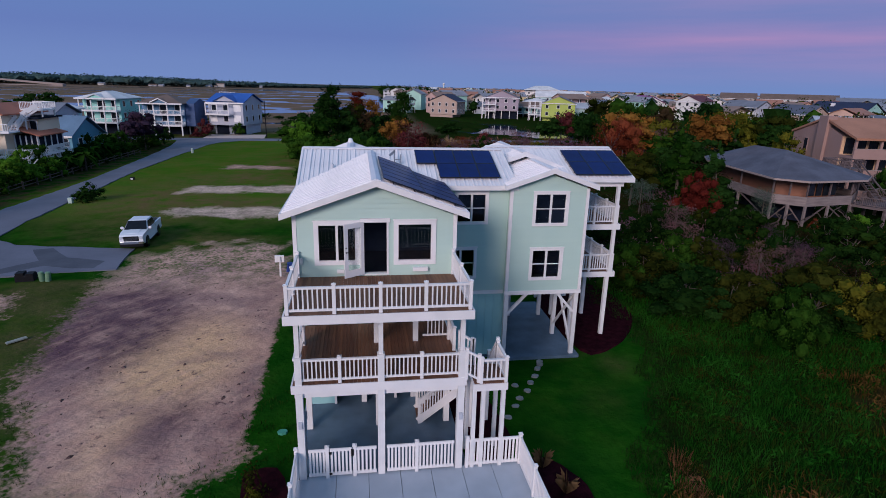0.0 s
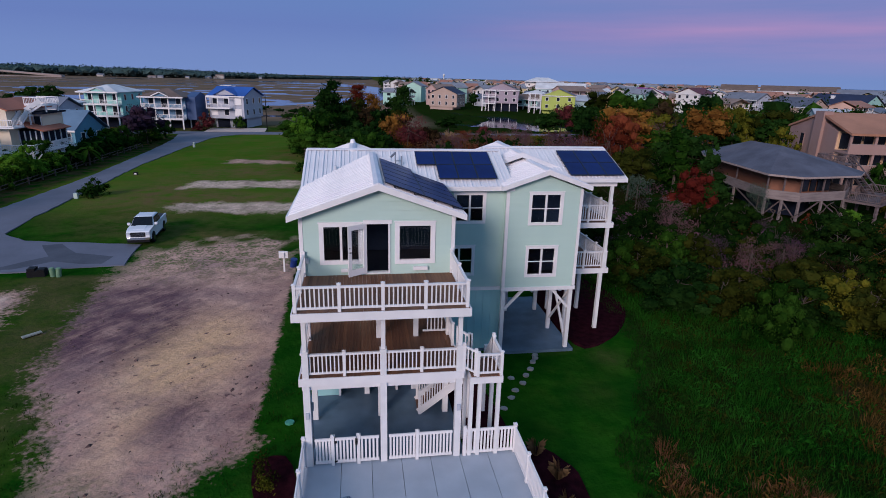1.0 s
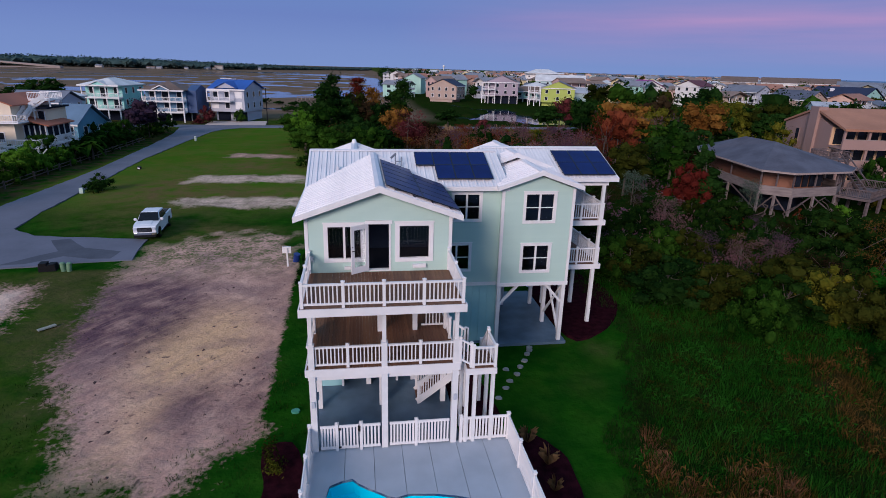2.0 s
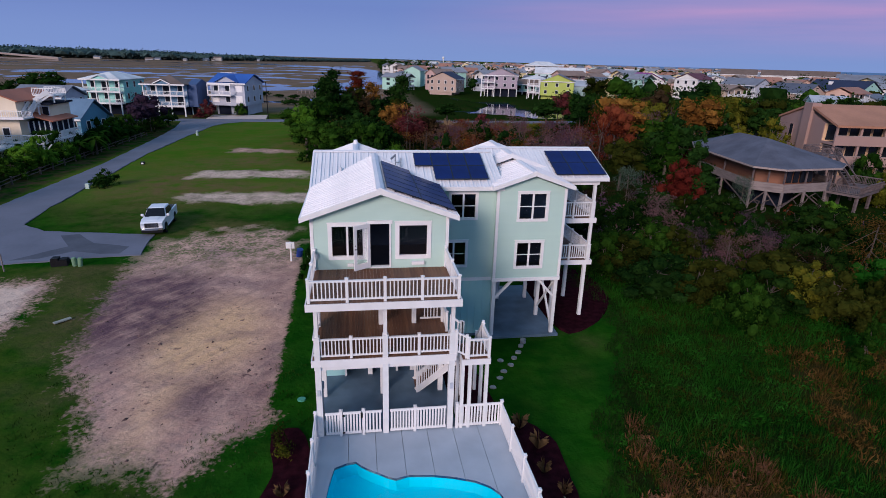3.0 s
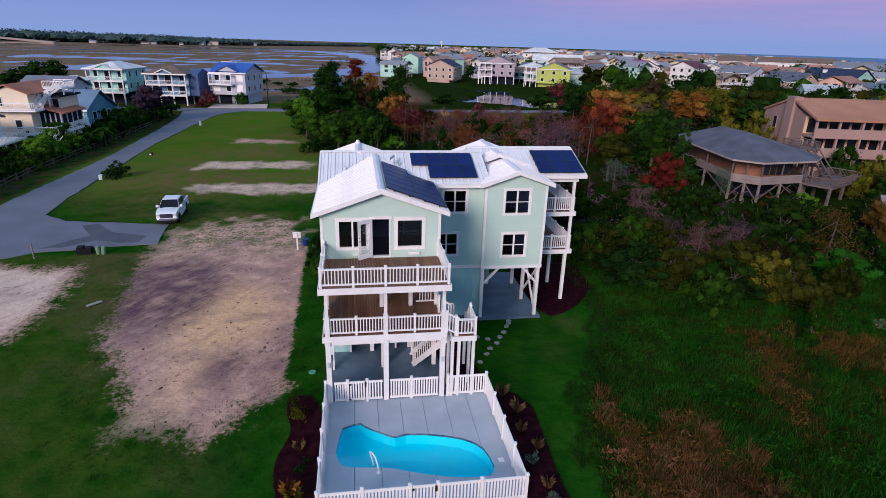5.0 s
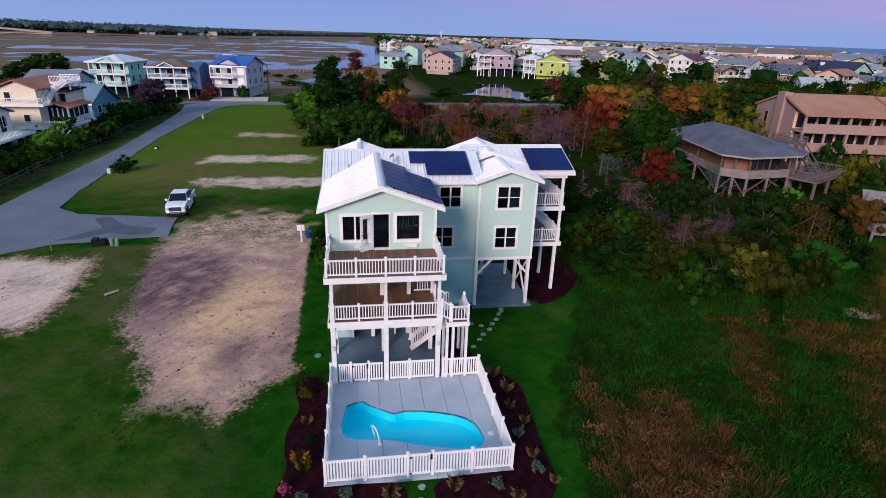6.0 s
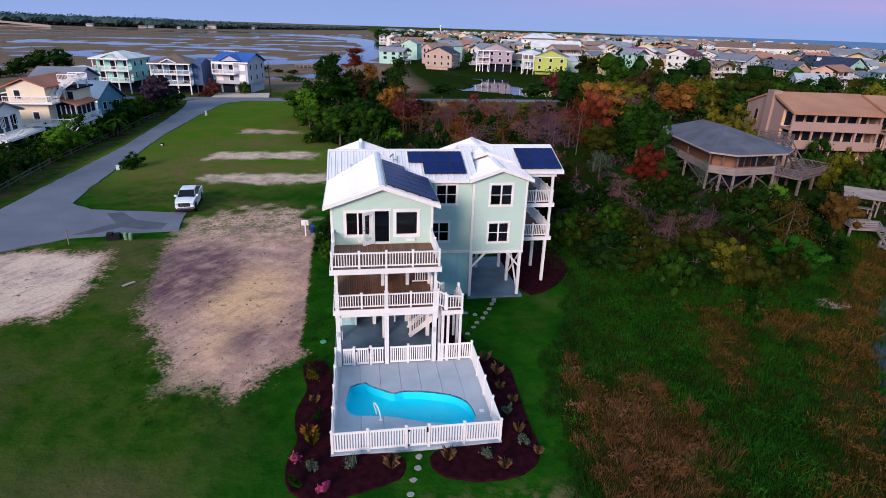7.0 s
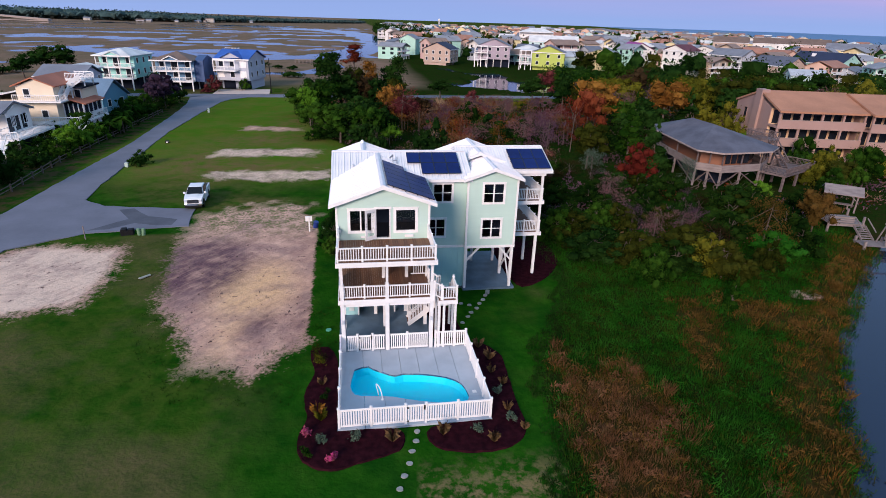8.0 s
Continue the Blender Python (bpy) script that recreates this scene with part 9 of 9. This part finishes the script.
neighbour("grey-brown house with dark roof beside the mauve house", 46, 254, 60, 11, 13, TANW, NAVY_R, 2, 1.2, 2.8, "x", 3.0, 0, stilts=False)
neighbour("teal cottage with white sun porch by the pond", 79, 262, -20, 10, 9, TURQ, BROWN_R, 1, 1.8, 3.0, "x", 2.2, 2.4)
neighbour("white house with a white hipped roof and stacked porches", 141, 431, -18, 26, 16, WHITEP, WHITE_R, 2, 4.2, 4.0, "hip", 3.0, 2.5, bays=4)
neighbour("long pale aqua house with pale metal roof", 124, 342, -20, 30, 12, AQUA, WHITE_R, 2, 2.4, 3.0, "x", 3.6, 0, bays=6, stilts=False)
neighbour("white gabled house with a magenta metal roof", 154, 285, -4, 16, 18, WHITEP, roof_paint("magenta", (0.30, 0.05, 0.24)), 2, 1.4, 2.8, "y", 4.0, 0, stilts=False)
wmh = neighbour("white gabled house with maroon roof and stacked porches", 147, 240, -58, 11, 14, WHITEP, roof_paint("maroon", (0.13, 0.035, 0.05)), 3, 1.0, 2.8, "y", 2.6, 0, stilts=False)
neighbour("pale grey house with grey roof and end gable", 184, 256, -72, 19, 12, PALEGREY, GREY_R, 2, 1.6, 2.7, "x", 3.2, 2.0)
neighbour("tan gabled house with a dark roof", 170, 206, -76, 17, 12, TANW, roof_paint("slate", (0.10, 0.11, 0.15)), 2, 0.6, 2.7, "x", 3.6, 0, stilts=False)
nv = neighbour("mint gabled house with a wide navy roof", 205, 222, -74, 24, 16, wall_paint("mint", (0.36, 0.60, 0.52)), NAVY_R, 2, 1.2, 2.6, "x", 4.6, 0, stilts=False)
bm = bmesh.new()
box(bm, -4.4, -3.0, 4.2, 5.4, 7.0, 10.4)
part("chimney", bm, WHITE, nv)
for lab, x, y, w_, wall_ in (("tan", 280, 392, 24, TANW), ("pale pink", 313, 391, 24, WHITEP), ("pink", 345, 389, 26, PINKY)):
    neighbour(lab + " row house with brown roof in the town", x, y, -36, w_, 15, wall_, BROWN_R, 2, 2.6, 3.6, "x", 4.0, 0, bays=5, stilts=False)
neighbour("butter yellow house with a slate roof", 330, 336, -44, 28, 15, YELLOW, GREY_R, 2, 2.4, 3.0, "x", 4.0, 0, bays=6, stilts=False)
aq = neighbour("pale aqua house with four round windows by the pond", 40, 356, 8, 13, 18, AQUA, GREY_R, 1, 2.4, 3.4, "y", 3.2, 0, stilts=False)
trng = random.Random(11)
spots, far_spots = [], []
keep_off = ((84, 238), (63, 252), (46, 258), (79, 266), (141, 438), (124, 348), (154, 292), (150, 245), (186, 258), (174, 208), (210, 224), (280, 398), (313, 397), (345, 395), (330, 342), (40, 364), (118, 366), (132, 328))
tries = 0
while len(spots) + len(far_spots) < 600 and tries < 40000:
    tries += 1
    y = trng.uniform(250, 1250) if trng.random() < 0.65 else trng.uniform(165, 420)
    x = trng.uniform(20, 900)
    if x > 650 + (y - 650) * 0.33 or x < 24 + (y - 250) * 0.04 or (x < 118 and y < 262) or (x < 150 and y < 230) or (x < 150 + (210 - y) * 0.3 and y < 210):
        continue
    if any((x - a) ** 2 + (y - b) ** 2 < (17 + y * 0.004) ** 2 for a, b in spots + far_spots) or any((x - a) ** 2 + (y - b) ** 2 < 19 ** 2 for a, b in keep_off):
        continue
    if math.hypot(x, y) > 470 or len(spots) > 190:
        far_spots.append((x, y))
        continue
    spots.append((x, y))
    copy_thing((protos if y < 330 else plain)[trng.randrange(10)], Matrix.Translation((x, y, -0.13)) @ pose(0, 0, 0, 0, 0, trng.choice((-28, -76, -62, 20, 62, 152)) + trng.uniform(-12, 12)) @ Matrix.Diagonal((trng.uniform(0.85, 1.3), trng.uniform(0.85, 1.25), trng.uniform(0.75, 1.1), 1)))
for p in protos + plain:
    p.matrix_basis = pose(trng.uniform(300, 560), trng.uniform(420, 640), -0.13, 0, 0, -28)

# the rest of the town, past counting: one joined mesh of gabled houses
tv, tf, tm = [], [], []
for x, y in far_spots:
    w, d, hgt = trng.uniform(9, 15), trng.uniform(9, 13), trng.uniform(5, 9)
    ang = radians(trng.choice((-28, 62)) + trng.uniform(-6, 6))
    rise = d * 0.24
    loc = [(-w / 2, -d / 2, 0), (w / 2, -d / 2, 0), (w / 2, d / 2, 0), (-w / 2, d / 2, 0), (-w / 2, -d / 2, hgt), (w / 2, -d / 2, hgt), (w / 2, d / 2, hgt), (-w / 2, d / 2, hgt), (-w / 2, 0, hgt + rise), (w / 2, 0, hgt + rise)]
    e = 0.5
    loc += [(-w / 2 - e, -d / 2 - e, hgt - 0.15), (w / 2 + e, -d / 2 - e, hgt - 0.15), (w / 2 + e, d / 2 + e, hgt - 0.15), (-w / 2 - e, d / 2 + e, hgt - 0.15), (-w / 2 - e, 0, hgt + rise + 0.15), (w / 2 + e, 0, hgt + rise + 0.15)]
    faces = [(0, 1, 5, 4), (1, 2, 6, 9, 5), (2, 3, 7, 6), (3, 0, 4, 8, 7)]
    roofs = [(10, 11, 15, 14), (12, 13, 14, 15)]
    wins = []
    for k in range(3):
        for lv in range(max(1, int(hgt / 3))):
            xx, zz = -w / 2 + w * (k + 0.3) / 3, 1.0 + 2.8 * lv
            i0 = len(loc)
            loc += [(xx, -d / 2 - 0.06, zz), (xx + 1.3, -d / 2 - 0.06, zz), (xx + 1.3, -d / 2 - 0.06, zz + 1.4), (xx, -d / 2 - 0.06, zz + 1.4)]
            wins.append((i0, i0 + 1, i0 + 2, i0 + 3))
    base = len(tv)
    tv += [(x + a * math.cos(ang) - b * math.sin(ang), y + a * math.sin(ang) + b * math.cos(ang), c - 0.2) for a, b, c in loc]
    wall_i, roof_i = trng.randrange(6), 6 + trng.randrange(5)
    for group_, slot in ((faces, wall_i), (roofs, roof_i), (wins, 11)):
        for f in group_:
            tf.append([base + i for i in f])
            tm.append(slot)
town = bpy.data.meshes.new("town_houses")
town.from_pydata(tv, [], tf)
for c in LOOKS[:6]:
    town.materials.append(wall_paint(*dim(c[0])))
for c in (LOOKS[0], LOOKS[1], LOOKS[5], LOOKS[6], LOOKS[7]):
    town.materials.append(roof_paint(*dim(c[1])))
town.materials.append(PANE)
town.polygons.foreach_set("material_index", tm)
tagged(new("town_houses", town), "pastel gabled houses of the distant beach town", "houses", "", "stuff")

# water tower far off
tower = thing("water_tower", "distant white water tower above the town", "water tower", pose(186, 1250, 0) @ Matrix.Diagonal((0.32, 0.32, 0.5, 1)))
bm = bmesh.new()
bmesh.ops.create_cone(bm, cap_ends=True, segments=16, radius1=4, radius2=4, depth=34, matrix=pose(0, 0, 17))
part("shaft", bm, WHITEP, tower)
bm = bmesh.new()
bmesh.ops.create_uvsphere(bm, u_segments=16, v_segments=8, radius=8, matrix=pose(0, 0, 34) @ Matrix.Diagonal((1, 1, 0.7, 1)))
part("tank", bm, WHITEP, tower)
pr = thing("fishing_pier", "long fishing pier reaching out into the sea", "pier", pose(640, 620, 0, 0, 0, 32))
bm = bmesh.new()
box(bm, 0, 300, -4, 4, 5, 6.5)
part("deck", bm, GREYWOOD, pr)
for i in range(20):
    bm = bmesh.new()
    box(bm, 5 + i * 15, 6 + i * 15, -3.5, 3.5, -2, 5)
    part("pile", bm, GREYWOOD, pr)

# trees among the town's houses, and the far shore's wood: too many to count
crng = np.random.RandomState(31)


def far_wood(name, label, x, y, h, r, colour, per, size, seed):
    rng = np.random.RandomState(seed)
    k = len(x)
    d = rng.normal(size=(k, per, 3))
    d /= np.linalg.norm(d, axis=2)[..., None]
    q = rng.uniform(0.6, 1.05, (k, per, 1)) * (1 + 0.2 * np.sin(4 * d[..., :1] + x[:, None, None]))
    c = np.stack([x, y, h * 0.52 - 0.3], -1)[:, None] + d * q * np.stack([r, r, h * 0.5], -1)[:, None]
    v, f = leaf_quads(c.reshape(-1, 3), size, rng, 0, 1.0, d.reshape(-1, 3))
    bv, bf = ICO_LOW
    bump = 0.66 * (1 + 0.25 * np.sin(4 * bv[None, :, :1] + x[:, None, None]) + rng.normal(scale=0.13, size=(k, len(bv), 1)))
    cv = (np.stack([x, y, h * 0.52 - 0.3], -1)[:, None] + bv[None] * bump * np.stack([r, r, h * 0.5], -1)[:, None]).reshape(-1, 3)
    cf = (bf[None] + len(bv) * np.arange(k)[:, None, None] + len(v)).reshape(-1, 3)
    tagged(new(name, quads_mesh(name, np.concatenate([v, cv]), f.tolist() + cf.tolist(), LEAF[colour])), label, "woods", "", "stuff")


n = 1100
ty = crng.uniform(150, 900, n) ** 1.0
tx = crng.uniform(16, 700, n)
ok = (tx < 600 + (ty - 650) * 0.33) & (tx > 18 + (ty - 160) * 0.035) & ~((tx < 100) & (ty < 255)) & ~((np.abs(tx - 45) < 28) & (ty < 250))
ok &= np.array([min((a - p) ** 2 + (b - q) ** 2 for p, q in spots + far_spots) > 90 for a, b in zip(tx, ty)])
tx, ty = tx[ok], ty[ok]
for i, colour in enumerate(("dark", "green", "scrub_olive", "dark")):
    s = slice(i, None, 4)
    hh = crng.uniform(5.0, 12.0, len(tx[s]))
    far_wood("town_trees", WORDS[colour] + " trees among the houses of the town", tx[s], ty[s], hh, hh * 0.55, colour, 130, 0.6, 700 + i)
# band of trees between the wood and the town
n = 260
bx, by = crng.uniform(95, 260, n), crng.uniform(95, 215, n)
ok = (by > 94) & (by < 104 + (bx - 60) * 0.42) & (bx < 210)
for i, colour in enumerate(("dark", "green", "scrub_olive", "olive")):
    s = np.where(ok)[0][i::4]
    hh = crng.uniform(5, 8.5, len(s))
    far_wood("woods", WORDS[colour] + " wood between the lots and the town", bx[s], by[s], hh, hh * 0.5, colour, 240, 0.34, 720 + i)
n = 150
sx_, sy_ = crng.uniform(66, 300, n), crng.uniform(0, 1, n)
sy_ = 150 + (sx_ - 66) * 0.28 + sy_ * 42
hh = crng.uniform(3.5, 6.5, n)
for i, colour in enumerate(("dark", "green", "scrub_olive")):
    far_wood("woods", WORDS[colour] + " trees and scrub before the town", sx_[i::3], sy_[i::3], hh[i::3], hh[i::3] * 0.7, colour, 260, 0.36, 780 + i)
# headland and far shore; the shore's leaf colour has the distance haze mixed in
n = 150
hx, hy = crng.uniform(18, 80, n), crng.uniform(520, 900, n)
ok = hx > 26 + (hy - 520) * 0.02
hh = crng.uniform(7, 13, n)
far_wood("woods", "dark trees on the headland by the inlet", hx[ok], hy[ok], hh[ok], hh[ok] * 0.55, "dark", 120, 0.9, 740)
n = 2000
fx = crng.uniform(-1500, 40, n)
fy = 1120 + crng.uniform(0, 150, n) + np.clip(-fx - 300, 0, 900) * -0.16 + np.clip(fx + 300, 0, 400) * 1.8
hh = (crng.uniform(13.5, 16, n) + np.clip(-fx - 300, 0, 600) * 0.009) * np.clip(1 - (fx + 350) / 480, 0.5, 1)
far_wood("woods", "belt of pine woods on the far shore, tinted blue-green by painted haze", fx, fy, hh, hh * 1.15, "haze", 22, 2.2, 750)
n = 90
mx2, my2 = crng.uniform(-160, -20, n), crng.uniform(186, 235, n)
ok = (np.abs(my2 - 208) > 10) & ((mx2 > -60) | (my2 < 200))
hh = crng.uniform(0.8, 2.2, n)
far_wood("shore_scrub", "low scrub on the marsh edge", mx2[ok], my2[ok], hh[ok], hh[ok] * 2.4, "dark", 90, 0.4, 760)
# bridge over the far channel and a few pale buildings on the far shore
bm = bmesh.new()
prism(bm, [(-760, -0.5), (-420, -0.5), (-420, 2.5), (-520, 9), (-760, 15), (-760, 12.5), (-520, 7), (-430, 0.5)], "y", 905, 915)
solid("bridge", bm, mat("far_concrete", (0.34, 0.27, 0.24), (0.28, 0.23, 0.21), rough=0.9, scale=0.05, fine=0.5), "long pale road bridge over the distant channel", "bridge")
for i in range(11):
    x = crng.uniform(-620, -200) if i else -262
    w, h = (crng.uniform(5, 9), crng.uniform(2.0, 3.0)) if i else (15, 6)
    hb = thing("house", "distant pale waterfront house before dark woods", "house", pose(x, 1112 + max(-x - 300, 0) * -0.16 + max(x + 300, 0) * 1.8 - 14, -0.3), group="far shore houses")
    bm = bmesh.new()
    gable_shell(bm, -w / 2, w / 2, 0, 8, 0, h, 1.6, "x")
    part("wall", bm, wall_paint("far_grey", (0.36, 0.35, 0.37)) if i % 2 else wall_paint("far_cream", (0.46, 0.42, 0.38)), hb)
    bm = bmesh.new()
    roof_slab(bm, -w / 2, w / 2, 0, 8, h, 1.9, "x", 0.4)
    part("roof", bm, GREY_R if i % 3 else BROWN_R, hb)
